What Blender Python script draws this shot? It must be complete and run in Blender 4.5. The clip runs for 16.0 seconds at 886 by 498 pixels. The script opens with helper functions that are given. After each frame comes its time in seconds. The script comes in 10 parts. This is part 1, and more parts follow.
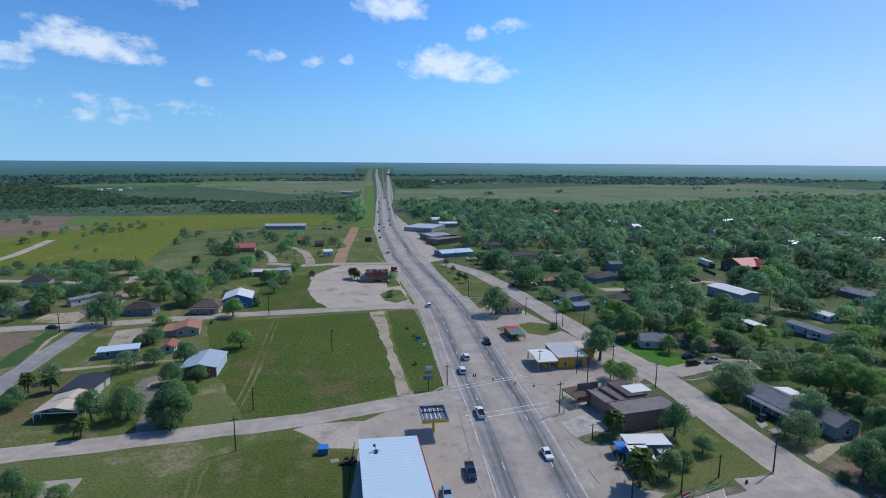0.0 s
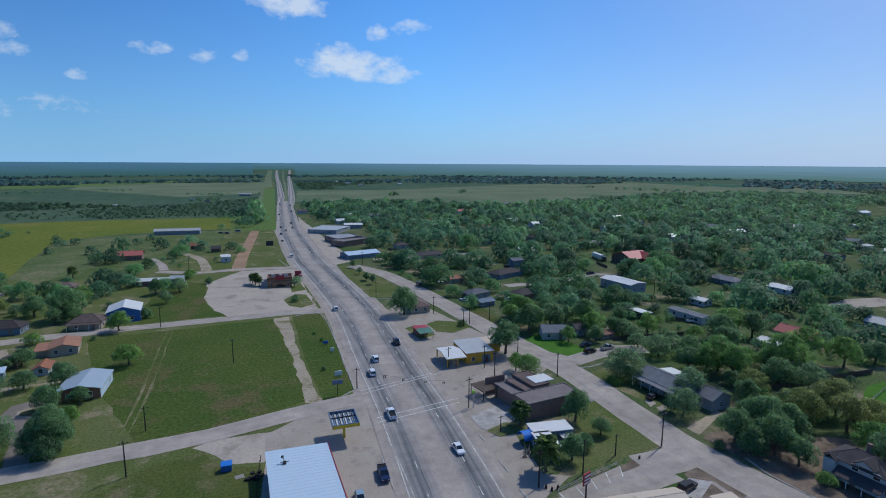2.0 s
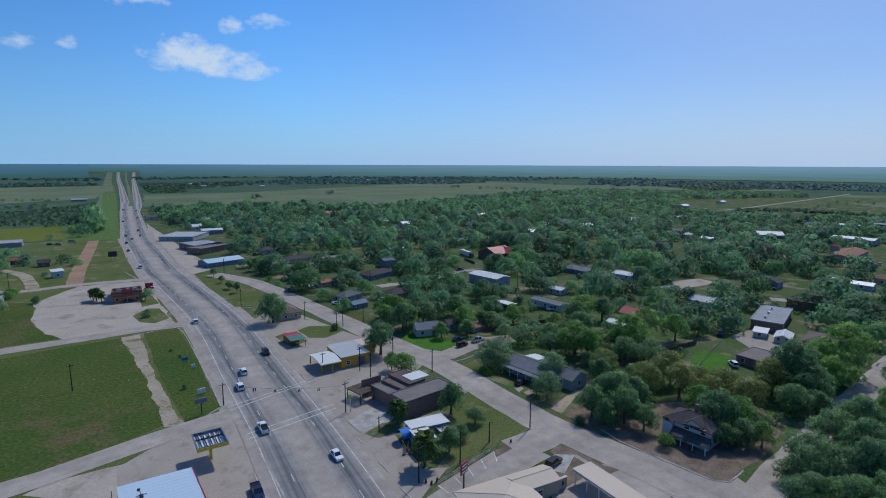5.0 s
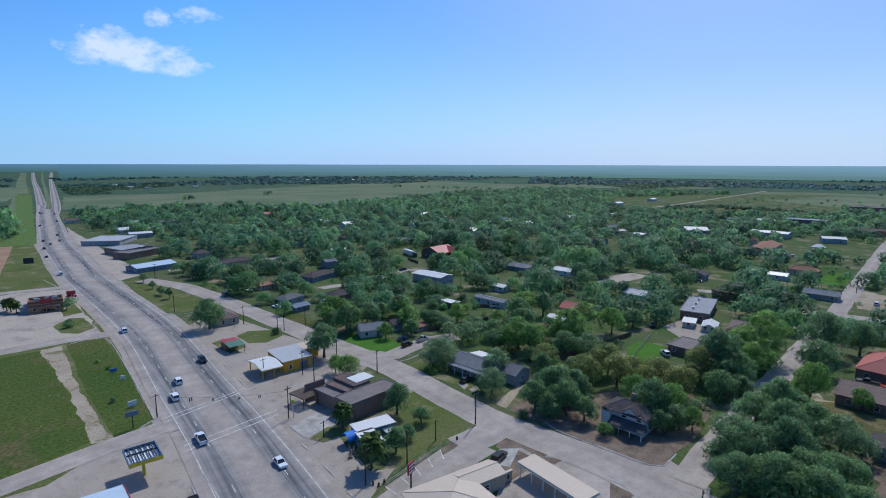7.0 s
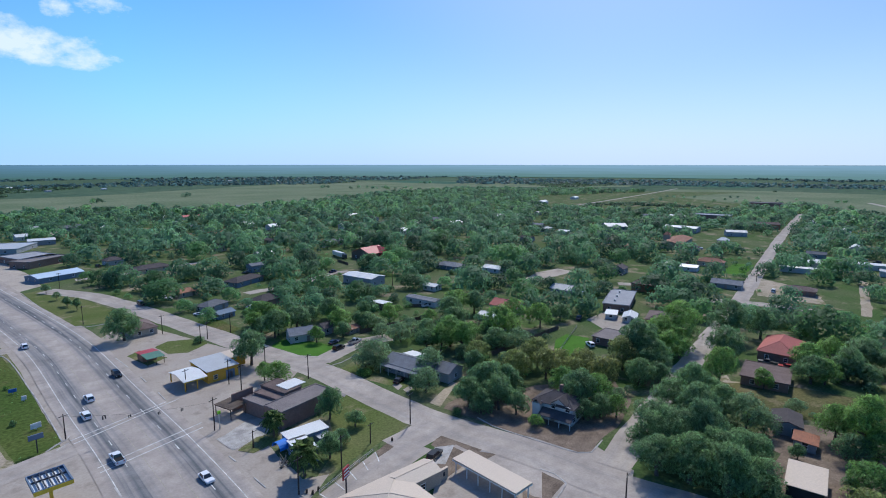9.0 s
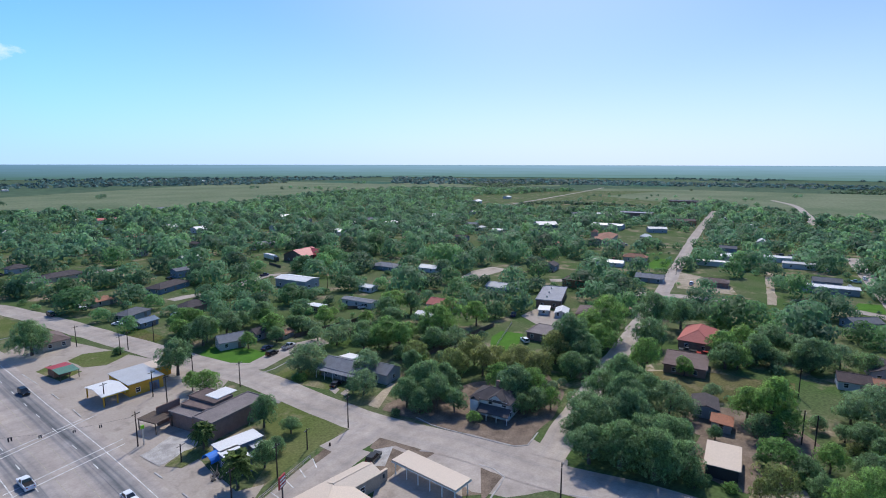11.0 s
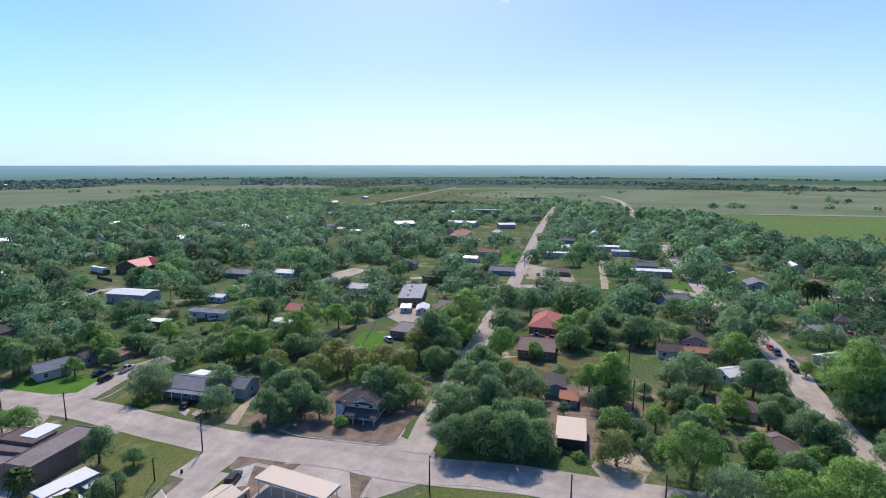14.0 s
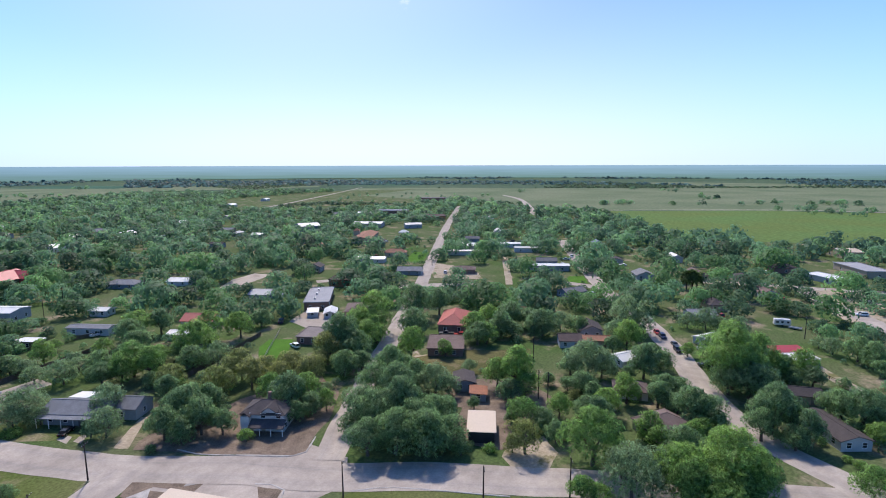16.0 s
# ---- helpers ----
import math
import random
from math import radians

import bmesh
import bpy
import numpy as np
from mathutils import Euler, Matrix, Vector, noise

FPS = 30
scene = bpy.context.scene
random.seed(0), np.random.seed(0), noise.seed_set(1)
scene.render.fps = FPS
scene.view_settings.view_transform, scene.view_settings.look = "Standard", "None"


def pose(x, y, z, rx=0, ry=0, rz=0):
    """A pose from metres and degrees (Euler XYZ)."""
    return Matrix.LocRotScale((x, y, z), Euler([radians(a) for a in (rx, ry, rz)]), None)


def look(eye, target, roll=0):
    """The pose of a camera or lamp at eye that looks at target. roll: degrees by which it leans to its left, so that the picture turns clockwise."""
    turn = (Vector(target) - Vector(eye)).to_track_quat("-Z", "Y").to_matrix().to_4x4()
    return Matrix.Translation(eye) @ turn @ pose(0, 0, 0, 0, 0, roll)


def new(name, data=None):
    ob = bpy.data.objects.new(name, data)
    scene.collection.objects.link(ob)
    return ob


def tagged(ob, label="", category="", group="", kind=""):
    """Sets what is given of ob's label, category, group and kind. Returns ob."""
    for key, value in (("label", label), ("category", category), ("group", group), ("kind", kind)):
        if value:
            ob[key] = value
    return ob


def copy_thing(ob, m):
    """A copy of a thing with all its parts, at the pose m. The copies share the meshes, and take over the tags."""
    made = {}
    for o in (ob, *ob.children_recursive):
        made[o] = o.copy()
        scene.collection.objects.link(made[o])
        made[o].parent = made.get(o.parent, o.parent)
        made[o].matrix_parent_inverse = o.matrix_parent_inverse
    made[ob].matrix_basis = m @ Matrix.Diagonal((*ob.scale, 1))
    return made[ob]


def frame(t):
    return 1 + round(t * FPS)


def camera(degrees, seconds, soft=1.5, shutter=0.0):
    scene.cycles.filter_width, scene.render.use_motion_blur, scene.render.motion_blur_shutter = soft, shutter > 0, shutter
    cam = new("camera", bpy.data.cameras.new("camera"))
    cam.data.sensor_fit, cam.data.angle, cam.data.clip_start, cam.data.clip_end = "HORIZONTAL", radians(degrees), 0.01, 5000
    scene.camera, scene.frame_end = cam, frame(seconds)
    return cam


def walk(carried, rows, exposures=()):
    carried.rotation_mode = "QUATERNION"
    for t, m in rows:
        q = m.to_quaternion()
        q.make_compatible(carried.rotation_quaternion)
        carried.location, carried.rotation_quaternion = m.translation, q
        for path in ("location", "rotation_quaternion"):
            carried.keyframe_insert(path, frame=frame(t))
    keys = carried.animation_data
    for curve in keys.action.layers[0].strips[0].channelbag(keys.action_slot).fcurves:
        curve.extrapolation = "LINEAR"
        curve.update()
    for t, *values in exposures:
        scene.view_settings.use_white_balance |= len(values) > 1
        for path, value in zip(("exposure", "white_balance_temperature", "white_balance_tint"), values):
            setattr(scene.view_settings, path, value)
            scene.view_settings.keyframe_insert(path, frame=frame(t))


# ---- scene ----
# An aerial view over a small town beside a straight highway. The camera hovers and turns slowly to the right.
EYE = 66.0
cam = camera(79.19, 16.0, soft=1.0)
PATH = [
    (0.0, pose(0, 0, EYE, 80.727, -0.366, -0.212)),
    (0.5, pose(0, 0, EYE, 80.714, -0.389, -2.333)),
    (1.0, pose(0, 0, EYE, 80.730, -0.414, -5.403)),
    (1.5, pose(0, 0, EYE, 80.778, -0.416, -8.405)),
    (2.0, pose(0, 0, EYE, 80.838, -0.338, -10.322)),
    (2.5, pose(0, 0, EYE, 80.814, -0.415, -11.865)),
    (3.0, pose(0, 0, EYE, 80.864, -0.361, -13.600)),
    (3.5, pose(0, 0, EYE, 80.878, -0.373, -16.922)),
    (4.0, pose(0, 0, EYE, 80.925, -0.281, -19.977)),
    (6.5, pose(0, 0, EYE, 80.936, -0.210, -28.807)),
    (7.0, pose(0, 0, EYE, 80.929, -0.150, -30.415)),
    (7.5, pose(0, 0, EYE, 80.927, -0.154, -31.930)),
    (8.0, pose(0, 0, EYE, 80.943, -0.093, -33.916)),
    (8.5, pose(0, 0, EYE, 80.951, -0.056, -35.967)),
    (9.0, pose(0, 0, EYE, 80.937, -0.027, -37.918)),
    (11.5, pose(0, 0, EYE, 80.971, -0.094, -46.760)),
    (12.0, pose(0, 0, EYE, 80.981, -0.061, -48.849)),
    (12.5, pose(0, 0, EYE, 80.942, -0.075, -51.096)),
    (13.0, pose(0, 0, EYE, 80.950, -0.077, -53.792)),
    (13.5, pose(0, 0, EYE, 80.950, -0.071, -56.622)),
    (14.0, pose(0, 0, EYE, 80.985, -0.004, -59.985)),
    (14.5, pose(0, 0, EYE, 80.960, 0.037, -62.924)),
    (15.0, pose(0, 0, EYE, 80.945, 0.084, -65.274)),
    (15.5, pose(0, 0, EYE, 80.962, 0.145, -67.550)),
    (16.0, pose(0, 0, EYE, 81.002, 0.147, -70.024)),
]
# the clip's camera darkens, then brightens and warms as it turns towards the sun
walk(cam, PATH, [(0.0, 0.1, 6150, 8), (2.0, -0.2, 5950, 7), (4.0, -0.3, 5920, 7), (6.5, -0.02, 5950, 8), (9.0, 0.26, 6080, 9), (12.5, 0.53, 6600, 14), (16.0, 0.66, 6700, 16)])

# ---- sky, clouds and sun ----
SUN_AZ, SUN_EL = 55.0, 50.5          # degrees clockwise from +y, and above the horizon


def make_world():
    w = bpy.data.worlds.new("sky")
    scene.world = w
    w.use_nodes = True
    nt = w.node_tree
    nt.nodes.clear()
    N, L = nt.nodes.new, nt.links.new
    sky = N("ShaderNodeTexSky")
    sky.sky_type = "NISHITA"
    sky.sun_disc = False
    sky.sun_elevation, sky.sun_rotation = radians(SUN_EL), radians(SUN_AZ)
    sky.altitude, sky.air_density, sky.dust_density, sky.ozone_density = 60, 1.0, 0.3, 4.5
    bg = N("ShaderNodeBackground")
    bg.inputs["Strength"].default_value = 0.11
    blue = N("ShaderNodeMix")
    blue.data_type, blue.blend_type = "RGBA", "MULTIPLY"
    blue.inputs["Factor"].default_value = 1.0
    sunward = N("ShaderNodeVectorMath")
    sunward.operation = "DOT_PRODUCT"
    sunward.inputs[1].default_value = (math.sin(radians(SUN_AZ + 12)), math.cos(radians(SUN_AZ + 12)), 0.25)
    tone = N("ShaderNodeValToRGB")      # deep blue away from the sun, paler towards it
    tone.color_ramp.elements[0].position, tone.color_ramp.elements[0].color = 0.0, (0.31, 0.66, 1.08, 1)
    tone.color_ramp.elements[1].position, tone.color_ramp.elements[1].color = 1.0, (0.68, 0.78, 1.0, 1)
    mid = tone.color_ramp.elements.new(0.55)
    mid.color = (0.455, 0.94, 1.37, 1)
    mid = tone.color_ramp.elements.new(0.76)
    mid.color = (0.56, 0.87, 1.19, 1)
    mid = tone.color_ramp.elements.new(0.9)
    mid.color = (0.62, 0.82, 1.09, 1)
    L(sunward.outputs["Value"], tone.inputs[0])
    L(tone.outputs[0], blue.inputs["B"])
    L(sky.outputs[0], blue.inputs["A"])
    # the air brightens and whitens towards the sun
    near_sun = N("ShaderNodeVectorMath")
    near_sun.operation = "DOT_PRODUCT"
    near_sun.inputs[1].default_value = (math.sin(radians(SUN_AZ)) * math.cos(radians(SUN_EL)), math.cos(radians(SUN_AZ)) * math.cos(radians(SUN_EL)), math.sin(radians(SUN_EL)))
    ring = N("ShaderNodeMapRange")
    ring.interpolation_type = "SMOOTHSTEP"
    ring.inputs["From Min"].default_value, ring.inputs["From Max"].default_value = 0.72, 1.0
    L(near_sun.outputs["Value"], ring.inputs["Value"])
    white_air = N("ShaderNodeMix")
    white_air.data_type = "RGBA"
    L(ring.outputs[0], white_air.inputs["Factor"])
    L(blue.outputs["Result"], white_air.inputs["A"])
    glare = N("ShaderNodeMix")
    glare.data_type, glare.blend_type = "RGBA", "MULTIPLY"
    glare.inputs["Factor"].default_value = 1.0
    glare.inputs["B"].default_value = (1.6, 1.3, 1.1, 1)
    L(sky.outputs[0], glare.inputs["A"])
    L(glare.outputs["Result"], white_air.inputs["B"])
    L(white_air.outputs["Result"], bg.inputs["Color"])
    # azimuth and elevation of the view ray, in degrees
    tc = N("ShaderNodeTexCoord")
    sep = N("ShaderNodeSeparateXYZ")
    L(tc.outputs["Generated"], sep.inputs[0])
    L(tc.outputs["Generated"], sunward.inputs[0]), L(tc.outputs["Generated"], near_sun.inputs[0])

    def op(kind, a, b=None, c=None):
        m = N("ShaderNodeMath")
        m.operation = kind
        for i, v in enumerate((a, b, c)):
            if v is None:
                continue
            if isinstance(v, (int, float)):
                m.inputs[i].default_value = v
            else:
                L(v, m.inputs[i])
        return m.outputs[0]

    az = op("MULTIPLY", op("ARCTAN2", sep.outputs["X"], sep.outputs["Y"]), 57.2958)
    el = op("MULTIPLY", op("ARCSINE", sep.outputs["Z"]), 57.2958)
    comb = N("ShaderNodeCombineXYZ")
    L(az, comb.inputs[0])
    L(op("MULTIPLY", el, 1.6), comb.inputs[1])
    nz = N("ShaderNodeTexNoise")
    nz.inputs["Scale"].default_value, nz.inputs["Detail"].default_value = 0.42, 9
    nz.inputs["Roughness"].default_value = 0.62
    L(comb.outputs[0], nz.inputs["Vector"])
    total = None
    # azimuth, elevation, half width, half height, weight
    clouds = [
        (1.1, 9.6, 6.2, 1.9, 1.0), (-1.0, 10.0, 3.2, 2.2, 0.75), (4.9, 8.7, 3.8, 1.0, 0.8),
        (3.6, 12.5, 1.4, 1.2, 0.7), (7.1, 13.2, 2.6, 1.0, 0.62),
        (-5.0, 15.0, 4.8, 1.8, 0.95), (-31.9, 9.8, 6.0, 1.8, 0.9), (-29.2, 9.0, 4.0, 1.0, 0.8),
        (-34.2, 10.9, 3.2, 1.2, 0.6), (-38.0, 8.4, 3.0, 1.4, 0.75), (-17.4, 10.1, 2.2, 0.9, 0.55),
        (-23.0, 7.2, 1.5, 0.8, 0.6), (-32.5, 5.3, 2.0, 0.8, 0.5), (-9.6, 10.1, 1.1, 0.8, 0.5),
        (-25.0, 13.9, 2.4, 0.8, 0.6), (-13.0, 9.8, 1.6, 0.9, 0.4), (-29.8, 4.3, 12.0, 1.5, 0.33),
        (66.3, 15.6, 2.0, 1.0, 0.3),
    ]
    for a0, e0, sa, se, wt in clouds:
        u = op("DIVIDE", op("SUBTRACT", az, a0), sa)
        v = op("DIVIDE", op("SUBTRACT", el, e0), se)
        r2 = op("ADD", op("MULTIPLY", u, u), op("MULTIPLY", v, v))
        g = op("MULTIPLY", op("SUBTRACT", 1.0, op("MINIMUM", r2, 1.0)), wt)
        total = g if total is None else op("MAXIMUM", total, g)
    mask = op("MULTIPLY", op("SUBTRACT", op("ADD", op("MULTIPLY", total, 0.62), op("MULTIPLY", op("SUBTRACT", nz.outputs["Fac"], 0.5), 1.5)), 0.16), 2.2)
    mask = op("MULTIPLY", mask, op("GREATER_THAN", total, 0.001))
    cl = N("ShaderNodeClamp")
    L(mask, cl.inputs[0])
    soft = op("MULTIPLY", op("MULTIPLY", cl.outputs[0], op("MINIMUM", op("MULTIPLY", total, 5.0), 1.0)), 0.78)
    white = N("ShaderNodeBackground")
    white.inputs["Color"].default_value, white.inputs["Strength"].default_value = (0.86, 0.92, 1.0, 1), 0.9
    # pale moist air low over the horizon
    haze = N("ShaderNodeBackground")
    moist = N("ShaderNodeValToRGB")
    moist.color_ramp.elements[0].position, moist.color_ramp.elements[0].color = 0.0, (0.31, 0.56, 0.84, 1)
    moist.color_ramp.elements[1].position, moist.color_ramp.elements[1].color = 0.8, (0.445, 0.6, 0.87, 1)
    glow = moist.color_ramp.elements.new(1.0)
    glow.color = (0.53, 0.65, 0.86, 1)
    L(sunward.outputs["Value"], moist.inputs[0])
    L(moist.outputs[0], haze.inputs["Color"])
    low = op("MULTIPLY", op("EXPONENT", op("DIVIDE", op("MAXIMUM", el, 0.0), -8.0)), 0.92)
    air = N("ShaderNodeMixShader")
    L(low, air.inputs[0]), L(bg.outputs[0], air.inputs[1]), L(haze.outputs[0], air.inputs[2])
    mix = N("ShaderNodeMixShader")
    L(soft, mix.inputs[0]), L(air.outputs[0], mix.inputs[1]), L(white.outputs[0], mix.inputs[2])
    out = N("ShaderNodeOutputWorld")
    L(mix.outputs[0], out.inputs[0])


make_world()
sun_data = bpy.data.lights.new("sun", "SUN")
sun_data.energy, sun_data.angle, sun_data.color = 2.66, radians(0.53), (1.0, 0.955, 0.88)
sun = new("sun", sun_data)
sd = Vector((math.sin(radians(SUN_AZ)) * math.cos(radians(SUN_EL)), math.cos(radians(SUN_AZ)) * math.cos(radians(SUN_EL)), math.sin(radians(SUN_EL))))
sun.matrix_world = look(sd * 300, (0, 0, 0))

# ---- materials ----
MATS = {}


def material(name, color, rough=0.85, vary=0.25, scale=0.6, fine=8.0, bump=0.15, metal=0.0, tint=None, rand=0.0, spec=0.3, island=False, coord="Object", bare=None):
    """A surface with variation at two scales: big stains towards `tint`, fine grain, bump."""
    if name in MATS:
        return MATS[name]
    m = bpy.data.materials.new(name)
    m.use_nodes = True
    nt = m.node_tree
    N, L = nt.nodes.new, nt.links.new
    p = nt.nodes["Principled BSDF"]
    p.inputs["Roughness"].default_value, p.inputs["Metallic"].default_value = rough, metal
    p.inputs["Specular IOR Level"].default_value = 0.03 if coord == "World" else spec
    tc = N("ShaderNodeTexCoord")
    src = N("ShaderNodeNewGeometry").outputs["Position"] if coord == "World" else tc.outputs[coord]
    n1 = N("ShaderNodeTexNoise")
    n1.inputs["Scale"].default_value, n1.inputs["Detail"].default_value = scale, 6
    n2 = N("ShaderNodeTexNoise")
    n2.inputs["Scale"].default_value, n2.inputs["Detail"].default_value = fine, 4
    L(src, n1.inputs["Vector"]), L(src, n2.inputs["Vector"])
    t = tint or tuple(c * 0.6 for c in color)
    r = N("ShaderNodeValToRGB")
    r.color_ramp.elements[0].position, r.color_ramp.elements[1].position = 0.33, 0.66
    r.color_ramp.elements[0].color, r.color_ramp.elements[1].color = (*t, 1), (*color, 1)
    L(n1.outputs["Fac"], r.inputs[0])
    base = N("ShaderNodeMix")
    base.data_type = "RGBA"
    base.inputs["Factor"].default_value = 0.0 if coord == "World" else 1 - min(1, vary * 2)
    L(r.outputs[0], base.inputs["A"])
    base.inputs["B"].default_value = (*color, 1)
    hsv = N("ShaderNodeHueSaturation")
    last = base.outputs["Result"]
    if bare:        # worn places where another colour comes through
        n3 = N("ShaderNodeTexNoise")
        n3.inputs["Scale"].default_value, n3.inputs["Detail"].default_value = scale * 1.9, 9
        n3.inputs["Roughness"].default_value = 0.65
        off = N("ShaderNodeVectorMath")
        off.inputs[1].default_value = (31, 57, 9)
        L(src, off.inputs[0]), L(off.outputs[0], n3.inputs["Vector"])
        k = N("ShaderNodeMapRange")
        k.inputs["From Min"].default_value, k.inputs["From Max"].default_value = 0.53, 0.66
        L(n3.outputs["Fac"], k.inputs["Value"])
        mb = N("ShaderNodeMix")
        mb.data_type = "RGBA"
        L(k.outputs[0], mb.inputs["Factor"])
        L(last, mb.inputs["A"])
        mb.inputs["B"].default_value = (*bare, 1)
        last = mb.outputs["Result"]
    L(last, hsv.inputs["Color"])
    mr = N("ShaderNodeMapRange")
    mr.inputs["From Min"].default_value, mr.inputs["From Max"].default_value = 0.25, 0.75
    mr.inputs["To Min"].default_value, mr.inputs["To Max"].default_value = 1 - vary, 1 + vary
    L(n2.outputs["Fac"], mr.inputs["Value"])
    val = mr.outputs[0]
    if rand or island:
        if island:
            rr = N("ShaderNodeNewGeometry").outputs["Random Per Island"]
        else:
            rr = N("ShaderNodeObjectInfo").outputs["Random"]
        m2 = N("ShaderNodeMapRange")
        m2.inputs["To Min"].default_value, m2.inputs["To Max"].default_value = 1 - rand, 1 + rand
        L(rr, m2.inputs["Value"])
        mm = N("ShaderNodeMath")
        mm.operation = "MULTIPLY"
        L(val, mm.inputs[0]), L(m2.outputs[0], mm.inputs[1])
        val = mm.outputs[0]
    L(val, hsv.inputs["Value"])
    L(hsv.outputs[0], p.inputs["Base Color"])
    if bump:
        b = N("ShaderNodeBump")
        b.inputs["Strength"].default_value, b.inputs["Distance"].default_value = bump, 0.1
        L(n2.outputs["Fac"], b.inputs["Height"]), L(b.outputs[0], p.inputs["Normal"])
    MATS[name] = m
    return m


def leaf_material(name, color, alt, spread=0.35, lacy=0.0, grain=4.6, fleck=0.5):
    """Foliage: colour differs leaf clump by leaf clump and tree by tree; some light passes through."""
    m = bpy.data.materials.new(name)
    m.use_nodes = True
    nt = m.node_tree
    N, L = nt.nodes.new, nt.links.new
    p = nt.nodes["Principled BSDF"]
    p.inputs["Roughness"].default_value = 0.55
    p.inputs["Specular IOR Level"].default_value = 0.18
    geo, info = N("ShaderNodeNewGeometry"), N("ShaderNodeObjectInfo")
    nz = N("ShaderNodeTexNoise")
    nz.inputs["Scale"].default_value = 0.06
    L(geo.outputs["Position"], nz.inputs["Vector"])
    add = N("ShaderNodeMath")
    add.operation = "MULTIPLY_ADD"
    L(info.outputs["Random"], add.inputs[0])
    add.inputs[1].default_value = 0.6
    sub = N("ShaderNodeMath")
    sub.operation = "MULTIPLY_ADD"
    L(nz.outputs["Fac"], sub.inputs[0])
    sub.inputs[1].default_value, sub.inputs[2].default_value = 1.6, -0.6
    L(sub.outputs[0], add.inputs[2])
    tone = N("ShaderNodeAttribute")      # differs tree by tree in joined woods
    tone.attribute_name = "tone"
    toned = N("ShaderNodeMath")
    L(add.outputs[0], toned.inputs[0]), L(tone.outputs["Fac"], toned.inputs[1])
    mix = N("ShaderNodeMix")
    mix.data_type = "RGBA"
    mix.clamp_factor = True
    L(toned.outputs[0], mix.inputs["Factor"])
    mix.inputs["A"].default_value, mix.inputs["B"].default_value = (*color, 1), (*alt, 1)
    hsv = N("ShaderNodeHueSaturation")
    mr = N("ShaderNodeMapRange")
    mr.inputs["To Min"].default_value, mr.inputs["To Max"].default_value = 1 - spread, 1 + spread
    L(geo.outputs["Random Per Island"], mr.inputs["Value"])
    fn = N("ShaderNodeTexNoise")        # single leaves and gaps within a clump
    fn.inputs["Scale"].default_value, fn.inputs["Detail"].default_value = 3.2, 3
    L(geo.outputs["Position"], fn.inputs["Vector"])
    fr = N("ShaderNodeMapRange")
    fr.inputs["From Min"].default_value, fr.inputs["From Max"].default_value = 0.36, 0.64
    fr.inputs["To Min"].default_value, fr.inputs["To Max"].default_value = 1 - fleck, 1 + fleck
    L(fn.outputs["Fac"], fr.inputs["Value"])
    mu = N("ShaderNodeMath")
    mu.operation = "MULTIPLY"
    L(mr.outputs[0], mu.inputs[0]), L(fr.outputs[0], mu.inputs[1])
    lift = N("ShaderNodeMath")
    lift.operation = "MULTIPLY_ADD"
    L(tone.outputs["Fac"], lift.inputs[0]), L(mu.outputs[0], lift.inputs[1]), L(mu.outputs[0], lift.inputs[2])
    L(lift.outputs[0], hsv.inputs["Value"])
    L(mix.outputs["Result"], hsv.inputs["Color"])
    L(hsv.outputs[0], p.inputs["Base Color"])
    tr = N("ShaderNodeBsdfTranslucent")
    L(hsv.outputs[0], tr.inputs["Color"])
    ms = N("ShaderNodeMixShader")
    ms.inputs[0].default_value = 0.6
    L(p.outputs[0], ms.inputs[1]), L(tr.outputs[0], ms.inputs[2])
    if lacy:        # a clump is a spray of small leaves with gaps
        gn = N("ShaderNodeTexNoise")
        gn.inputs["Scale"].default_value, gn.inputs["Detail"].default_value = grain, 1
        L(geo.outputs["Position"], gn.inputs["Vector"])
        gt = N("ShaderNodeMath")
        gt.operation = "GREATER_THAN"
        L(gn.outputs["Fac"], gt.inputs[0])
        gt.inputs[1].default_value = lacy
        clear = N("ShaderNodeBsdfTransparent")
        cut = N("ShaderNodeMixShader")
        L(gt.outputs[0], cut.inputs[0]), L(clear.outputs[0], cut.inputs[1]), L(ms.outputs[0], cut.inputs[2])
        L(cut.outputs[0], nt.nodes["Material Output"].inputs["Surface"])
    else:
        L(ms.outputs[0], nt.nodes["Material Output"].inputs["Surface"])
    return m


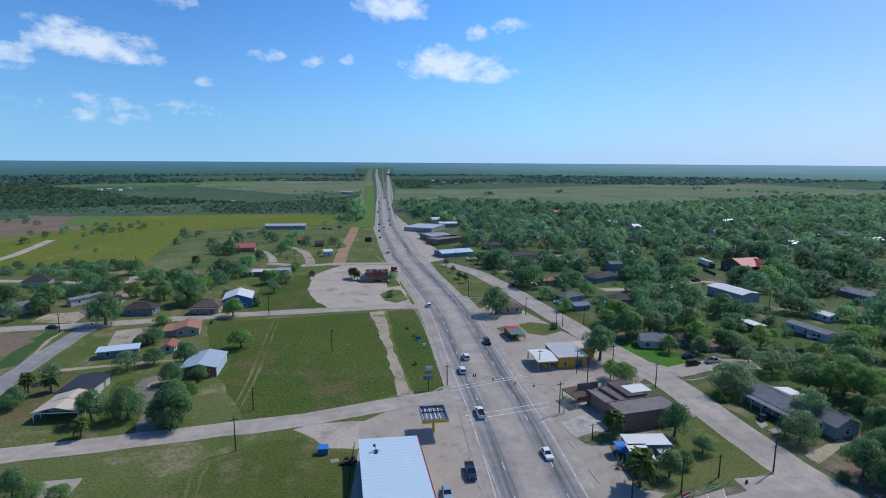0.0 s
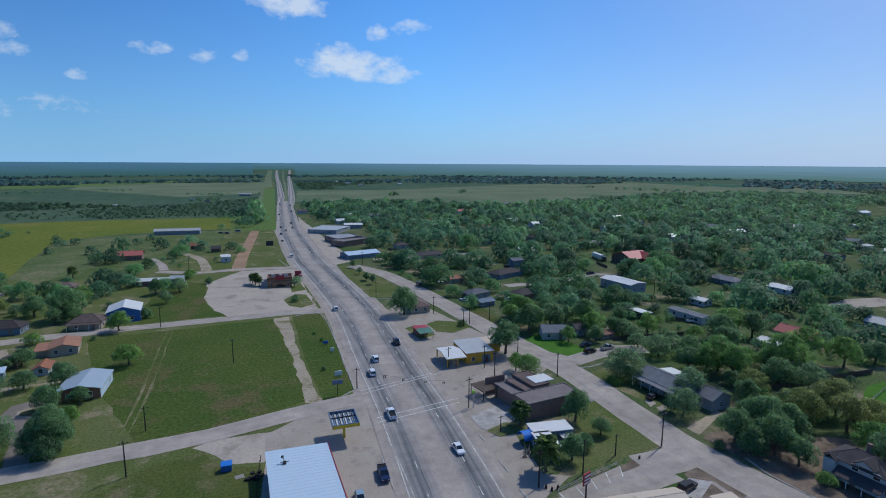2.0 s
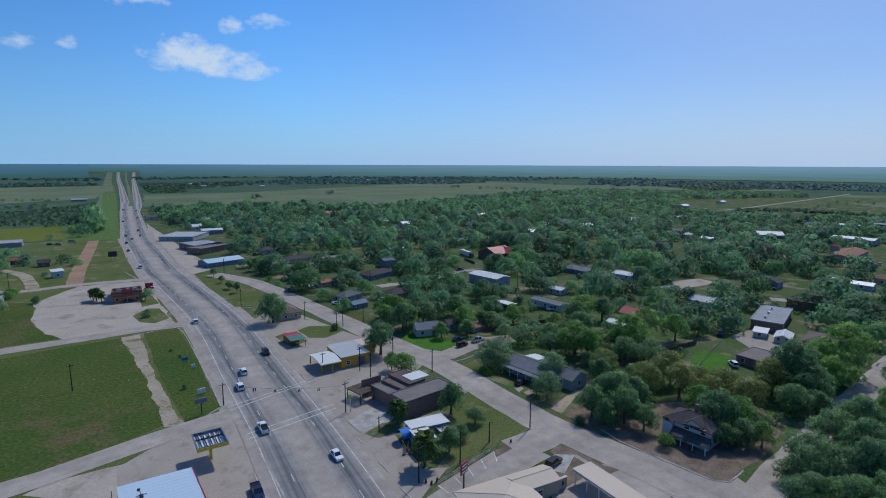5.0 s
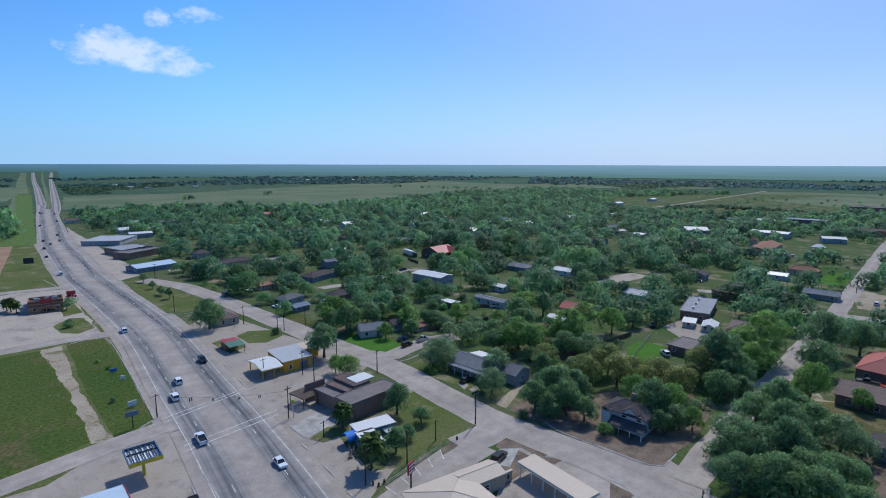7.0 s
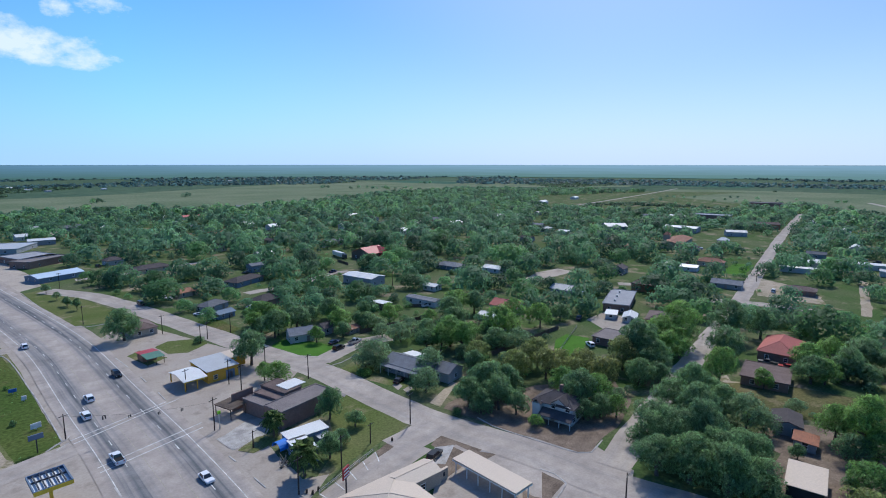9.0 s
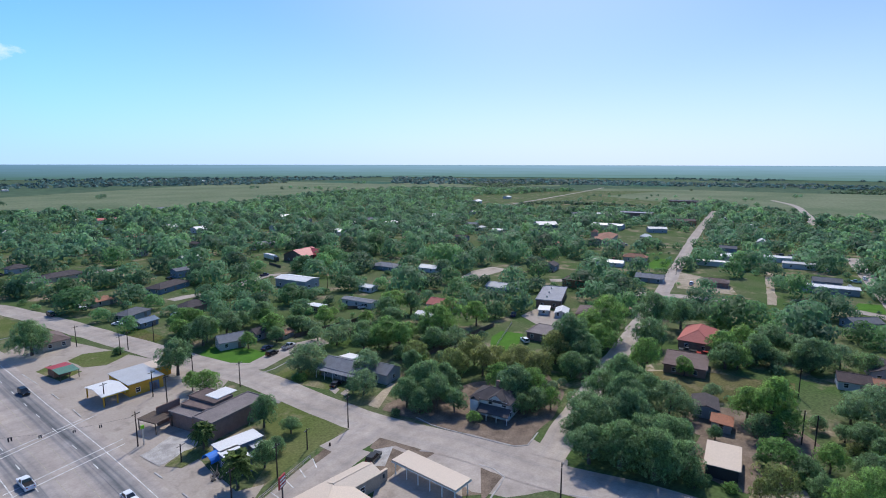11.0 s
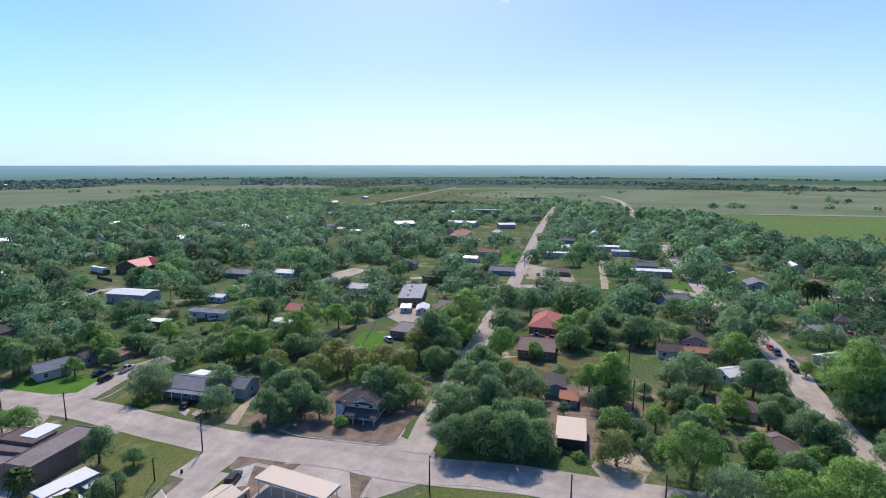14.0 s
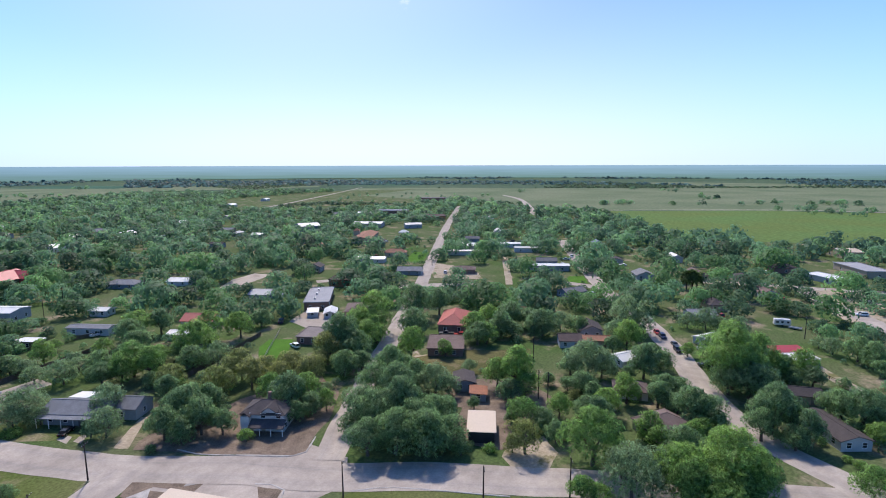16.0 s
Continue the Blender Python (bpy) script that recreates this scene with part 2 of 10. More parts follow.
def road_material(name, color, shoulder=None, tracks=0.35):
    """Worn asphalt: pale and patchy, with dark rubbed bands along each lane (UV: across 0..1, along in metres)."""
    m = bpy.data.materials.new(name)
    m.use_nodes = True
    nt = m.node_tree
    N, L = nt.nodes.new, nt.links.new
    p = nt.nodes["Principled BSDF"]
    p.inputs["Roughness"].default_value = 0.88
    p.inputs["Specular IOR Level"].default_value = 0.08
    uv = N("ShaderNodeUVMap")
    sep = N("ShaderNodeSeparateXYZ")
    L(uv.outputs[0], sep.inputs[0])
    geo = N("ShaderNodeNewGeometry")

    def op(kind, a, b=None, c=None):
        q = N("ShaderNodeMath")
        q.operation = kind
        for i, v in enumerate((a, b, c)):
            if v is None:
                continue
            if isinstance(v, (int, float)):
                q.inputs[i].default_value = v
            else:
                L(v, q.inputs[i])
        return q.outputs[0]

    # bands across, drawn out along the road
    st = N("ShaderNodeCombineXYZ")
    L(op("MULTIPLY", sep.outputs[0], 22.0), st.inputs[0]), L(op("MULTIPLY", sep.outputs[1], 0.018), st.inputs[1])
    n1 = N("ShaderNodeTexNoise")
    n1.inputs["Scale"].default_value, n1.inputs["Detail"].default_value = 1.0, 3
    L(st.outputs[0], n1.inputs["Vector"])
    n2 = N("ShaderNodeTexNoise")
    n2.inputs["Scale"].default_value, n2.inputs["Detail"].default_value = 0.09, 7
    L(geo.outputs["Position"], n2.inputs["Vector"])
    n3 = N("ShaderNodeTexNoise")
    n3.inputs["Scale"].default_value, n3.inputs["Detail"].default_value = 2.5, 5
    L(geo.outputs["Position"], n3.inputs["Vector"])
    cr = N("ShaderNodeMapRange")
    cr.inputs["From Min"].default_value, cr.inputs["From Max"].default_value = 0.35, 0.68
    L(n1.outputs["Fac"], cr.inputs["Value"])
    # most wear in the lanes either side of the middle
    lane = op("COSINE", op("MULTIPLY", op("SUBTRACT", sep.outputs[0], 0.5), 6.2832 * 1.75))
    band = op("MULTIPLY", op("MULTIPLY_ADD", lane, -0.3, 0.3), op("MULTIPLY_ADD", cr.outputs[0], 0.75, 0.25))
    # rubber laid down by the wheels in the outer lanes
    for at, wide, dark in ((0.185, 0.02, 0.45), (0.262, 0.026, 0.8), (0.345, 0.018, 0.35), (0.655, 0.016, 0.4), (0.735, 0.028, 0.95), (0.815, 0.02, 0.5), (0.3, 0.0035, 0.5), (0.7, 0.0035, 0.6)):
        d = op("DIVIDE", op("SUBTRACT", sep.outputs[0], at), wide)
        g = op("POWER", 2.718, op("MULTIPLY", op("MULTIPLY", d, d), -0.5))
        band = op("ADD", band, op("MULTIPLY", op("MULTIPLY", g, dark), op("MULTIPLY_ADD", cr.outputs[0], 0.6, 0.42)))
    v = op("SUBTRACT", 1.12, op("MULTIPLY", band, tracks))
    v = op("MAXIMUM", v, 0.3)
    v = op("MULTIPLY", v, op("MULTIPLY_ADD", n2.outputs["Fac"], 0.8, 0.6))
    v = op("MULTIPLY", v, op("MULTIPLY_ADD", n3.outputs["Fac"], 0.34, 0.83))
    n4 = N("ShaderNodeTexNoise")        # patches, tar and spills
    n4.inputs["Scale"].default_value, n4.inputs["Detail"].default_value, n4.inputs["Roughness"].default_value = 0.33, 9, 0.7
    L(geo.outputs["Position"], n4.inputs["Vector"])
    v = op("MULTIPLY", v, op("MULTIPLY_ADD", n4.outputs["Fac"], 0.8, 0.6))
    hsv = N("ShaderNodeHueSaturation")
    edge = N("ShaderNodeMapRange")       # paler shoulders outside the edge lines
    edge.inputs["From Min"].default_value, edge.inputs["From Max"].default_value = 0.36, 0.42
    L(op("ABSOLUTE", op("SUBTRACT", sep.outputs[0], 0.5)), edge.inputs["Value"])
    sides = N("ShaderNodeMix")
    sides.data_type = "RGBA"
    L(edge.outputs[0], sides.inputs["Factor"])
    sides.inputs["A"].default_value, sides.inputs["B"].default_value = (*color, 1), (*(shoulder or color), 1)
    rubbed = N("ShaderNodeMix")
    rubbed.data_type, rubbed.clamp_factor = "RGBA", True
    L(op("MULTIPLY", band, min(1.0, tracks * 1.5)), rubbed.inputs["Factor"])
    L(sides.outputs["Result"], rubbed.inputs["A"])
    grey = sum(color) / 3
    rubbed.inputs["B"].default_value = (grey * 0.94, grey * 0.97, grey * 1.0, 1)
    L(rubbed.outputs["Result"], hsv.inputs["Color"])
    L(v, hsv.inputs["Value"])
    L(hsv.outputs[0], p.inputs["Base Color"])
    b = N("ShaderNodeBump")
    b.inputs["Strength"].default_value, b.inputs["Distance"].default_value = 0.1, 0.03
    L(n3.outputs["Fac"], b.inputs["Height"]), L(b.outputs[0], p.inputs["Normal"])
    return m


def glass_material():
    m = bpy.data.materials.new("window_glass")
    m.use_nodes = True
    p = m.node_tree.nodes["Principled BSDF"]
    p.inputs["Base Color"].default_value = (0.02, 0.025, 0.03, 1)
    p.inputs["Roughness"].default_value, p.inputs["Specular IOR Level"].default_value = 0.06, 0.6
    return m


GLASS = glass_material()
SCRUB = material("scrub_ground", (0.08, 0.124, 0.072), 0.95, 0.3, 0.004, 0.05, 0.4, tint=(0.06, 0.104, 0.062), coord="World", bare=(0.1, 0.135, 0.078))
GRASS = material("yard_grass", (0.14, 0.15, 0.06), 0.95, 0.35, 0.045, 1.6, 0.3, tint=(0.092, 0.125, 0.034), coord="World", bare=(0.24, 0.205, 0.125))
YARD = material("town_ground", (0.113, 0.13, 0.064), 0.95, 0.35, 0.04, 1.3, 0.3, tint=(0.066, 0.115, 0.034), coord="World", bare=(0.27, 0.22, 0.15))
MEADOW = material("meadow_grass", (0.092, 0.114, 0.031), 0.95, 0.42, 0.03, 1.1, 0.3, tint=(0.06, 0.1, 0.023), coord="World", bare=(0.125, 0.108, 0.05))
LAWN = material("watered_lawn", (0.085, 0.195, 0.03), 0.95, 0.2, 0.2, 3.0, 0.3, tint=(0.066, 0.15, 0.026), coord="World")
FIELD = material("yellow_field", (0.17, 0.18, 0.034), 0.95, 0.25, 0.01, 0.3, 0.2, tint=(0.115, 0.155, 0.03), coord="World", bare=(0.19, 0.185, 0.05))
# pasture paled and blued against rough_pasture: distance haze is in this colour
PASTURE = material("pale_pasture", (0.182, 0.208, 0.126), 0.95, 0.25, 0.008, 0.2, 0.2, tint=(0.118, 0.158, 0.086), coord="World")
ROUGHPASTURE = material("rough_pasture", (0.14, 0.162, 0.07), 0.95, 0.3, 0.03, 0.5, 0.2, tint=(0.085, 0.125, 0.04), coord="World", bare=(0.19, 0.18, 0.1))
FARPLOT = material("far_brush_plot", (0.06, 0.135, 0.085), 0.95, 0.25, 0.006, 0.1, 0.3, tint=(0.045, 0.105, 0.07), coord="World")
GREENFIELD = material("green_field", (0.108, 0.185, 0.058), 0.95, 0.3, 0.012, 0.25, 0.2, tint=(0.125, 0.168, 0.05), coord="World")
SOIL = material("bare_soil", (0.23, 0.165, 0.12), 0.95, 0.25, 0.03, 0.6, 0.2, tint=(0.17, 0.13, 0.095), coord="World")
CALICHE = material("caliche_gravel", (0.46, 0.392, 0.32), 0.95, 0.13, 0.07, 1.2, 0.2, tint=(0.40, 0.345, 0.29), coord="World", bare=(0.30, 0.255, 0.21))
DIRT = material("pale_dirt", (0.42, 0.35, 0.265), 0.95, 0.25, 0.1, 1.5, 0.3, tint=(0.33, 0.275, 0.2), coord="World", bare=(0.17, 0.16, 0.07))
GRAVEL = material("grey_brown_gravel", (0.235, 0.2, 0.172), 0.95, 0.22, 0.1, 2.0, 0.3, tint=(0.185, 0.158, 0.135), coord="World", bare=(0.29, 0.25, 0.205))
DRYYARD = material("dry_yard_grass", (0.15, 0.136, 0.06), 0.95, 0.35, 0.06, 1.6, 0.3, tint=(0.098, 0.1, 0.04), coord="World", bare=(0.21, 0.17, 0.1))
LUSH = material("lush_grass", (0.072, 0.125, 0.045), 0.95, 0.35, 0.08, 1.8, 0.3, tint=(0.055, 0.1, 0.036), coord="World")
REDDIRT = material("reddish_dirt_road", (0.38, 0.245, 0.16), 0.95, 0.2, 0.06, 1.0, 0.2, tint=(0.3, 0.2, 0.13), coord="World")
CONCRETE = material("stained_concrete", (0.40, 0.348, 0.294), 0.9, 0.1, 0.12, 1.8, 0.05, tint=(0.355, 0.303, 0.25), coord="World", bare=(0.30, 0.256, 0.215))
KERB = material("kerb_concrete", (0.5, 0.47, 0.43), 0.9, 0.2, 0.4, 5.0, 0.1, coord="World")
MULCH = material("gravel_mulch", (0.24, 0.185, 0.14), 0.95, 0.3, 0.3, 3.0, 0.3, coord="World")
HIGHWAY = road_material("worn_highway_asphalt", (0.345, 0.298, 0.258), (0.36, 0.307, 0.26), tracks=0.6)
REPAIR = road_material("asphalt_repair", (0.26, 0.24, 0.222), tracks=0.05)
STREET = road_material("bleached_street_asphalt", (0.35, 0.301, 0.255), tracks=0.1)
GREYSTREET = road_material("grey_street_asphalt", (0.255, 0.24, 0.226), tracks=0.1)
PAINT = material("worn_road_paint", (0.7, 0.69, 0.65), 0.8, 0.3, 0.5, 4.0, 0.0, coord="World")
YELLOWPAINT = material("worn_yellow_paint", (0.42, 0.375, 0.28), 0.8, 0.3, 0.5, 4.0, 0.0, tint=(0.32, 0.29, 0.24), coord="World")
BLUEWHITE = material("pale_blue_white_sheet", (0.50, 0.60, 0.68), 0.5, 0.08, 0.25, 4.0, 0.05, tint=(0.45, 0.54, 0.62), spec=0.4)
WHITEMETAL = material("white_metal_sheet", (0.68, 0.67, 0.635), 0.5, 0.12, 0.25, 4.0, 0.05, tint=(0.55, 0.53, 0.49), spec=0.5)
GREYMETAL = material("galvanised_sheet", (0.45, 0.45, 0.44), 0.5, 0.18, 0.3, 4.0, 0.05, tint=(0.34, 0.33, 0.31), spec=0.5)
PALESHEET = material("weathered_pale_sheet", (0.36, 0.425, 0.475), 0.55, 0.12, 0.25, 4.0, 0.05, tint=(0.29, 0.345, 0.39), spec=0.4)
REDMETAL = material("red_metal_sheet", (0.42, 0.05, 0.055), 0.5, 0.15, 0.3, 4.0, 0.05, rand=0.1)
FADEDRED = material("faded_red_roofing", (0.46, 0.14, 0.11), 0.75, 0.22, 0.35, 4.0, 0.1, tint=(0.36, 0.12, 0.1))
GREENMETAL = material("green_metal_sheet", (0.10, 0.22, 0.15), 0.55, 0.18, 0.3, 4.0, 0.05)
RUST = material("rusty_sheet", (0.33, 0.13, 0.07), 0.8, 0.35, 0.8, 4.0, 0.1, tint=(0.22, 0.10, 0.06))
TANROOF = material("tan_metal_roof", (0.58, 0.47, 0.36), 0.6, 0.1, 0.2, 4.0, 0.03, tint=(0.52, 0.42, 0.32))
LOTGRASS = material("rough_lot_grass", (0.11, 0.119, 0.038), 0.95, 0.35, 0.05, 1.6, 0.3, tint=(0.068, 0.098, 0.024), coord="World", bare=(0.16, 0.143, 0.075))
DARKSHINGLE = material("dark_shingles", (0.085, 0.072, 0.07), 0.95, 0.3, 0.5, 6.0, 0.3, rand=0.25)
BROWNSHINGLE = material("brown_shingles", (0.165, 0.12, 0.105), 0.95, 0.3, 0.5, 6.0, 0.3, rand=0.25)
GREYSHINGLE = material("grey_shingles", (0.20, 0.205, 0.215), 0.95, 0.25, 0.5, 6.0, 0.3, rand=0.25)
TILE = material("clay_roof_tiles", (0.33, 0.165, 0.105), 0.9, 0.25, 0.5, 5.0, 0.3, rand=0.2)
TARROOF = material("tar_flat_roof", (0.185, 0.157, 0.148), 0.95, 0.3, 0.3, 4.0, 0.1, tint=(0.25, 0.215, 0.2))
GREYFLAT = material("grey_flat_roof", (0.34, 0.34, 0.35), 0.9, 0.2, 0.2, 3.0, 0.1)
BRICK = material("brown_brick_wall", (0.27, 0.172, 0.136), 0.9, 0.2, 0.8, 9.0, 0.2)
REDBRICK = material("red_brick_wall", (0.33, 0.165, 0.10), 0.9, 0.2, 0.8, 9.0, 0.2)
ORANGEBRICK = material("orange_brown_stucco", (0.45, 0.235, 0.12), 0.9, 0.2, 0.8, 6.0, 0.15, tint=(0.36, 0.18, 0.1))
WHITEWALL = material("white_siding", (0.50, 0.50, 0.49), 0.8, 0.1, 0.6, 5.0, 0.05, rand=0.06)
GREYWALL = material("grey_siding", (0.31, 0.32, 0.33), 0.85, 0.12, 0.6, 5.0, 0.05, rand=0.15)
TANWALL = material("tan_stucco", (0.42, 0.345, 0.265), 0.9, 0.15, 0.6, 5.0, 0.1, rand=0.12)
YELLOWWALL = material("orange_yellow_painted_wall", (0.62, 0.34, 0.045), 0.8, 0.15, 0.5, 5.0, 0.05)
BLUEWALL = material("blue_painted_sheet", (0.05, 0.14, 0.36), 0.6, 0.15, 0.5, 5.0, 0.05)
PALEBLUE = material("pale_blue_siding", (0.17, 0.22, 0.28), 0.8, 0.15, 0.5, 5.0, 0.05)
TRIM = material("white_trim", (0.75, 0.75, 0.73), 0.6, 0.08, 0.6, 5.0, 0.0)
DOORMAT = material("painted_door", (0.25, 0.2, 0.17), 0.6, 0.1, 0.6, 5.0, 0.0, rand=0.3)
WOOD = material("weathered_wood", (0.16, 0.12, 0.09), 0.9, 0.3, 1.0, 8.0, 0.2)
POLEWOOD = material("creosote_pole", (0.055, 0.042, 0.035), 0.9, 0.3, 0.6, 8.0, 0.2)
BARK = material("bark", (0.13, 0.105, 0.085), 0.95, 0.3, 0.8, 6.0, 0.4)
STEEL = material("galvanised_steel", (0.5, 0.51, 0.52), 0.4, 0.1, 0.6, 5.0, 0.0, metal=0.7)
BLACK = material("black_rubber", (0.015, 0.015, 0.016), 0.8, 0.2, 1.0, 6.0, 0.0)
DARKMETAL = material("dark_metal", (0.04, 0.04, 0.045), 0.5, 0.15, 1.0, 6.0, 0.0)
YELLOWMETAL = material("yellow_painted_steel", (0.66, 0.47, 0.05), 0.5, 0.1, 0.6, 5.0, 0.0)
BLUECANVAS = material("blue_awning", (0.03, 0.19, 0.62), 0.6, 0.1, 0.6, 5.0, 0.0)
SIGNBLUE = material("blue_grey_sign", (0.12, 0.17, 0.24), 0.5, 0.1, 0.6, 5.0, 0.0)
SIGNGREEN = material("green_sign", (0.25, 0.6, 0.03), 0.5, 0.1, 0.6, 5.0, 0.0)
LAMPRED = material("red_lens", (0.35, 0.02, 0.02), 0.3, 0.05, 1.0, 6.0, 0.0)
LAMPWHITE = material("headlight_lens", (0.7, 0.7, 0.68), 0.2, 0.05, 1.0, 6.0, 0.0)
OAK = leaf_material("oak_leaves", (0.150, 0.267, 0.127), (0.194, 0.337, 0.140), lacy=0.52)
ASH = leaf_material("ash_leaves", (0.161, 0.314, 0.091), (0.233, 0.395, 0.102), lacy=0.52)
MESQUITE = leaf_material("mesquite_leaves", (0.188, 0.303, 0.154), (0.222, 0.348, 0.167), lacy=0.53)
BROWNTREE = leaf_material("brownish_leaves", (0.261, 0.289, 0.106), (0.219, 0.295, 0.094), lacy=0.5)
PINKTREE = leaf_material("pink_blossom", (0.25, 0.12, 0.15), (0.18, 0.12, 0.1), lacy=0.5)
PALMLEAF = leaf_material("palm_fronds", (0.126, 0.189, 0.055), (0.161, 0.224, 0.065))
# woodland greens hold distance haze: shifted to blue, palest in the far ones
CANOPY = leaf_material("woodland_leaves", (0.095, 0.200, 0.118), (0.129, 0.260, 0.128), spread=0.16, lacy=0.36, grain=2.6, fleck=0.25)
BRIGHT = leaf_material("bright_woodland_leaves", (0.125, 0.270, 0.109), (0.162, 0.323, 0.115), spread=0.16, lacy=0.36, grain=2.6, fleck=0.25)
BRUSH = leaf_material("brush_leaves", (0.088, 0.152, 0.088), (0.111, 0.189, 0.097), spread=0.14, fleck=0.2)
FARWOOD = leaf_material("hazed_woodland_leaves", (0.116, 0.234, 0.143), (0.154, 0.293, 0.149), spread=0.14, fleck=0.2)
# brush green pushed to blue-green: far haze put into the leaf colour
HAZEBRUSH = leaf_material("hazed_brush_leaves", (0.074, 0.153, 0.154), (0.095, 0.184, 0.179), spread=0.1, fleck=0.15)
FARBRIGHT = leaf_material("hazed_bright_leaves", (0.140, 0.280, 0.133), (0.178, 0.332, 0.139), spread=0.14, fleck=0.2)


# ---- building helpers ----
def link_mesh(name, bm, mat):
    me = bpy.data.meshes.new(name)
    bm.to_mesh(me)
    bm.free()
    for q in (mat if isinstance(mat, (list, tuple)) else [mat]):
        me.materials.append(q)
    return me


def part(name, bm, mat, parent, label=""):
    """Links a bmesh (or a finished mesh) as one mesh object under a thing or a part."""
    me = link_mesh(name, bm, mat) if isinstance(bm, bmesh.types.BMesh) else bm
    ob = new(name, me)
    ob.parent = parent
    return tagged(ob, label)


def thing(name, x, y, rot, label, category, group="", z=0.0, kind=""):
    ob = new(name)
    ob.empty_display_size = 0.5
    ob.matrix_world = pose(x, y, z, 0, 0, rot)
    return tagged(ob, label, category, group, kind)


def box(bm, x0, x1, y0, y1, z0, z1, mi=0):
    vs = [bm.verts.new((x, y, z)) for z in (z0, z1) for x, y in ((x0, y0), (x1, y0), (x1, y1), (x0, y1))]
    for f in ((3, 2, 1, 0), (4, 5, 6, 7), (0, 1, 5, 4), (1, 2, 6, 5), (2, 3, 7, 6), (3, 0, 4, 7)):
        bm.faces.new([vs[i] for i in f]).material_index = mi
    return vs


def one_box(*a):
    bm = bmesh.new()
    box(bm, *a)
    return bm


def slab(bm, pts, th, mi=0):
    """A thick plate: the polygon pts (upper side) and its copy th lower."""
    up = [bm.verts.new(p) for p in pts]
    dn = [bm.verts.new((p[0], p[1], p[2] - th)) for p in pts]
    bm.faces.new(up).material_index = mi
    bm.faces.new(dn[::-1]).material_index = mi
    n = len(pts)
    for i in range(n):
        bm.faces.new((up[i], dn[i], dn[(i + 1) % n], up[(i + 1) % n])).material_index = mi


def tube(bm, p, q, r0, r1, n=8):
    p, q = Vector(p), Vector(q)
    turn = (q - p).to_track_quat("Z", "Y").to_matrix()
    a, b = [], []
    for i in range(n):
        d = Vector((math.cos(6.2832 * i / n), math.sin(6.2832 * i / n), 0))
        a.append(bm.verts.new(p + turn @ (d * r0)))
        b.append(bm.verts.new(q + turn @ (d * r1)))
    for i in range(n):
        bm.faces.new((a[i], a[(i + 1) % n], b[(i + 1) % n], b[i]))
    bm.faces.new(a[::-1]), bm.faces.new(b)


def rise(x, y):
    """The plain lies level and lifts very gently towards the horizon."""
    r = math.hypot(x, y)
    return 0.0 if r < 2000 else 54.0 * ((r - 2000) / 2960) ** 2


LAYER = [0]     # each flat sheet lies a hair above the one before


def layer(z=0.0):
    LAYER[0] += 1
    return 0.02 + 0.0009 * LAYER[0]


FOOT = []       # what trees keep clear of: (x, y, radius)
LINES = []      # roads: (points, half width)


# ---- ground ----
def make_ground():
    bm = bmesh.new()
    radii = [0, 40, 90, 160, 260, 400, 600, 850, 1150, 1500] + [2000 + 148 * i for i in range(21)]
    n = 96
    rings = []
    for r in radii:
        if r == 0:
            rings.append([bm.verts.new((0, 0, 0))])
            continue
        ring = []
        for i in range(n):
            a = 6.28318 * i / n
            x, y = r * math.cos(a), r * math.sin(a)
            ring.append(bm.verts.new((x, y, rise(x, y))))
        rings.append(ring)
    for i in range(n):
        bm.faces.new((rings[0][0], rings[1][i], rings[1][(i + 1) % n]))
    for k in range(1, len(radii) - 1):
        for i in range(n):
            bm.faces.new((rings[k][i], rings[k + 1][i], rings[k + 1][(i + 1) % n], rings[k][(i + 1) % n]))
    ob = new("ground", link_mesh("ground", bm, SCRUB))
    tagged(ob, "flat green brush country reaching to the horizon", "ground", kind="structure")


make_ground()


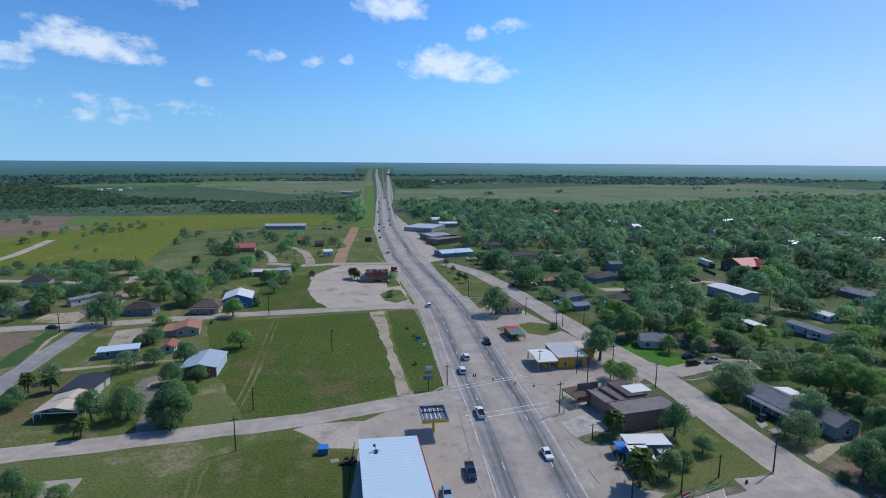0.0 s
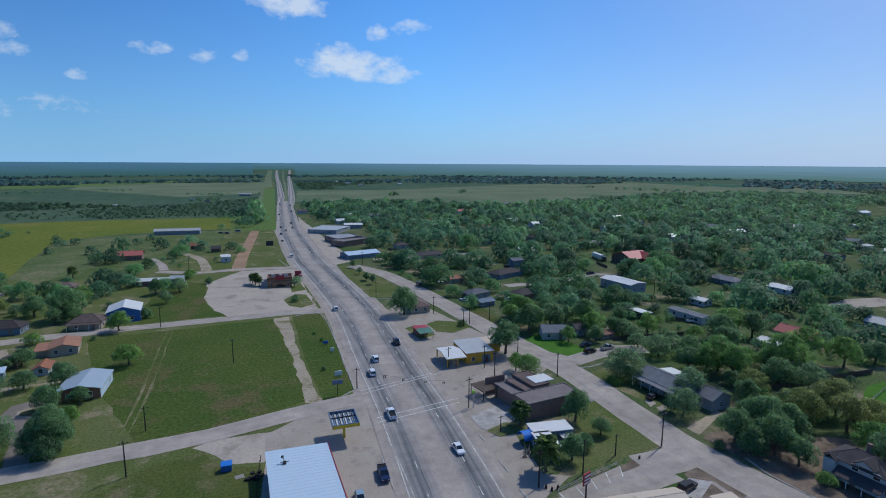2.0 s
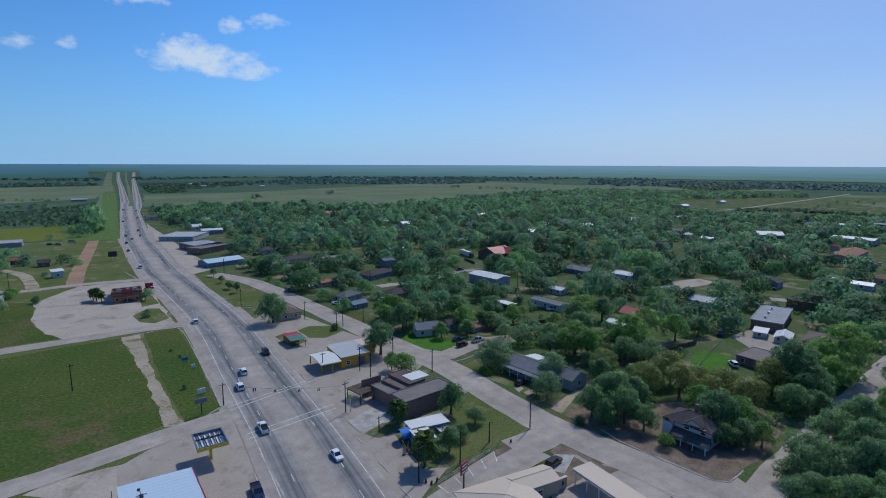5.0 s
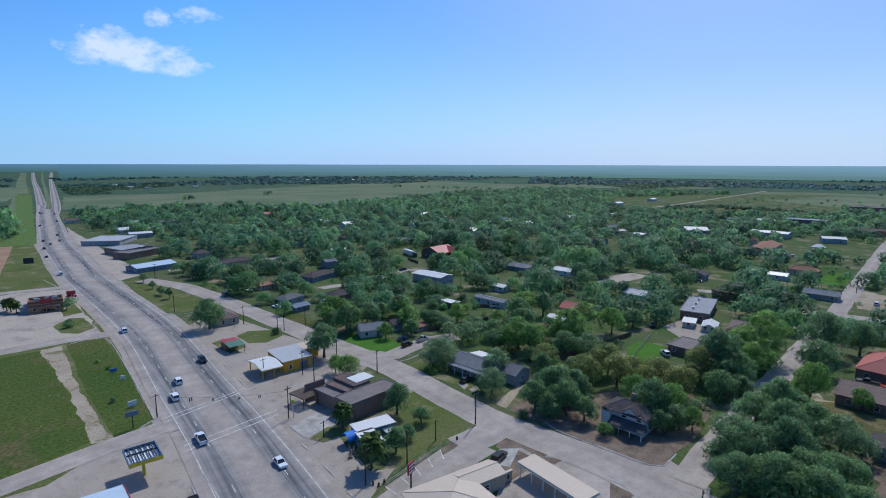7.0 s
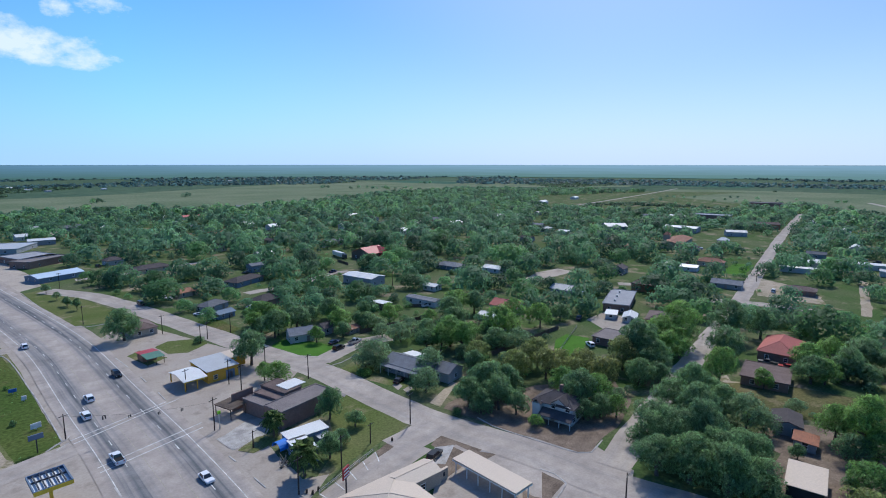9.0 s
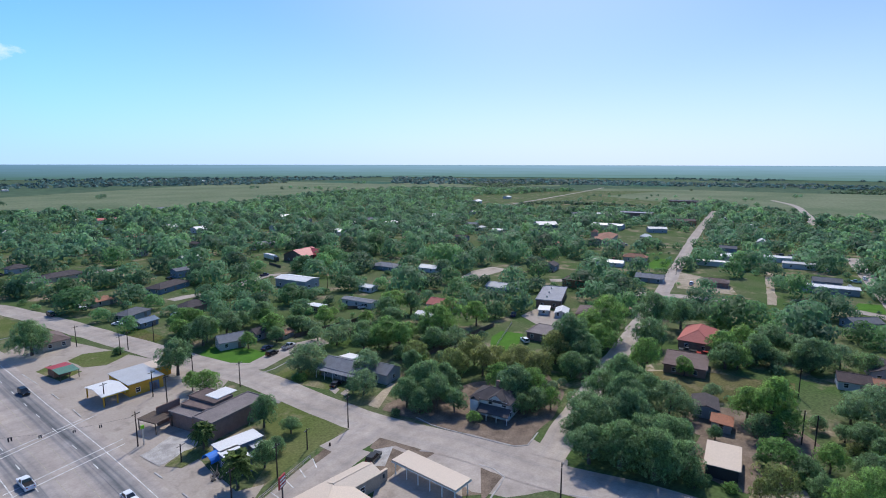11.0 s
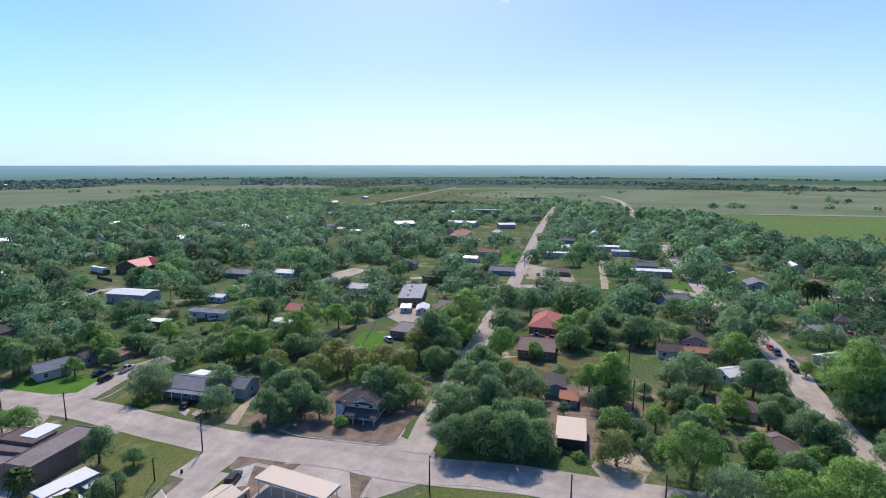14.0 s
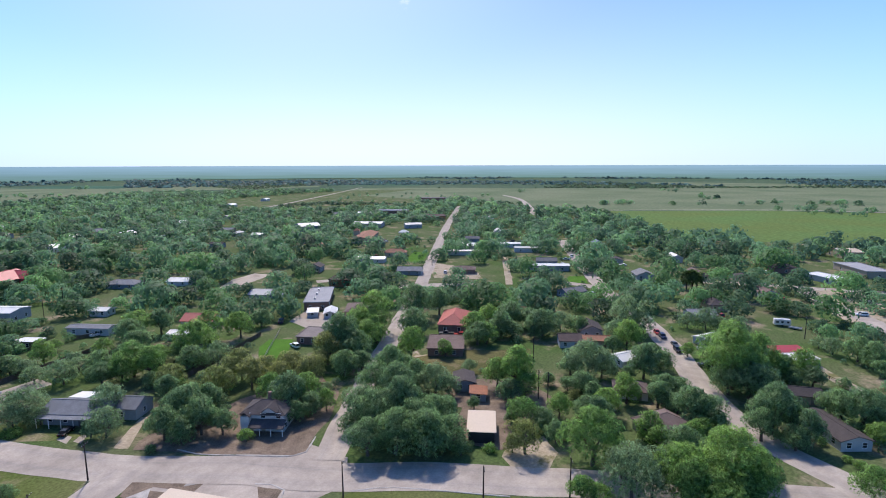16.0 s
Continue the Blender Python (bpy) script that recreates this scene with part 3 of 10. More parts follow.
def make_distance():
    """The last of the land as a glowing ring, blue haze painted into its colour; it stands farther off where the
    highway runs out.
    """
    m = bpy.data.materials.new("painted_distant_haze")
    m.use_nodes = True
    nt = m.node_tree
    N, L = nt.nodes.new, nt.links.new
    geo, uv, sep = N("ShaderNodeNewGeometry"), N("ShaderNodeUVMap"), N("ShaderNodeSeparateXYZ")
    L(uv.outputs[0], sep.inputs[0])
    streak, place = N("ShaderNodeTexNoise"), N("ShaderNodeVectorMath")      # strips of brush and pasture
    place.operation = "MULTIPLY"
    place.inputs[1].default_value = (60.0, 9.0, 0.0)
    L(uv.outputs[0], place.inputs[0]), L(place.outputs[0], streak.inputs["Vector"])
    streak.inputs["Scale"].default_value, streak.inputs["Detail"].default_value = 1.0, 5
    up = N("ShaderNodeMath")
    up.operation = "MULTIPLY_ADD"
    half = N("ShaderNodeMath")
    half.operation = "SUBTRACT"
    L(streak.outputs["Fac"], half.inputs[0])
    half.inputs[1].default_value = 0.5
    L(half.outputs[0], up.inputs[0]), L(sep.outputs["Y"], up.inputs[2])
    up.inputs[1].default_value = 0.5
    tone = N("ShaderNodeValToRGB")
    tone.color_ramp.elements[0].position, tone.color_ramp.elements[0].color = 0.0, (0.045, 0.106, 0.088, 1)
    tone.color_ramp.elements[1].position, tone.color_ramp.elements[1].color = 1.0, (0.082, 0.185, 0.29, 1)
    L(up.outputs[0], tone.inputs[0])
    lit = N("ShaderNodeValToRGB")       # the haze painted brighter on the sun's side
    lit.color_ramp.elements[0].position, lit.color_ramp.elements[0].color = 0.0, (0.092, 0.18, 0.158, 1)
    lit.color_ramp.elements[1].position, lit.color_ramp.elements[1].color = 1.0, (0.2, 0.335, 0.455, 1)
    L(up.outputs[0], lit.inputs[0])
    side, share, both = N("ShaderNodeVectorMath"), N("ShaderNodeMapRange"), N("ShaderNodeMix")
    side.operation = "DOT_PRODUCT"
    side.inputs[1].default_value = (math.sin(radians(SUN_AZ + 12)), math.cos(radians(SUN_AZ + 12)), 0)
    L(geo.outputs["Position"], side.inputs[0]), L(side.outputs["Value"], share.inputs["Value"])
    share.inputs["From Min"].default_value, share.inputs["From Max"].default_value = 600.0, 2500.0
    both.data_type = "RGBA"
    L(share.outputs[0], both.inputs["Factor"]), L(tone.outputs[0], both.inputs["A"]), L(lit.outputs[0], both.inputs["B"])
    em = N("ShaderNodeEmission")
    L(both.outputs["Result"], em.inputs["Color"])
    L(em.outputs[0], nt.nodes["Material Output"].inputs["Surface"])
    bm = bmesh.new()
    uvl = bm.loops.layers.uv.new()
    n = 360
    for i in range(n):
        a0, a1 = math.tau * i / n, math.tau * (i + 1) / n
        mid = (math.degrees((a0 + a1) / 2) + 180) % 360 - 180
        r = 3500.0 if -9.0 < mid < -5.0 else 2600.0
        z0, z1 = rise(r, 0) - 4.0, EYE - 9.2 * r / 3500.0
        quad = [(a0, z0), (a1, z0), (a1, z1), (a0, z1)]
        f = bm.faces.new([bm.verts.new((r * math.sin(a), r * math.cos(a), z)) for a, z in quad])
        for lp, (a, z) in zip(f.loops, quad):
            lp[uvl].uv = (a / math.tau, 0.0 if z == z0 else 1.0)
    tagged(new("backdrop", link_mesh("backdrop", bm, m)), "glowing ring of far land with blue haze painted on", "backdrop", kind="structure")


make_distance()


def patch(name, pts, mat, z, label, amp=1.0, step=4.0, category="ground"):
    """A flat area of ground with an uneven rim."""
    z = layer(z)
    rim = []
    for i in range(0, len(pts), 2):
        a = Vector((pts[i], pts[i + 1], 0))
        b = Vector((pts[(i + 2) % len(pts)], pts[(i + 3) % len(pts)], 0))
        k = max(1, min(40, int((b - a).length / step)))
        side = Vector((-(b - a).y, (b - a).x, 0)).normalized()
        for j in range(k):
            p = a.lerp(b, j / k)
            rim.append(p + side * (amp * noise.noise(p * 0.13 + Vector((z * 50, 0, 3)))) + side * amp * 0.5 * noise.noise(p * 0.5))
    from mathutils.geometry import tessellate_polygon
    bm = bmesh.new()
    vs = [bm.verts.new((p.x, p.y, z)) for p in rim]
    for tri in tessellate_polygon([rim]):
        f = bm.faces.new([vs[i] for i in tri])
        f.normal_update()
        if f.normal.z < 0:
            f.normal_flip()
    ob = new(name, link_mesh(name, bm, mat))
    return tagged(ob, label, category, kind="structure")


def smooth_line(pts, step=6.0):
    p = [Vector((pts[i], pts[i + 1], 0)) for i in range(0, len(pts), 2)]
    p = [2 * p[0] - p[1]] + p + [2 * p[-1] - p[-2]]
    out = []
    for i in range(1, len(p) - 2):
        k = max(1, min(60, int((p[i + 1] - p[i]).length / step)))
        for j in range(k):
            t = j / k
            out.append(0.5 * (2 * p[i] + (p[i + 1] - p[i - 1]) * t + (2 * p[i - 1] - 5 * p[i] + 4 * p[i + 1] - p[i + 2]) * t * t
                              + (3 * p[i] - p[i - 1] - 3 * p[i + 1] + p[i + 2]) * t ** 3))
    out.append(p[-2])
    return out


def strip(name, line, lo, hi, mat, z, label="", parent=None, dash=None, uneven=0.0, kind="structure", category="road"):
    """A ribbon along a line, between the offsets lo and hi to its right. dash: (drawn, gap) metres. UV: across 0..1, along in metres."""
    bm = bmesh.new()
    uvl = bm.loops.layers.uv.new()
    run, prev = 0.0, None
    for i, p in enumerate(line):
        d = (line[min(i + 1, len(line) - 1)] - line[max(i - 1, 0)]).normalized()
        right = Vector((d.y, -d.x, 0))
        if prev:
            run += (p - line[i - 1]).length
        far = 0.25 if p.length > 1500 else 0.0
        w0 = uneven * noise.noise(p * 0.12)
        w1 = uneven * noise.noise(p * 0.12 + Vector((7, 7, 7)))
        a, b = p + right * (lo + w0), p + right * (hi + w1)
        cur = (bm.verts.new((a.x, a.y, rise(a.x, a.y) + z + far)), bm.verts.new((b.x, b.y, rise(b.x, b.y) + z + far)), run)
        if prev and (not dash or (run % (dash[0] + dash[1])) < dash[0]):
            f = bm.faces.new((prev[0], prev[1], cur[1], cur[0]))
            for lp, uv in zip(f.loops, ((0, prev[2]), (1, prev[2]), (1, cur[2]), (0, cur[2]))):
                lp[uvl].uv = uv
        prev = cur
    me = link_mesh(name, bm, mat)
    ob = new(name, me)
    if parent:
        ob.parent = parent
        return tagged(ob, label)
    return tagged(ob, label, category, kind=kind)


def road(name, pts, width, mat, label, z=0.05, uneven=0.7, clear=True, category="road"):
    line = smooth_line(pts)
    z = layer(z)
    if clear:
        LINES.append((line[::2] + [line[-1]], width / 2))
    return strip(name, line, -width / 2, width / 2, mat, z, label, uneven=uneven, category=category), line


def kerb(pts, label="pale concrete kerb along the road edge", closed=False):
    line = smooth_line(pts, 3.0)
    bm = bmesh.new()
    prev = None
    for i, p in enumerate(line):
        d = (line[min(i + 1, len(line) - 1)] - line[max(i - 1, 0)]).normalized()
        r = Vector((d.y, -d.x, 0)) * 0.17
        cur = [bm.verts.new((*(p + r * s).xy, z)) for s, z in ((-1, 0), (-1, 0.17), (0.75, 0.17), (1, 0.13), (1, 0))]
        if prev:
            for k in range(4):
                bm.faces.new((prev[k], prev[k + 1], cur[k + 1], cur[k]))
        prev = cur
    return tagged(new("kerb", link_mesh("kerb", bm, KERB)), label, "kerb", kind="structure")


# fields and brush, far to near
patch("field", (-273.7, 323.4, -237.1, 336.2, -186.7, 327.1, -235.9, 486.2, -202.9, 522.3, -109.6, 557.8, -131.9, 673.2, -267.2, 654.4, -387.5, 623.7, -487.9, 584.5, -462.8, 513.8), FIELD, 0.02, "flat yellow-green hay field", 3, 15, "field")
patch("field", (-375.3, 425.1, -364.8, 478.0, -341.7, 513.0, -391.3, 630.1, -479.5, 622.7, -470.4, 563.1), SOIL, 0.04, "bare brown ploughed soil", 3, 12, "field")
patch("field", (-383.4, 533.4, -342.8, 541.2, -392.1, 636.8, -418.9, 621.1), GREENFIELD, 0.06, "small bright green plot", 2, 12, "field")
patch("field", (-184.8, 323.6, -235.9, 486.2, -199.6, 513.6, -113.4, 547.5, -98.7, 440.7, -110.1, 360.5, -125.9, 329.7, -155.8, 317.8), ROUGHPASTURE, 0.03, "pale rough pasture with scattered bushes", 2, 10, "field")
patch("field", (-723.8, 1699.8, -247.4, 1810.1, -195.4, 1375.0, -178.5, 1168.7, -298.9, 1069.4, -623.3, 1360.9), PASTURE, 0.05, "pale far pasture", 6, 40, "field")
patch("field", (-1085.6, 1219.2, -783.5, 1637.6, -811.2, 2116.2, -345.9, 2533.4, -298.4, 2184.6, -719.4, 1409.2), GREENFIELD, 0.05, "thin far green field", 6, 60, "field")
patch("field", (-107.5, 1276.2, -80.7, 934.1, 83.3, 925.5, 251.1, 803.3, 368.0, 880.6, 685.5, 1056.1, 976.5, 1183.1, 1371.5, 894.5, 2323.8, 1394.0, 1708.9, 2079.1, 778.0, 1784.2, 103.5, 1310.2), PASTURE, 0.03, "wide pale green pasture behind the town", 6, 40, "field")
patch("field", (1341.4, 730.6, 1402.8, 672.3, 1473.2, 276.5, 1599.6, -159.4, 1767.3, -190.9, 1858.2, -946.0, 941.0, -483.3, 830.3, -55.7, 801.0, 51.1, 848.1, 167.5, 822.3, 539.6, 605.8, 527.6), PASTURE, 0.03, "wide pale pasture beyond the town", 5, 40, "field")
patch("field", (791.8, 49.0, 820.3, -55.1, 861.8, -167.6, 870.6, -447.8, 603.2, -349.7, 536.0, -184.8, 514.1, -106.4, 515.8, -40.8, 602.1, -14.1), GREENFIELD, 0.05, "bright green level hay field", 4, 25, "field")
patch("town_grass", (-28.4, 333.9, -79.0, 881.1, 244.9, 783.1, 863.9, 1045.3, 1340.0, 558.2, 1022.3, 557.2, 825.5, 163.0, 591.4, -13.9, 508.0, -40.3, 525.4, -191.9, 560, -420, 250, -420, -60, -60, -30, 40, 20, 80, 29.4, 127.3, 19.9, 231.3), YARD, 0.025, "patchy grass and bare earth between the houses", 3, 20, "grass")
patch("roadside_grass", (-113.8, 94.8, -339.6, 303.6, -180.8, 313.4, -65.9, 332.3, -86.8, 564.6, -254.6, 1863.3, -231.8, 1868.8, -67.7, 540.9, -37.9, 375.2, -7.9, 230.5, 7.7, 126.9, 0, 60, -60, -40, -160, 20), GRASS, 0.02, "mown roadside grass with dry streaks", 2, 12, "grass")
patch("roadside_grass", (-97.3, 434.4, -113.5, 542.6, -86.0, 559.5, -74.7, 458.8, -63.4, 328.7, -177.2, 306.9, -184.8, 323.6, -155.8, 317.8, -125.9, 329.7, -110.1, 360.5), GRASS, 0.02, "rough grass between pasture and lane", 2, 8, "grass")
patch("forecourt", (-56.8, 672.2, -42.1, 595.3, -28.1, 534.1, -15.9, 462.2, -2.6, 401.9, 2.3, 359.2, -7.5, 348.4, -18.4, 388.2, -30.7, 461.4, -45.0, 552.2), CALICHE, 0.02, "pale frontage strip of the far shops", 1, 8, "forecourt")
hw = smooth_line((22.5, 60, 20.4, 98, 16.8, 135, 12.3, 170, 4.6, 231, -7.0, 287, -17.8, 334, -26.9, 376, -41.2, 461, -54.8, 542, -68.4, 657, -88.8, 832, -110, 1040), 6)
strip("shoulder", hw[:int(len(hw) * .55)], -13.9, 13.9, CONCRETE, layer(0.03), "pale worn shoulder of the highway", uneven=0.5)
patch("meadow", (-96.0, 212.6, -31.1, 228.9, -25.1, 205.5, -19.5, 182.6, -15.0, 161.8, -11.8, 145.4, -27.7, 135.1, -49.7, 128.3, -61.0, 146.0, -75.1, 167.8), MEADOW, 0.035, "open green lot with mown tracks", 0.8, 4, "grass")
patch("grass_lot", (-85.1, 230.0, -51.5, 237.6, -65.3, 259.3, -75.0, 304.6, -88.5, 310.5, -96.4, 283.3), MEADOW, 0.035, "green lot beside the gravel yard", 1, 4, "grass")
patch("grass_lot", (-46.2, 115.2, -33.5, 121.9, -27.8, 115.0, -19.3, 113.1, -16.8, 96.1, -30, 60, -75, 70), LOTGRASS, 0.035, "rough grass behind the store", 1, 4, "grass")
patch("lawn", (62.8, 184.7, 71.7, 191.7, 81.6, 179.7, 84.1, 169.8, 76.4, 165.1, 69.3, 165.1, 65.3, 175.7), LAWN, 0.045, "bright green watered front lawn", 0.4, 2, "grass")
patch("lawn", (145.8, 121.8, 154.4, 127.9, 162.3, 129.7, 165.4, 121.2, 154.4, 115.2, 142.3, 112.7, 139.8, 115.8), LAWN, 0.045, "bright green fenced back lawn", 0.4, 2, "grass")
patch("lawn", (331.6, 150.1, 371.7, 158.3, 374.4, 147.4, 332.8, 136.0), LAWN, 0.045, "bright green corner lawn", 0.4, 3, "grass")
patch("lawn", (300.4, 36.3, 318.6, 36.3, 322.1, 28.3, 303.6, 24.0), LAWN, 0.045, "green street-corner lawn", 0.4, 3, "grass")
patch("grass_lot", (38.7, 95.3, 51.6, 100.3, 64.8, 104.5, 73.7, 106.9, 73.9, 111.9, 71.4, 127.1, 66.2, 134.4, 59.5, 128.0, 52.4, 107.3), GRASS, 0.04, "thin grass on the vacant corner lot", 0.6, 3, "grass")
patch("grass_lot", (84.8, 53.0, 87.9, 52.1, 92.2, 43.9, 97.2, 21.2, 98, 10, 88, 12, 80, 55), GRASS, 0.04, "grass verge beside the side street", 0.6, 3, "grass")
patch("grass_verge", (72.5, 150.3, 84.7, 155.7, 85.2, 137.5, 85.8, 124.2, 83.3, 126.1), GRASS, 0.04, "grass verge in front of the long grey house", 0.4, 3, "grass")
patch("dirt_lot", (-75.0, 304.6, -67.9, 268.7, -58.4, 246.4, -48.7, 232.9, -12.4, 235.0, -17.9, 268.0, -26.2, 308.1, -33.6, 339.3, -62.6, 338.1, -70.3, 319.6), CALICHE, 0.045, "pale caliche gravel yard", 1.5, 4, "dirt lot")
patch("dirt_path", (-31.0, 229.8, -25.1, 205.5, -19.7, 184.4, -15.2, 161.8, -12.0, 144.3, -7.1, 143.6, -10.4, 155.2, -14.8, 174.3, -19.6, 198.5, -25.1, 231.8), DIRT, 0.045, "worn dirt track across the grass", 0.9, 1.6, "dirt path")
patch("sign_island", (-23.6, 231.8, -12.1, 235.0, -4.4, 192.2, 1.2, 151.2, -3.3, 146.4, -7.1, 144.4, -10.7, 159.6, -16.4, 188.8), MEADOW, 0.05, "grass strip with small signs beside the highway", 0.4, 3, "grass")
patch("grass_island", (-30.6, 261.6, -25.6, 272.7, -20.4, 270.4, -15.4, 251.0, -20.7, 245.5, -26.5, 249.5), GRASS, 0.06, "grass island in the gravel yard", 0.4, 3, "grass")
patch("grass_island", (-30.0, 289.9, -25.4, 298.9, -21.2, 280.6, -28.1, 276.5), GRASS, 0.06, "small grass island beside the gravel yard", 0.4, 3, "grass")
patch("grass_triangle", (-6.2, 342.5, 2.3, 346.8, 17.6, 311.5, 31.3, 262.6, 27.1, 257.9, 10.9, 259.6, 2.0, 294.0), GRASS, 0.06, "long grass triangle between highway and side street", 0.4, 4, "grass")
patch("dirt_patch", (-36.1, 123.9, -32.0, 127.4, -19.2, 128.9, -17.2, 119.5, -19.1, 115.1, -25.2, 115.5, -30.3, 120.1), CALICHE, 0.055, "bare caliche patch behind the store", 1.0, 3, "dirt lot")
patch("forecourt", (-20.5, 127.6, -9.7, 138.9, 2.9, 145.7, 8.2, 127.5, 10.3, 113.6, 12.5, 96.5, 12, 70, -16, 70, -18.7, 115.6), CONCRETE, 0.06, "stained concrete forecourt of the store", 0.3, 4, "forecourt")
patch("forecourt", (16.5, 233.0, 30.5, 255.7, 37.5, 233.7, 47.2, 207.4, 56.6, 184.5, 60.3, 170.8, 65.2, 159.0, 54.5, 148.3, 39.4, 124.6, 40.7, 100.6, 45.8, 98.8, 36.0, 90.4, 27.2, 93.6, 25.8, 127.2, 21.6, 165.0, 17.0, 199.5), CONCRETE, 0.035, "stained concrete and caliche frontage of the shops", 0.6, 4, "forecourt")
patch("grass_island", (32.2, 211.5, 37.1, 215.7, 45.4, 212.7, 48.7, 204.3, 40.1, 198.0, 34.3, 201.0), GRASS, 0.05, "dry grass plot on the shop frontage", 0.4, 2, "grass")
patch("grass_island", (22.6, 207.1, 27.0, 211.0, 33.6, 197.3, 26.7, 192.7), GRASS, 0.05, "thin grass round the little shelter", 0.4, 2, "grass")
patch("dirt_lot", (63.7, 87.8, 72.9, 94.2, 76.2, 87.1, 78.9, 83.2, 81.2, 70.5, 83.9, 65.8, 77.6, 62.9, 66.5, 71.5), MULCH, 0.05, "brown gravel bed round the drive-in", 0.3, 2, "gravel bed")
patch("street_corner", (71.4, 99.8, 77.4, 107.7, 90.4, 85.2, 101.0, 70.7, 98.9, 59.1, 89.8, 53.6, 78.2, 60.5, 74.7, 66.6, 76.1, 80.4, 73.3, 96.6), STREET, 0.046, "worn pale asphalt at the wide street corner", 0.3, 2, "road")
patch("parking_strip", (41.0, 93.3, 58.4, 100.5, 57.0, 96.2, 42.1, 89.4), CONCRETE, 0.06, "pale concrete parking strip", 0.1, 3, "parking")
patch("dirt_lot", (58.6, 100.4, 65.6, 103.2, 73.0, 105.4, 71.4, 102.2, 66.5, 98.4, 57.1, 96.1), MULCH, 0.055, "brown gravel verge at the corner", 0.2, 2, "gravel bed")
patch("dirt_lot", (184.7, 137.3, 201.4, 139.8, 201.5, 116.9, 185.2, 114.0, 179.0, 124.1), CONCRETE, 0.05, "pale concrete yard between low buildings", 0.5, 3, "yard")
patch("dirt_lot", (224.9, 210.9, 244.2, 219.3, 263.6, 219.3, 264.6, 206.1, 240.6, 204.6, 223.3, 198.4), CALICHE, 0.05, "pale caliche lot among the trees", 1, 4, "yard")
patch("dirt_lot", (288.2, 110.7, 335.9, 132.3, 328.0, 112.7, 309.2, 89.9, 293.8, 82.3), DIRT, 0.045, "bare earth yard", 1, 4, "yard")
patch("dirt_lot", (303.2, -84.5, 327.2, -98.3, 324.8, -109.9, 296.3, -111.3, 268.9, -101.7, 284.4, -92.8), DIRT, 0.045, "bare earth corner lot", 1, 4, "yard")
patch("bare_slab", (-84.4, 99.7, -83.0, 101.7, -74.7, 103.4, -73.4, 97.2, -80.7, 96.4), CONCRETE, 0.05, "old concrete slab in the grass", 0.3, 2, "slab")
patch("dirt_lot", (-118.7, 182.9, -126.4, 201.4, -118.6, 205.2, -113.1, 197.5, -110.7, 185.4), DIRT, 0.05, "bare pale earth yard", 0.8, 2, "yard")
patch("dry_lawn", (-133.8, 155.0, -125.3, 157.3, -117.3, 160.5, -108.0, 158.0, -104.3, 139.7, -103.0, 128.0, -110.0, 124.0, -124.2, 143.2), DRYYARD, 0.045, "dry brownish lawn under the palms", 1, 3, "grass")
patch("lawn", (-97.0, 152.5, -93.4, 155.4, -90.4, 150.0, -87.0, 139.7, -82.0, 128.0, -85.7, 126.5, -92.4, 136.1), MEADOW, 0.046, "green lawn beside the white house", 0.8, 3, "grass")
patch("driveway", (-87.5, 143.5, -89.9, 150.1, -90.4, 155.5, -86.6, 158.2, -83.1, 156.5, -81.2, 151.4, -77.2, 143.6, -73.4, 133.3, -69.4, 122.3, -73.9, 121.3, -80.4, 136.5), GRAVEL, 0.05, "curved grey-brown gravel driveway", 0.5, 2, "driveway")
patch("drive_island", (-85.9, 148.0, -86.8, 151.6, -83.9, 153.6, -81.8, 154.2, -80.0, 149.6, -81.8, 147.0), DIRT, 0.054, "pale sandy rim inside the driveway loop", 0.4, 1.5, "yard")
patch("drive_island", (-85.0, 148.6, -85.8, 151.2, -83.4, 152.6, -81.0, 152.6, -79.6, 149.8, -81.6, 147.8), DRYYARD, 0.058, "dry grass inside the driveway loop", 0.3, 1.5, "grass")
road("dirt_track", (-121.0, 160.9, -112.1, 163.9, -106.1, 165.9, -96.5, 168.5, -84.8, 171.2, -80.2, 173.9), 2.2, DIRT, "worn pale dirt track between yards", 0.049, 1.3, False, "track")
patch("ditch_grass", (-140.1, 162.0, -136.5, 165.0, -143.4, 184.3, -146.6, 203.1, -153.0, 203.7, -149.4, 184.2, -145.1, 168.9), LUSH, 0.045, "lush green ditch beside the street", 0.7, 2, "grass")
strip("dirt_verge", smooth_line((-134.0, 160.0, -136.6, 170.0, -143.0, 187.0, -146.2, 201.0), 3), -.7, .5, DIRT, layer(0.047), "dry strip along the street", uneven=.9, category="verge")
patch("ploughed_plot", (-166.4, 196.3, -155.8, 200.2, -152.4, 186.2, -153.6, 179.5, -163.0, 181.0), SOIL, 0.045, "ploughed brown plot", 0.8, 3, "plot")
patch("dirt_yard", (-163.2, 218.9, -160.7, 234.2, -150.0, 235.5, -150.3, 221.1, -149.6, 213.5), MULCH, 0.045, "brown leaf litter under the trees", 1.2, 3, "bare earth")


patch("verge_grass", (-294.8, 276.0, -355.3, 334.9, -276.6, 326.9, -239.7, 340.0, -187.0, 330.8, -154.0, 321.3, -130.8, 333.2, -118.3, 309.3, -170.4, 294.8), GRASS, 0.03, "rough grass behind the trees", 2, 8, "grass")
patch("verge_grass", (-108.0, 538.1, -136.2, 680.3, -103.5, 698.7, -195.4, 1375.0, -169.9, 1379.5, -67.1, 540.9), GREENFIELD, 0.03, "green verge beside the highway", 2, 12, "grass")
patch("dirt_yard", (-168.0, 212.2, -168.8, 223.9, -157.9, 227.8, -150.9, 220.9, -149.1, 211.2), DIRT, 0.05, "sandy bare yard among the houses", 0.8, 3, "yard")
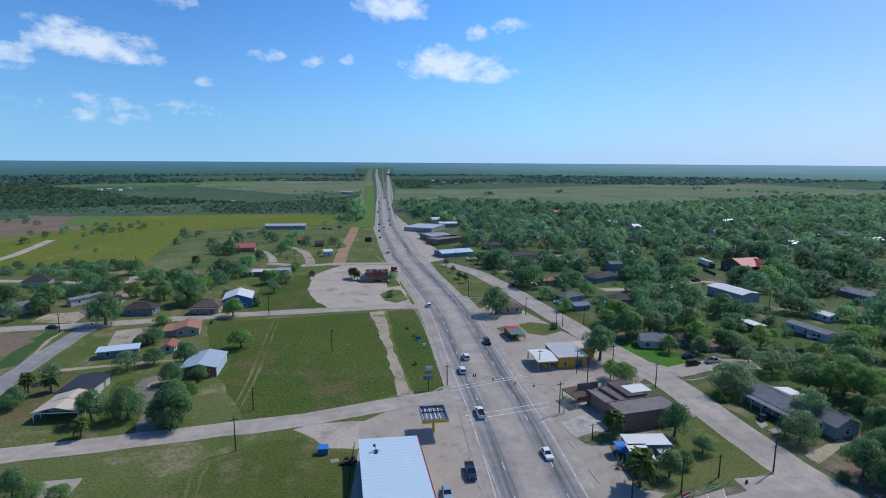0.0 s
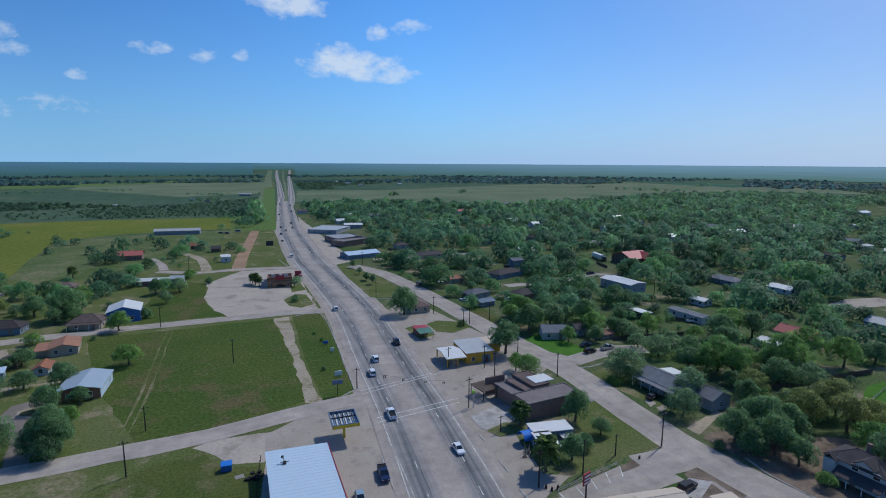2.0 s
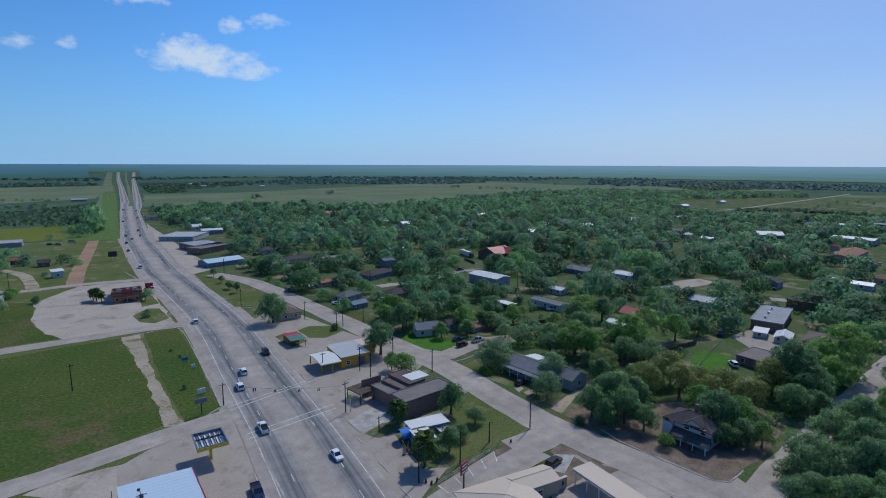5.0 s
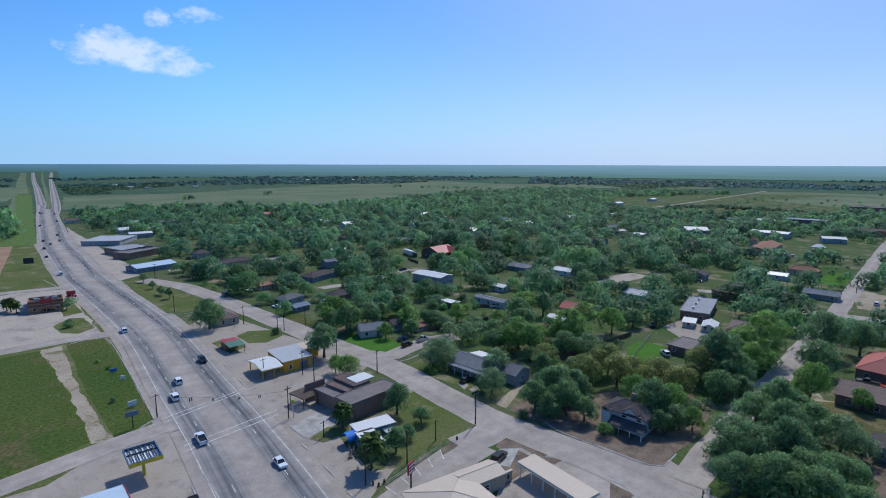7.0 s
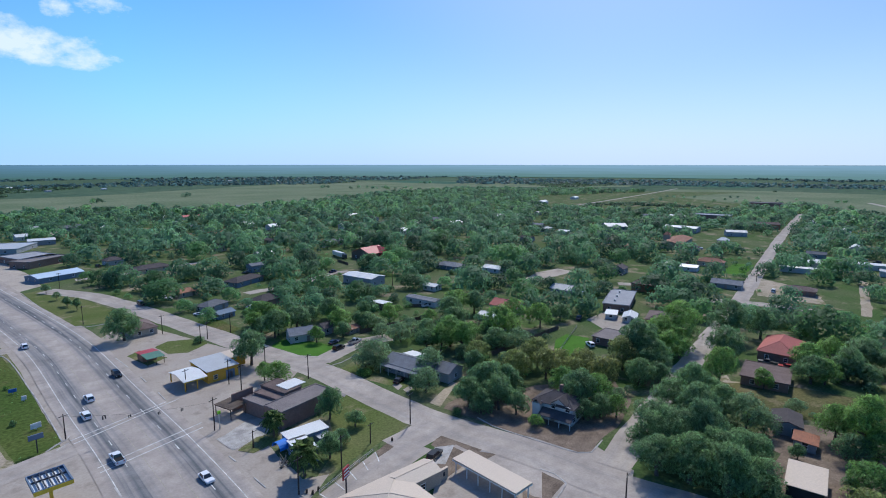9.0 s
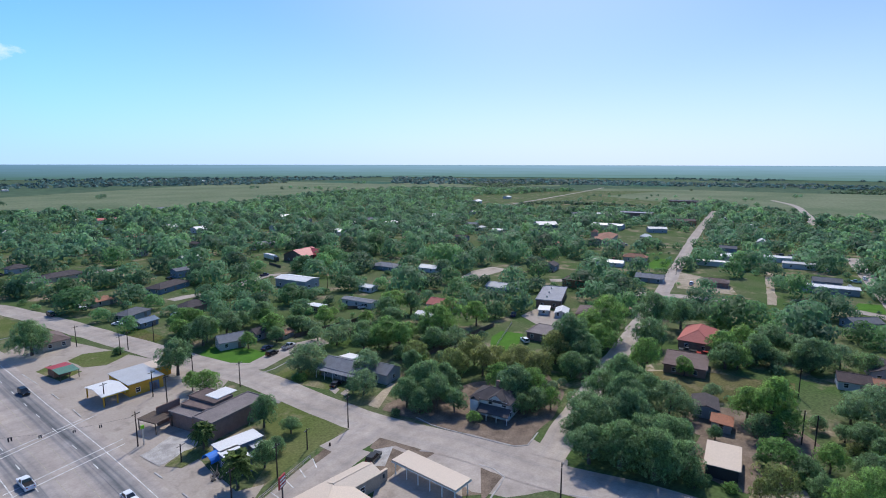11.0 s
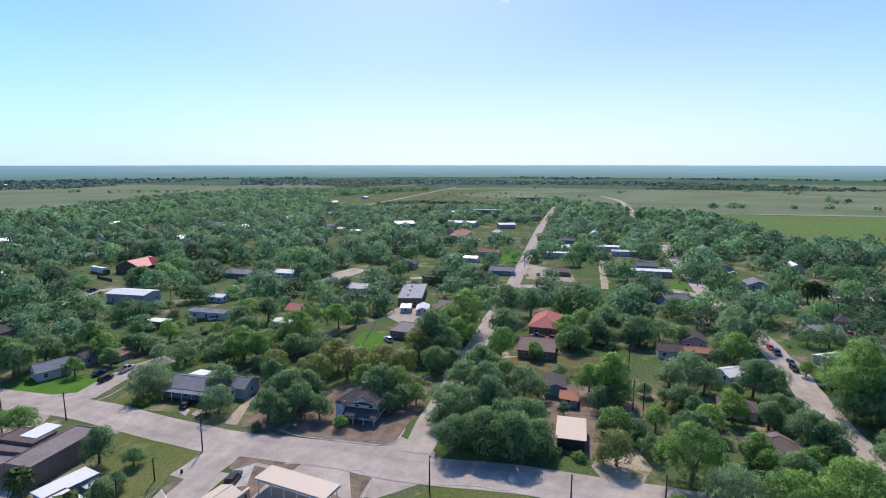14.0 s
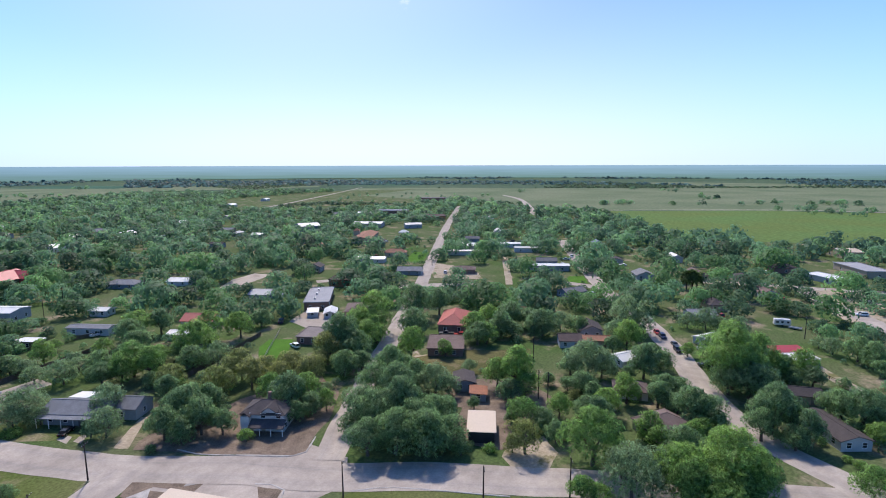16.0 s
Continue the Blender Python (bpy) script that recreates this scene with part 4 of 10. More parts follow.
patch("dirt_yard", (-157.6, 239.2, -165.4, 258.2, -161.2, 265.5, -149.2, 252.0, -147.5, 237.5), DIRT, 0.05, "sandy bare yard among the houses", 0.8, 3, "yard")
patch("dirt_yard", (-162.8, 188.3, -158.6, 194.9, -148.5, 188.6, -147.3, 174.0, -149.7, 172.3), SOIL, 0.044, "bare plot beside the street", 0.8, 3, "yard")
# far plots towards the horizon, lying as the farm tracks run
rf = random.Random(12)
for i in range(26):
    a, q = radians(rf.uniform(-46, 112)), rf.uniform(1900, 3400)
    cx, cy, w, d, g = q * math.sin(a), q * math.cos(a), rf.uniform(160, 480), rf.uniform(90, 260), radians(16 + rf.choice((0, 90)))
    if abs(cx + 0.122 * cy - 5) < 520 or cx < -100:
        continue
    c, s = math.cos(g), math.sin(g)
    pts = [v for u, t in ((-1, -1), (1, -1), (1, 1), (-1, 1)) for v in (cx + u * w * c - t * d * s, cy + u * w * s + t * d * c)]
    patch("far_field", pts, rf.choice((SCRUB, PASTURE, SCRUB, FARPLOT)), 0.05, "far green plot towards the horizon", 8, 60, "field")
for pts in ((-54.7, 126.5, -57.5, 150.0, -63.8, 184.5, -69.7, 218.2), (-53.0, 126.5, -55.5, 150.1, -61.6, 184.6, -68.0, 219.1), (-49.5, 94.3, -52.2, 103.7, -52.4, 112.6, -50.4, 119.0), (-47.3, 94.3, -50.2, 103.8, -50.5, 112.7, -49.0, 119.0)):
    strip("wheel_track", smooth_line(pts, 4), -.32, .32, GRASS, layer(0.047), "worn wheel track through the grass", uneven=.5, category="track")

patch("leaf_litter", (84.6, 108.3, 88.6, 92.7, 91.8, 82.2, 95.4, 71.6, 98.0, 69.9, 102.2, 70.8, 119.4, 75.2, 129.8, 79.8, 138.7, 93.4, 122.4, 100.2, 108.7, 105.4, 97.4, 112.5), MULCH, 0.04, "brown leaf litter and bare earth round the old house", 1.2, 3, "bare earth")
patch("driveway", (64.9, 89.4, 71.2, 94.0, 75.7, 92.4, 68.0, 86.3), KERB, 0.06, "pale concrete wedge beside the drive-in", 0.1, 2, "driveway")
patch("gravel_bed", (70.4, 94.9, 74.8, 97.6, 79.7, 82.4, 76.8, 82.2, 75.2, 91.4, 70.5, 93.6), MULCH, 0.062, "brown gravel bed at the corner of the drive-in", 0.2, 2, "gravel bed")
patch("gravel_bed", (82.9, 71.4, 83.7, 68.3, 83.1, 65.6, 76.9, 63.7, 73.6, 63.0), MULCH, 0.062, "brown gravel bed with a rounded kerb", 0.15, 1.5, "gravel bed")
kerb((88.3, 98.6, 88.3, 92.7, 91.4, 82.2, 95.1, 71.4, 97.6, 69.5, 101.1, 70.4, 104.5, 71.4))
kerb((83.2, 72.2, 84.2, 68.8, 83.5, 65.2, 76.6, 62.8, 73.3, 61.7))
patch("leaf_litter", (134.0, 50.0, 142.0, 50.0, 152.0, 44.0, 156.0, 30.8, 146.0, 20.0, 128.1, 18.8, 113.0, 27.0, 114.0, 40.0, 131.3, 42.5), MULCH, 0.04, "dark leaf litter and junk-strewn earth round the carport", 1.2, 3, "bare earth")
patch("bare_strip", (169.2, 72.4, 166.0, 68.8, 175.7, 53.4, 172.0, 52.1, 163.0, 61.9, 162.9, 71.0), DIRT, 0.04, "pale worn earth beside the brown house", 1, 2, "bare earth")
patch("dry_lawn", (161.6, 71.0, 170.3, 62.5, 176.3, 54.6, 184.8, 34.4, 165.9, 29.4, 153.8, 45.8, 152.4, 57.7), DRYYARD, 0.036, "dry brownish lawn behind the houses", 1, 3, "grass")
patch("leaf_litter", (111.1, 27.0, 118.2, 26.0, 123.7, 18.8, 116.9, 14.4, 109.3, 15.2, 107.4, 23.5), DIRT, 0.04, "bare pale earth under the trees", 1.2, 3, "bare earth")
patch("driveway", (81.8, 129.9, 84.3, 131.0, 84.1, 127.6, 81.3, 125.7), CONCRETE, 0.05, "short concrete driveway", 0.1, 3, "driveway")
patch("driveway", (82.6, 125.2, 85.7, 126.5, 85.8, 124.6, 82.5, 122.5), CONCRETE, 0.05, "short concrete driveway", 0.1, 3, "driveway")
patch("driveway", (83.6, 113.3, 97.7, 120.8, 98.3, 119.1, 84.2, 109.5), DIRT, 0.05, "dirt driveway beside the garage", 0.4, 3, "driveway")
patch("dirt_lot", (149.9, -27.2, 153.2, -31.7, 146.9, -32.5, 143.6, -29.4), DIRT, 0.05, "sandy bare patch beside the street", 0.6, 2, "bare earth")
patch("grass_lot", (50.5, 235.9, 60.5, 233.8, 63.8, 214.9, 57.5, 209.0, 50.9, 224.1), MEADOW, 0.04, "front yard grass", 0.6, 3, "grass")

# roads
LINES.append((hw[::2], 14))
highway = strip("highway", hw, -11.8, 11.8, HIGHWAY, 0.135, "wide worn grey five-lane asphalt highway", uneven=0.25)
for lo, hi, mt, dash in ((-9.25, -9.05, PAINT, None), (9.05, 9.25, PAINT, None), (-5.5, -5.3, PAINT, (3, 9)), (5.3, 5.5, PAINT, (3, 9)), (-1.9, -1.75, YELLOWPAINT, None), (1.75, 1.9, YELLOWPAINT, None)):
    fine = []
    for a, b in zip(hw, hw[1:]):
        k = max(1, round((b - a).length / 3.0)) if dash else 1
        fine += [a.lerp(b, i / k) for i in range(k)]
    strip("lane_line", fine, lo, hi, mt, 0.142, "worn painted lane line", parent=highway, dash=dash)
for side, far in ((-1, (-94.3, 832, -117, 1040, -205, 1767, -290, 2450, -470, 3985, -560, 4800)), (1, (-83.3, 832, -99, 1042, -172, 1776, -240, 2465, -385, 4030, -455, 4800))):
    fl = smooth_line(far, 60)
    strip("highway", fl, -6.5, 6.5, HIGHWAY, 0.13, "far carriageway of the divided highway")
strip("median", smooth_line((-99, 945, -107.5, 1043, -188, 1771, -265, 2457, -428, 4005), 60), -3.5, 3.5, PASTURE, 0.139, "green median of the divided highway", category="grass")
strip("verge", smooth_line((-100, 661, -140, 1035, -232, 1762, -320, 2440, -505, 3970), 60), -16, 8, PASTURE, 0.015, "wide mown highway verge", category="grass")
# repairs in the side streets and on the highway
for pts in ((86.7, 72.2, 89.9, 67.2, 90.1, 61.6, 86.4, 66.9), (96.3, 54.1, 99.0, 48.5, 97.4, 46.4, 94.2, 51.6), (77.8, 109.5, 80.9, 103.0, 79.8, 100.0, 76.6, 106.3), (79.9, 86.2, 82.2, 82.8, 80.3, 81.8, 77.5, 85.5),
            (67.1, 136.2, 69.3, 133.4, 66.8, 131.5, 65.3, 134.1), (-66.1, 120.6, -60.3, 122.9, -58.8, 121.5, -64.0, 119.0)):
    patch("road_patch", pts, REPAIR, 0.1, "darker asphalt repair in the street", 0.5, 2, "road patch")
# crosswalks on the highway
for a, b in (((3.0, 149.6), (25.7, 159.0)), ((3.5, 147.3), (29.1, 159.1)), ((6.8, 131.8), (30.3, 140.0)), ((7.1, 129.3), (30.0, 137.2))):
    strip("crosswalk_line", smooth_line((*a, *b), 4), -0.14, 0.14, PAINT, 0.146, "white painted crosswalk line", parent=highway)

road("street", (-119.5, 105.7, -99.6, 111.2, -77.8, 117.2, -53.7, 123.9, -34.1, 129.8, -12.8, 138.8, 3.9, 145.0), 7.4, STREET, "pale bleached asphalt side street", 0.052)
road("street", (-208.6, 192.3, -173.7, 201.5, -142.6, 208.2, -93.4, 222.6, -51.5, 231.9, -21.7, 238.5, -9.2, 238.9), 7.5, STREET, "pale bleached asphalt cross street", 0.054)
road("street", (-139.4, 207.6, -135.2, 178.7, -131.3, 158.4, -128.7, 146.6, -123.4, 126.2), 7.5, GREYSTREET, "pale side street between yards", 0.050)
road("street", (3.4, 342.9, 16.2, 324.9, 28.0, 299.4, 50.3, 221.7, 62.6, 177.8, 69.3, 156.0, 73.0, 133.2, 76.6, 109.3, 82.4, 90.9, 87.4, 75.3, 89.4, 62.8, 98.0, 39.9, 105.8, 11.1, 111.4, -11.1, 118, -45, 135, -105, 165, -220), 10.5, STREET, "wide pale concrete-grey side street", 0.056)
road("street", (96.2, 63.0, 110.6, 67.3, 128.4, 72.4, 177.0, 85.8, 272.0, 112.0, 389.0, 146.9, 537.8, 191.4, 811.2, 267.6), 7.6, STREET, "straight pale street running away through the town", 0.054)
road("street", (120, -47, 124.7, -44.4, 133.3, -36.2, 145.2, -27.8, 170.7, -20.3, 200.4, -14.8, 242.1, -3.3, 286.4, 13.5, 355.4, 31.8, 470.8, 61.3), 8.5, STREET, "curving pale residential street", 0.054)
road("street", (65.1, 170.3, 75.0, 162.3, 85.0, 167.1, 95.1, 170.3, 105.5, 168.9), 8.0, STREET, "short pale side street beside the green lawn", 0.053)
road("street", (63.0, 99.2, 70.3, 100.3, 78.0, 102.4), 9.0, STREET, "pale drive into the corner", 0.051)
road("street", (37.0, 86.1, 46.0, 89.7, 55.9, 92.8, 67.9, 97.0), 8.0, STREET, "pale drive beside the parking bays", 0.051)
road("lane", (18.3, 365.3, 37.9, 367.4, 71.1, 375.7, 92.6, 381.5), 6, STREET, "narrow pale lane among trees", 0.05)
road("lane", (120.6, 280.4, 145.8, 295.1, 154.1, 292.5), 6, STREET, "narrow pale lane beside the grey shed", 0.05)
road("lane", (85.0, 273.2, 92.6, 274.9, 107.4, 273.8), 7, STREET, "pale lane by the blue house", 0.05)
road("lane", (574.0, 538.0, 613.2, 534.0, 730.6, 555.2, 937.0, 614.5, 1374.4, 748.5), 6, STREET, "long pale road out of the town", 0.06)
road("lane", (786.9, 89.5, 840.6, -56.3, 886.3, -207.6, 879.6, -316.5), 5, CALICHE, "pale farm track along the field", 0.07, clear=False)
road("lane", (1128.0, 272.4, 1009.9, 212.8, 838.2, 161.0, 699.3, 126.6), 9, STREET, "pale street end at the pasture", 0.06)
road("lane", (299.9, 35.7, 296.4, 24.5, 290.2, 14.3), 7, STREET, "short pale street", 0.05)
road("lane", (326.6, -24.5, 330.1, -67.6, 328.1, -93.5, 329.6, -123.1), 8, STREET, "pale cross street behind the houses", 0.05)
patch("dirt_lot", (320.0, -86.0, 331.0, -100.0, 318.0, -112.0, 290.0, -101.0, 268.0, -104.0, 262.0, -86.0, 290.0, -80.0), DIRT, 0.05, "bare tan earth beside the street", 1.5, 4, "bare earth")
road("street", (327.0, -86.0, 312.0, -84.5, 292.9, -89.5, 273.8, -93.0, 251.5, -97.5, 225.0, -104.0), 9, STREET, "wide pale street past the bare lot", 0.05)
road("lane", (255.9, 123.6, 263.9, 113.7, 274.0, 94.1, 277.7, 75.7), 8, STREET, "pale cross street", 0.05)
road("lane", (255.6, 169.7, 264.0, 160.0), 7, STREET, "pale lane", 0.05)
road("dirt_road", (-65.2, 336.1, -71.2, 385.6, -76.7, 441.9, -85.7, 534.9), 8, REDDIRT, "reddish graded dirt road", 0.05, 0.8, clear=False)
road("lane", (-111.9, 341.8, -88.1, 335.1, -64.1, 341.9, -31.0, 343.3), 7, STREET, "narrow pale farm lane", 0.051)
road("lane", (-82.4, 335.3, -90.2, 361.4, -100.1, 386.7, -119.0, 412.3), 6, DIRT, "pale dirt drive to the sheds", 0.051)
road("lane", (-109.5, 345.8, -117.9, 366.8, -131.6, 390.2), 5, STREET, "narrow farm drive", 0.051, clear=False)
road("lane", (-278.3, 290.6, -224.0, 285.5, -170.9, 284.7, -173.3, 297.7, -169.8, 305.6, -149.3, 311.3), 6, STREET, "pale back road behind the trees", 0.051)
road("lane", (-290.9, 319.1, -294.4, 362.9, -320.6, 437.8), 7, CALICHE, "pale straight farm track", 0.07, clear=False)
road("lane", (171.6, -67.5, 187.6, -60.6, 203.4, -55.5), 5, DIRT, "dirt alley with wheel ruts", 0.05)
road("lane", (284.6, 64.5, 334.8, 78.2, 372.5, 88.3), 4, DIRT, "two-rut dirt track over the grass", 0.05)
for pts in ((-22.9, 231.8, -11.8, 234.0, -4.0, 191.0, 1.5, 150.4), (-5.9, 342.5, 2.7, 294.0, 11.4, 258.5, 27.6, 256.8),
            (8.8, 121.3, 11.0, 106.7, 12.3, 96.5), (-44.6, 370.3, -34.5, 341.2),
            (72.6, 155.6, 78.3, 156.2, 85.9, 159.6), (-67.1, 540.9, -47.9, 413.3, -37.4, 370.6), (-56.8, 672.2, -38.9, 533.4, -16.3, 388.3),
            (87.8, 52.0, 92.0, 43.8, 97.0, 21.1), (19.2, 207.5, 21.5, 194.0), (23.1, 183.3, 23.9, 177.7), (25.2, 167.4, 25.8, 160.7), (31.1, 119.2, 31.6, 115.9),
            (32.7, 107.3, 33.4, 102.2), (33.8, 95.7, 34.8, 90.7), (6.8, 113.3, 8.5, 100.1), (-1.9, 146.9, 0.1, 149.2, 2.2, 150.8, 3.1, 152.8), (0.2, 146.2, 2.6, 148.7)):
    kerb(pts)


# ---- buildings ----
SHARED = {}


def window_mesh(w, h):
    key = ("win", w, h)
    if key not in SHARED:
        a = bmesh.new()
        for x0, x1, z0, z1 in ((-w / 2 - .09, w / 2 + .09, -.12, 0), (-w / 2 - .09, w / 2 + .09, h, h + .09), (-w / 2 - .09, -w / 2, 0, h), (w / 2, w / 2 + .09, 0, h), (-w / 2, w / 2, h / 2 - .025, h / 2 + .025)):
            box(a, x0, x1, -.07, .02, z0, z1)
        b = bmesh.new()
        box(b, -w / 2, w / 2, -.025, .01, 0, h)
        SHARED[key] = (link_mesh("window", a, TRIM), link_mesh("pane", b, GLASS))
    return SHARED[key]


def door_mesh(w, h, mat):
    key = ("door", w, h, mat.name)
    if key not in SHARED:
        a = bmesh.new()
        box(a, -w / 2, w / 2, -.05, .01, 0, h)
        for x0, x1, z0, z1 in ((-w / 2 - .08, -w / 2, 0, h), (w / 2, w / 2 + .08, 0, h), (-w / 2 - .08, w / 2 + .08, h, h + .08)):
            box(a, x0, x1, -.09, .01, z0, z1)
        SHARED[key] = link_mesh("door", a, mat)
    return SHARED[key]


def put_opening(parent, kind, side, pos, z, w, d, size, mat=None):
    """A window or door on one face of a w x d block: side 0 front (-y), 1 right (+x), 2 back, 3 left."""
    m = (pose(pos, -d / 2, z), pose(w / 2, pos, z, 0, 0, 90), pose(-pos, d / 2, z, 0, 0, 180), pose(-w / 2, -pos, z, 0, 0, -90))[side]
    if kind == "window":
        f, g = window_mesh(*size)
        ob = part("window", f, None, parent)
        ob.matrix_basis = m
        part("pane", g, None, ob)
    else:
        ob = part("door", door_mesh(*size, mat or DOORMAT), None, parent)
        ob.matrix_basis = m
    return ob


def ribs(roof, mat, a, b, c, d, gap, up=0.022):
    """Raised seams, each a part, on a roof slope with eave a-b and ridge d-c."""
    a, b, c, d = map(Vector, (a, b, c, d))
    n = max(2, int((b - a).length / gap))
    nor = (b - a).cross(d - a).normalized() * up
    for i in range(n + 1):
        p, q = a.lerp(b, i / n), d.lerp(c, i / n)
        bm = bmesh.new()
        e = (b - a).normalized() * 0.045
        vs = [bm.verts.new(v) for v in (p - e, p + e, q + e, q - e, p - e * .6 + nor, p + e * .6 + nor, q + e * .6 + nor, q - e * .6 + nor)]
        for f in ((4, 5, 6, 7), (0, 1, 5, 4), (1, 2, 6, 5), (2, 3, 7, 6), (3, 0, 4, 7)):
            bm.faces.new([vs[k] for k in f])
        part("roof_seam", bm, mat, roof)


def roof_slopes(style, w, d, h, up, ov, th=0.16):
    """The upper corners of the slopes that carry seams."""
    X, Y, drop = w / 2 + ov, d / 2 + ov, up * ov / (d / 2)
    if style == "gable":
        e, t = h - drop + th, h + up + th
        return [((-X, -Y, e), (X, -Y, e), (X, 0, t), (-X, 0, t)), ((X, Y, e), (-X, Y, e), (-X, 0, t), (X, 0, t))]
    if style == "shed":
        return [((-X, -Y, h + th), (X, -Y, h + th), (X, Y, h + up + th), (-X, Y, h + up + th))]
    return []


def roof_mesh(style, w, d, h, up, ov, th=0.16):
    bm = bmesh.new()
    X, Y = w / 2 + ov, d / 2 + ov
    drop = up * ov / (d / 2)
    if style == "gable":
        e = h - drop
        t = h + up
        f = ((-X, -Y, e), (X, -Y, e), (X, 0, t), (-X, 0, t))
        g = ((X, Y, e), (-X, Y, e), (-X, 0, t), (X, 0, t))
        slab(bm, [(x, y, z + th) for x, y, z in f], th), slab(bm, [(x, y, z + th) for x, y, z in g], th)
        box(bm, -X, X, -.16, .16, t + th - .05, t + th + .05)
    elif style == "hip":
        e, t = h - drop, h + up
        r = max(0.05, X - Y) if X > Y else 0.05
        f = [((-X, -Y, e), (X, -Y, e), (r, 0, t), (-r, 0, t)), ((X, Y, e), (-X, Y, e), (-r, 0, t), (r, 0, t)),
             ((X, -Y, e), (X, Y, e), (r, 0, t)), ((-X, Y, e), (-X, -Y, e), (-r, 0, t))]
        for s in f:
            slab(bm, [(x, y, z + th) for x, y, z in s], th)
        box(bm, -r, r, -.14, .14, t + th - .05, t + th + .05)
        for x, y in ((-X, -Y), (X, -Y), (X, Y), (-X, Y)):
            tube(bm, (x, y, e + th), (math.copysign(r, x), 0, t + th), .09, .09, 5)
    elif style == "shed":
        f = ((-X, -Y, h), (X, -Y, h), (X, Y, h + up), (-X, Y, h + up))
        slab(bm, [(x, y, z + th) for x, y, z in f], th)
    else:   # flat, with a parapet
        box(bm, -X, X, -Y, Y, h, h + .12)
        if up:
            for x0, x1, y0, y1 in ((-X, X, -Y, -Y + .25), (-X, X, Y - .25, Y), (-X, -X + .25, -Y + .25, Y - .25), (X - .25, X, -Y + .25, Y - .25)):
                box(bm, x0, x1, y0, y1, h + .12, h + .12 + up)
    return bm


def building(name, x, y, rot, w, d, h, style, up, wall, roof, label, category="house", ov=0.5, seam=0.0, openings=2, door=True, vents=0, group="", porch=0.0, foot=1.0, big_door=None):
    """A house, shed or shop: wall, roof, windows with panes, a door, sometimes a porch and roof vents."""
    b = thing(name, x, y, rot, label, category, group)
    FOOT.append((x, y, 0.5 * math.hypot(w, d) * 0.85 * foot + 1.0))
    bm = bmesh.new()
    box(bm, -w / 2, w / 2, -d / 2, d / 2, -0.1, h)
    if style == "gable":
        for s in (-1, 1):
            vs = [bm.verts.new(p) for p in ((s * w / 2, -d / 2, h), (s * w / 2, d / 2, h), (s * w / 2, 0, h + up), (s * (w / 2 - .2), -d / 2, h), (s * (w / 2 - .2), d / 2, h), (s * (w / 2 - .2), 0, h + up))]
            for f in ((0, 1, 2), (5, 4, 3), (0, 2, 5, 3), (1, 4, 5, 2)):
                bm.faces.new([vs[k] for k in f])
    if style == "shed":
        for s in (-1, 1):
            vs = [bm.verts.new(p) for p in ((s * w / 2, -d / 2, h), (s * w / 2, d / 2, h), (s * w / 2, d / 2, h + up), (s * (w / 2 - .2), -d / 2, h), (s * (w / 2 - .2), d / 2, h), (s * (w / 2 - .2), d / 2, h + up))]
            for f in ((0, 1, 2), (5, 4, 3), (0, 2, 5, 3), (1, 4, 5, 2)):
                bm.faces.new([vs[k] for k in f])
        box(bm, -w / 2, w / 2, d / 2 - .2, d / 2, h, h + up)
    bmesh.ops.recalc_face_normals(bm, faces=bm.faces)
    part("wall", bm, wall, b)
    rbm = roof_mesh(style, w, d, h, up, ov)
    bmesh.ops.recalc_face_normals(rbm, faces=rbm.faces)
    rf = part("roof", rbm, roof, b)
    for slope in roof_slopes(style, w, d, h, up, ov) if seam else ():
        ribs(rf, roof, *slope, seam)
    for i in range(vents):
        vb = bmesh.new()
        vx = -w / 2 + w * (i + .7) / (vents + .4)
        box(vb, vx - .4, vx + .4, -.4 + d * .12, .4 + d * .12, h + .1, h + up * .5 + .75)
        box(vb, vx - .5, vx + .5, -.5 + d * .12, .5 + d * .12, h + up * .5 + .75, h + up * .5 + .85)
        part("roof_vent", vb, STEEL, rf, "grey metal roof unit")
    size = (1.1, 1.25) if h < 4.5 else (1.3, 1.4)
    for side, length in ((0, w), (1, d), (2, w), (3, d)):
        k = max(0, min(openings + (length > 14), int(length / 2.6)))
        for i in range(k):
            p = -length / 2 + length * (i + .5) / k
            if door and side == 0 and i == k // 2 and k > 1:
                put_opening(b, "door", 0, p, 0.05, w, d, (1.0, 2.05))
            else:
                put_opening(b, "window", side, p, 0.95, w, d, size)
    if big_door:
        for side, pos, ww, hh, mt in big_door:
            put_opening(b, "door", side, pos, 0.05, w, d, (ww, hh), mt)
    if porch:
        pb = bmesh.new()
        slab(pb, [(-w / 2 - .2, -d / 2 - porch, h - .55), (w / 2 + .2, -d / 2 - porch, h - .55), (w / 2 + .2, -d / 2 + .1, h - .1), (-w / 2 - .2, -d / 2 + .1, h - .1)], .12)
        part("porch_roof", pb, roof, b)
        n = max(2, int(w / 3))
        for i in range(n + 1):
            q = part("porch_post", one_box(-.07, .07, -.07, .07, 0, h - .67), TRIM, b)
            q.location = (-w / 2 + w * i / n, -d / 2 - porch + .15, 0)
    return b


def extra_roof(parent, name, pts, mat, th=0.15, label="", posts=()):
    bm = bmesh.new()
    slab(bm, pts, th)
    bmesh.ops.recalc_face_normals(bm, faces=bm.faces)
    r = part(name, bm, mat, parent, label)
    for x, y, z in posts:
        q = part("post", one_box(-.09, .09, -.09, .09, 0, z), TRIM, parent)
        q.location = (x, y, 0)
    return r


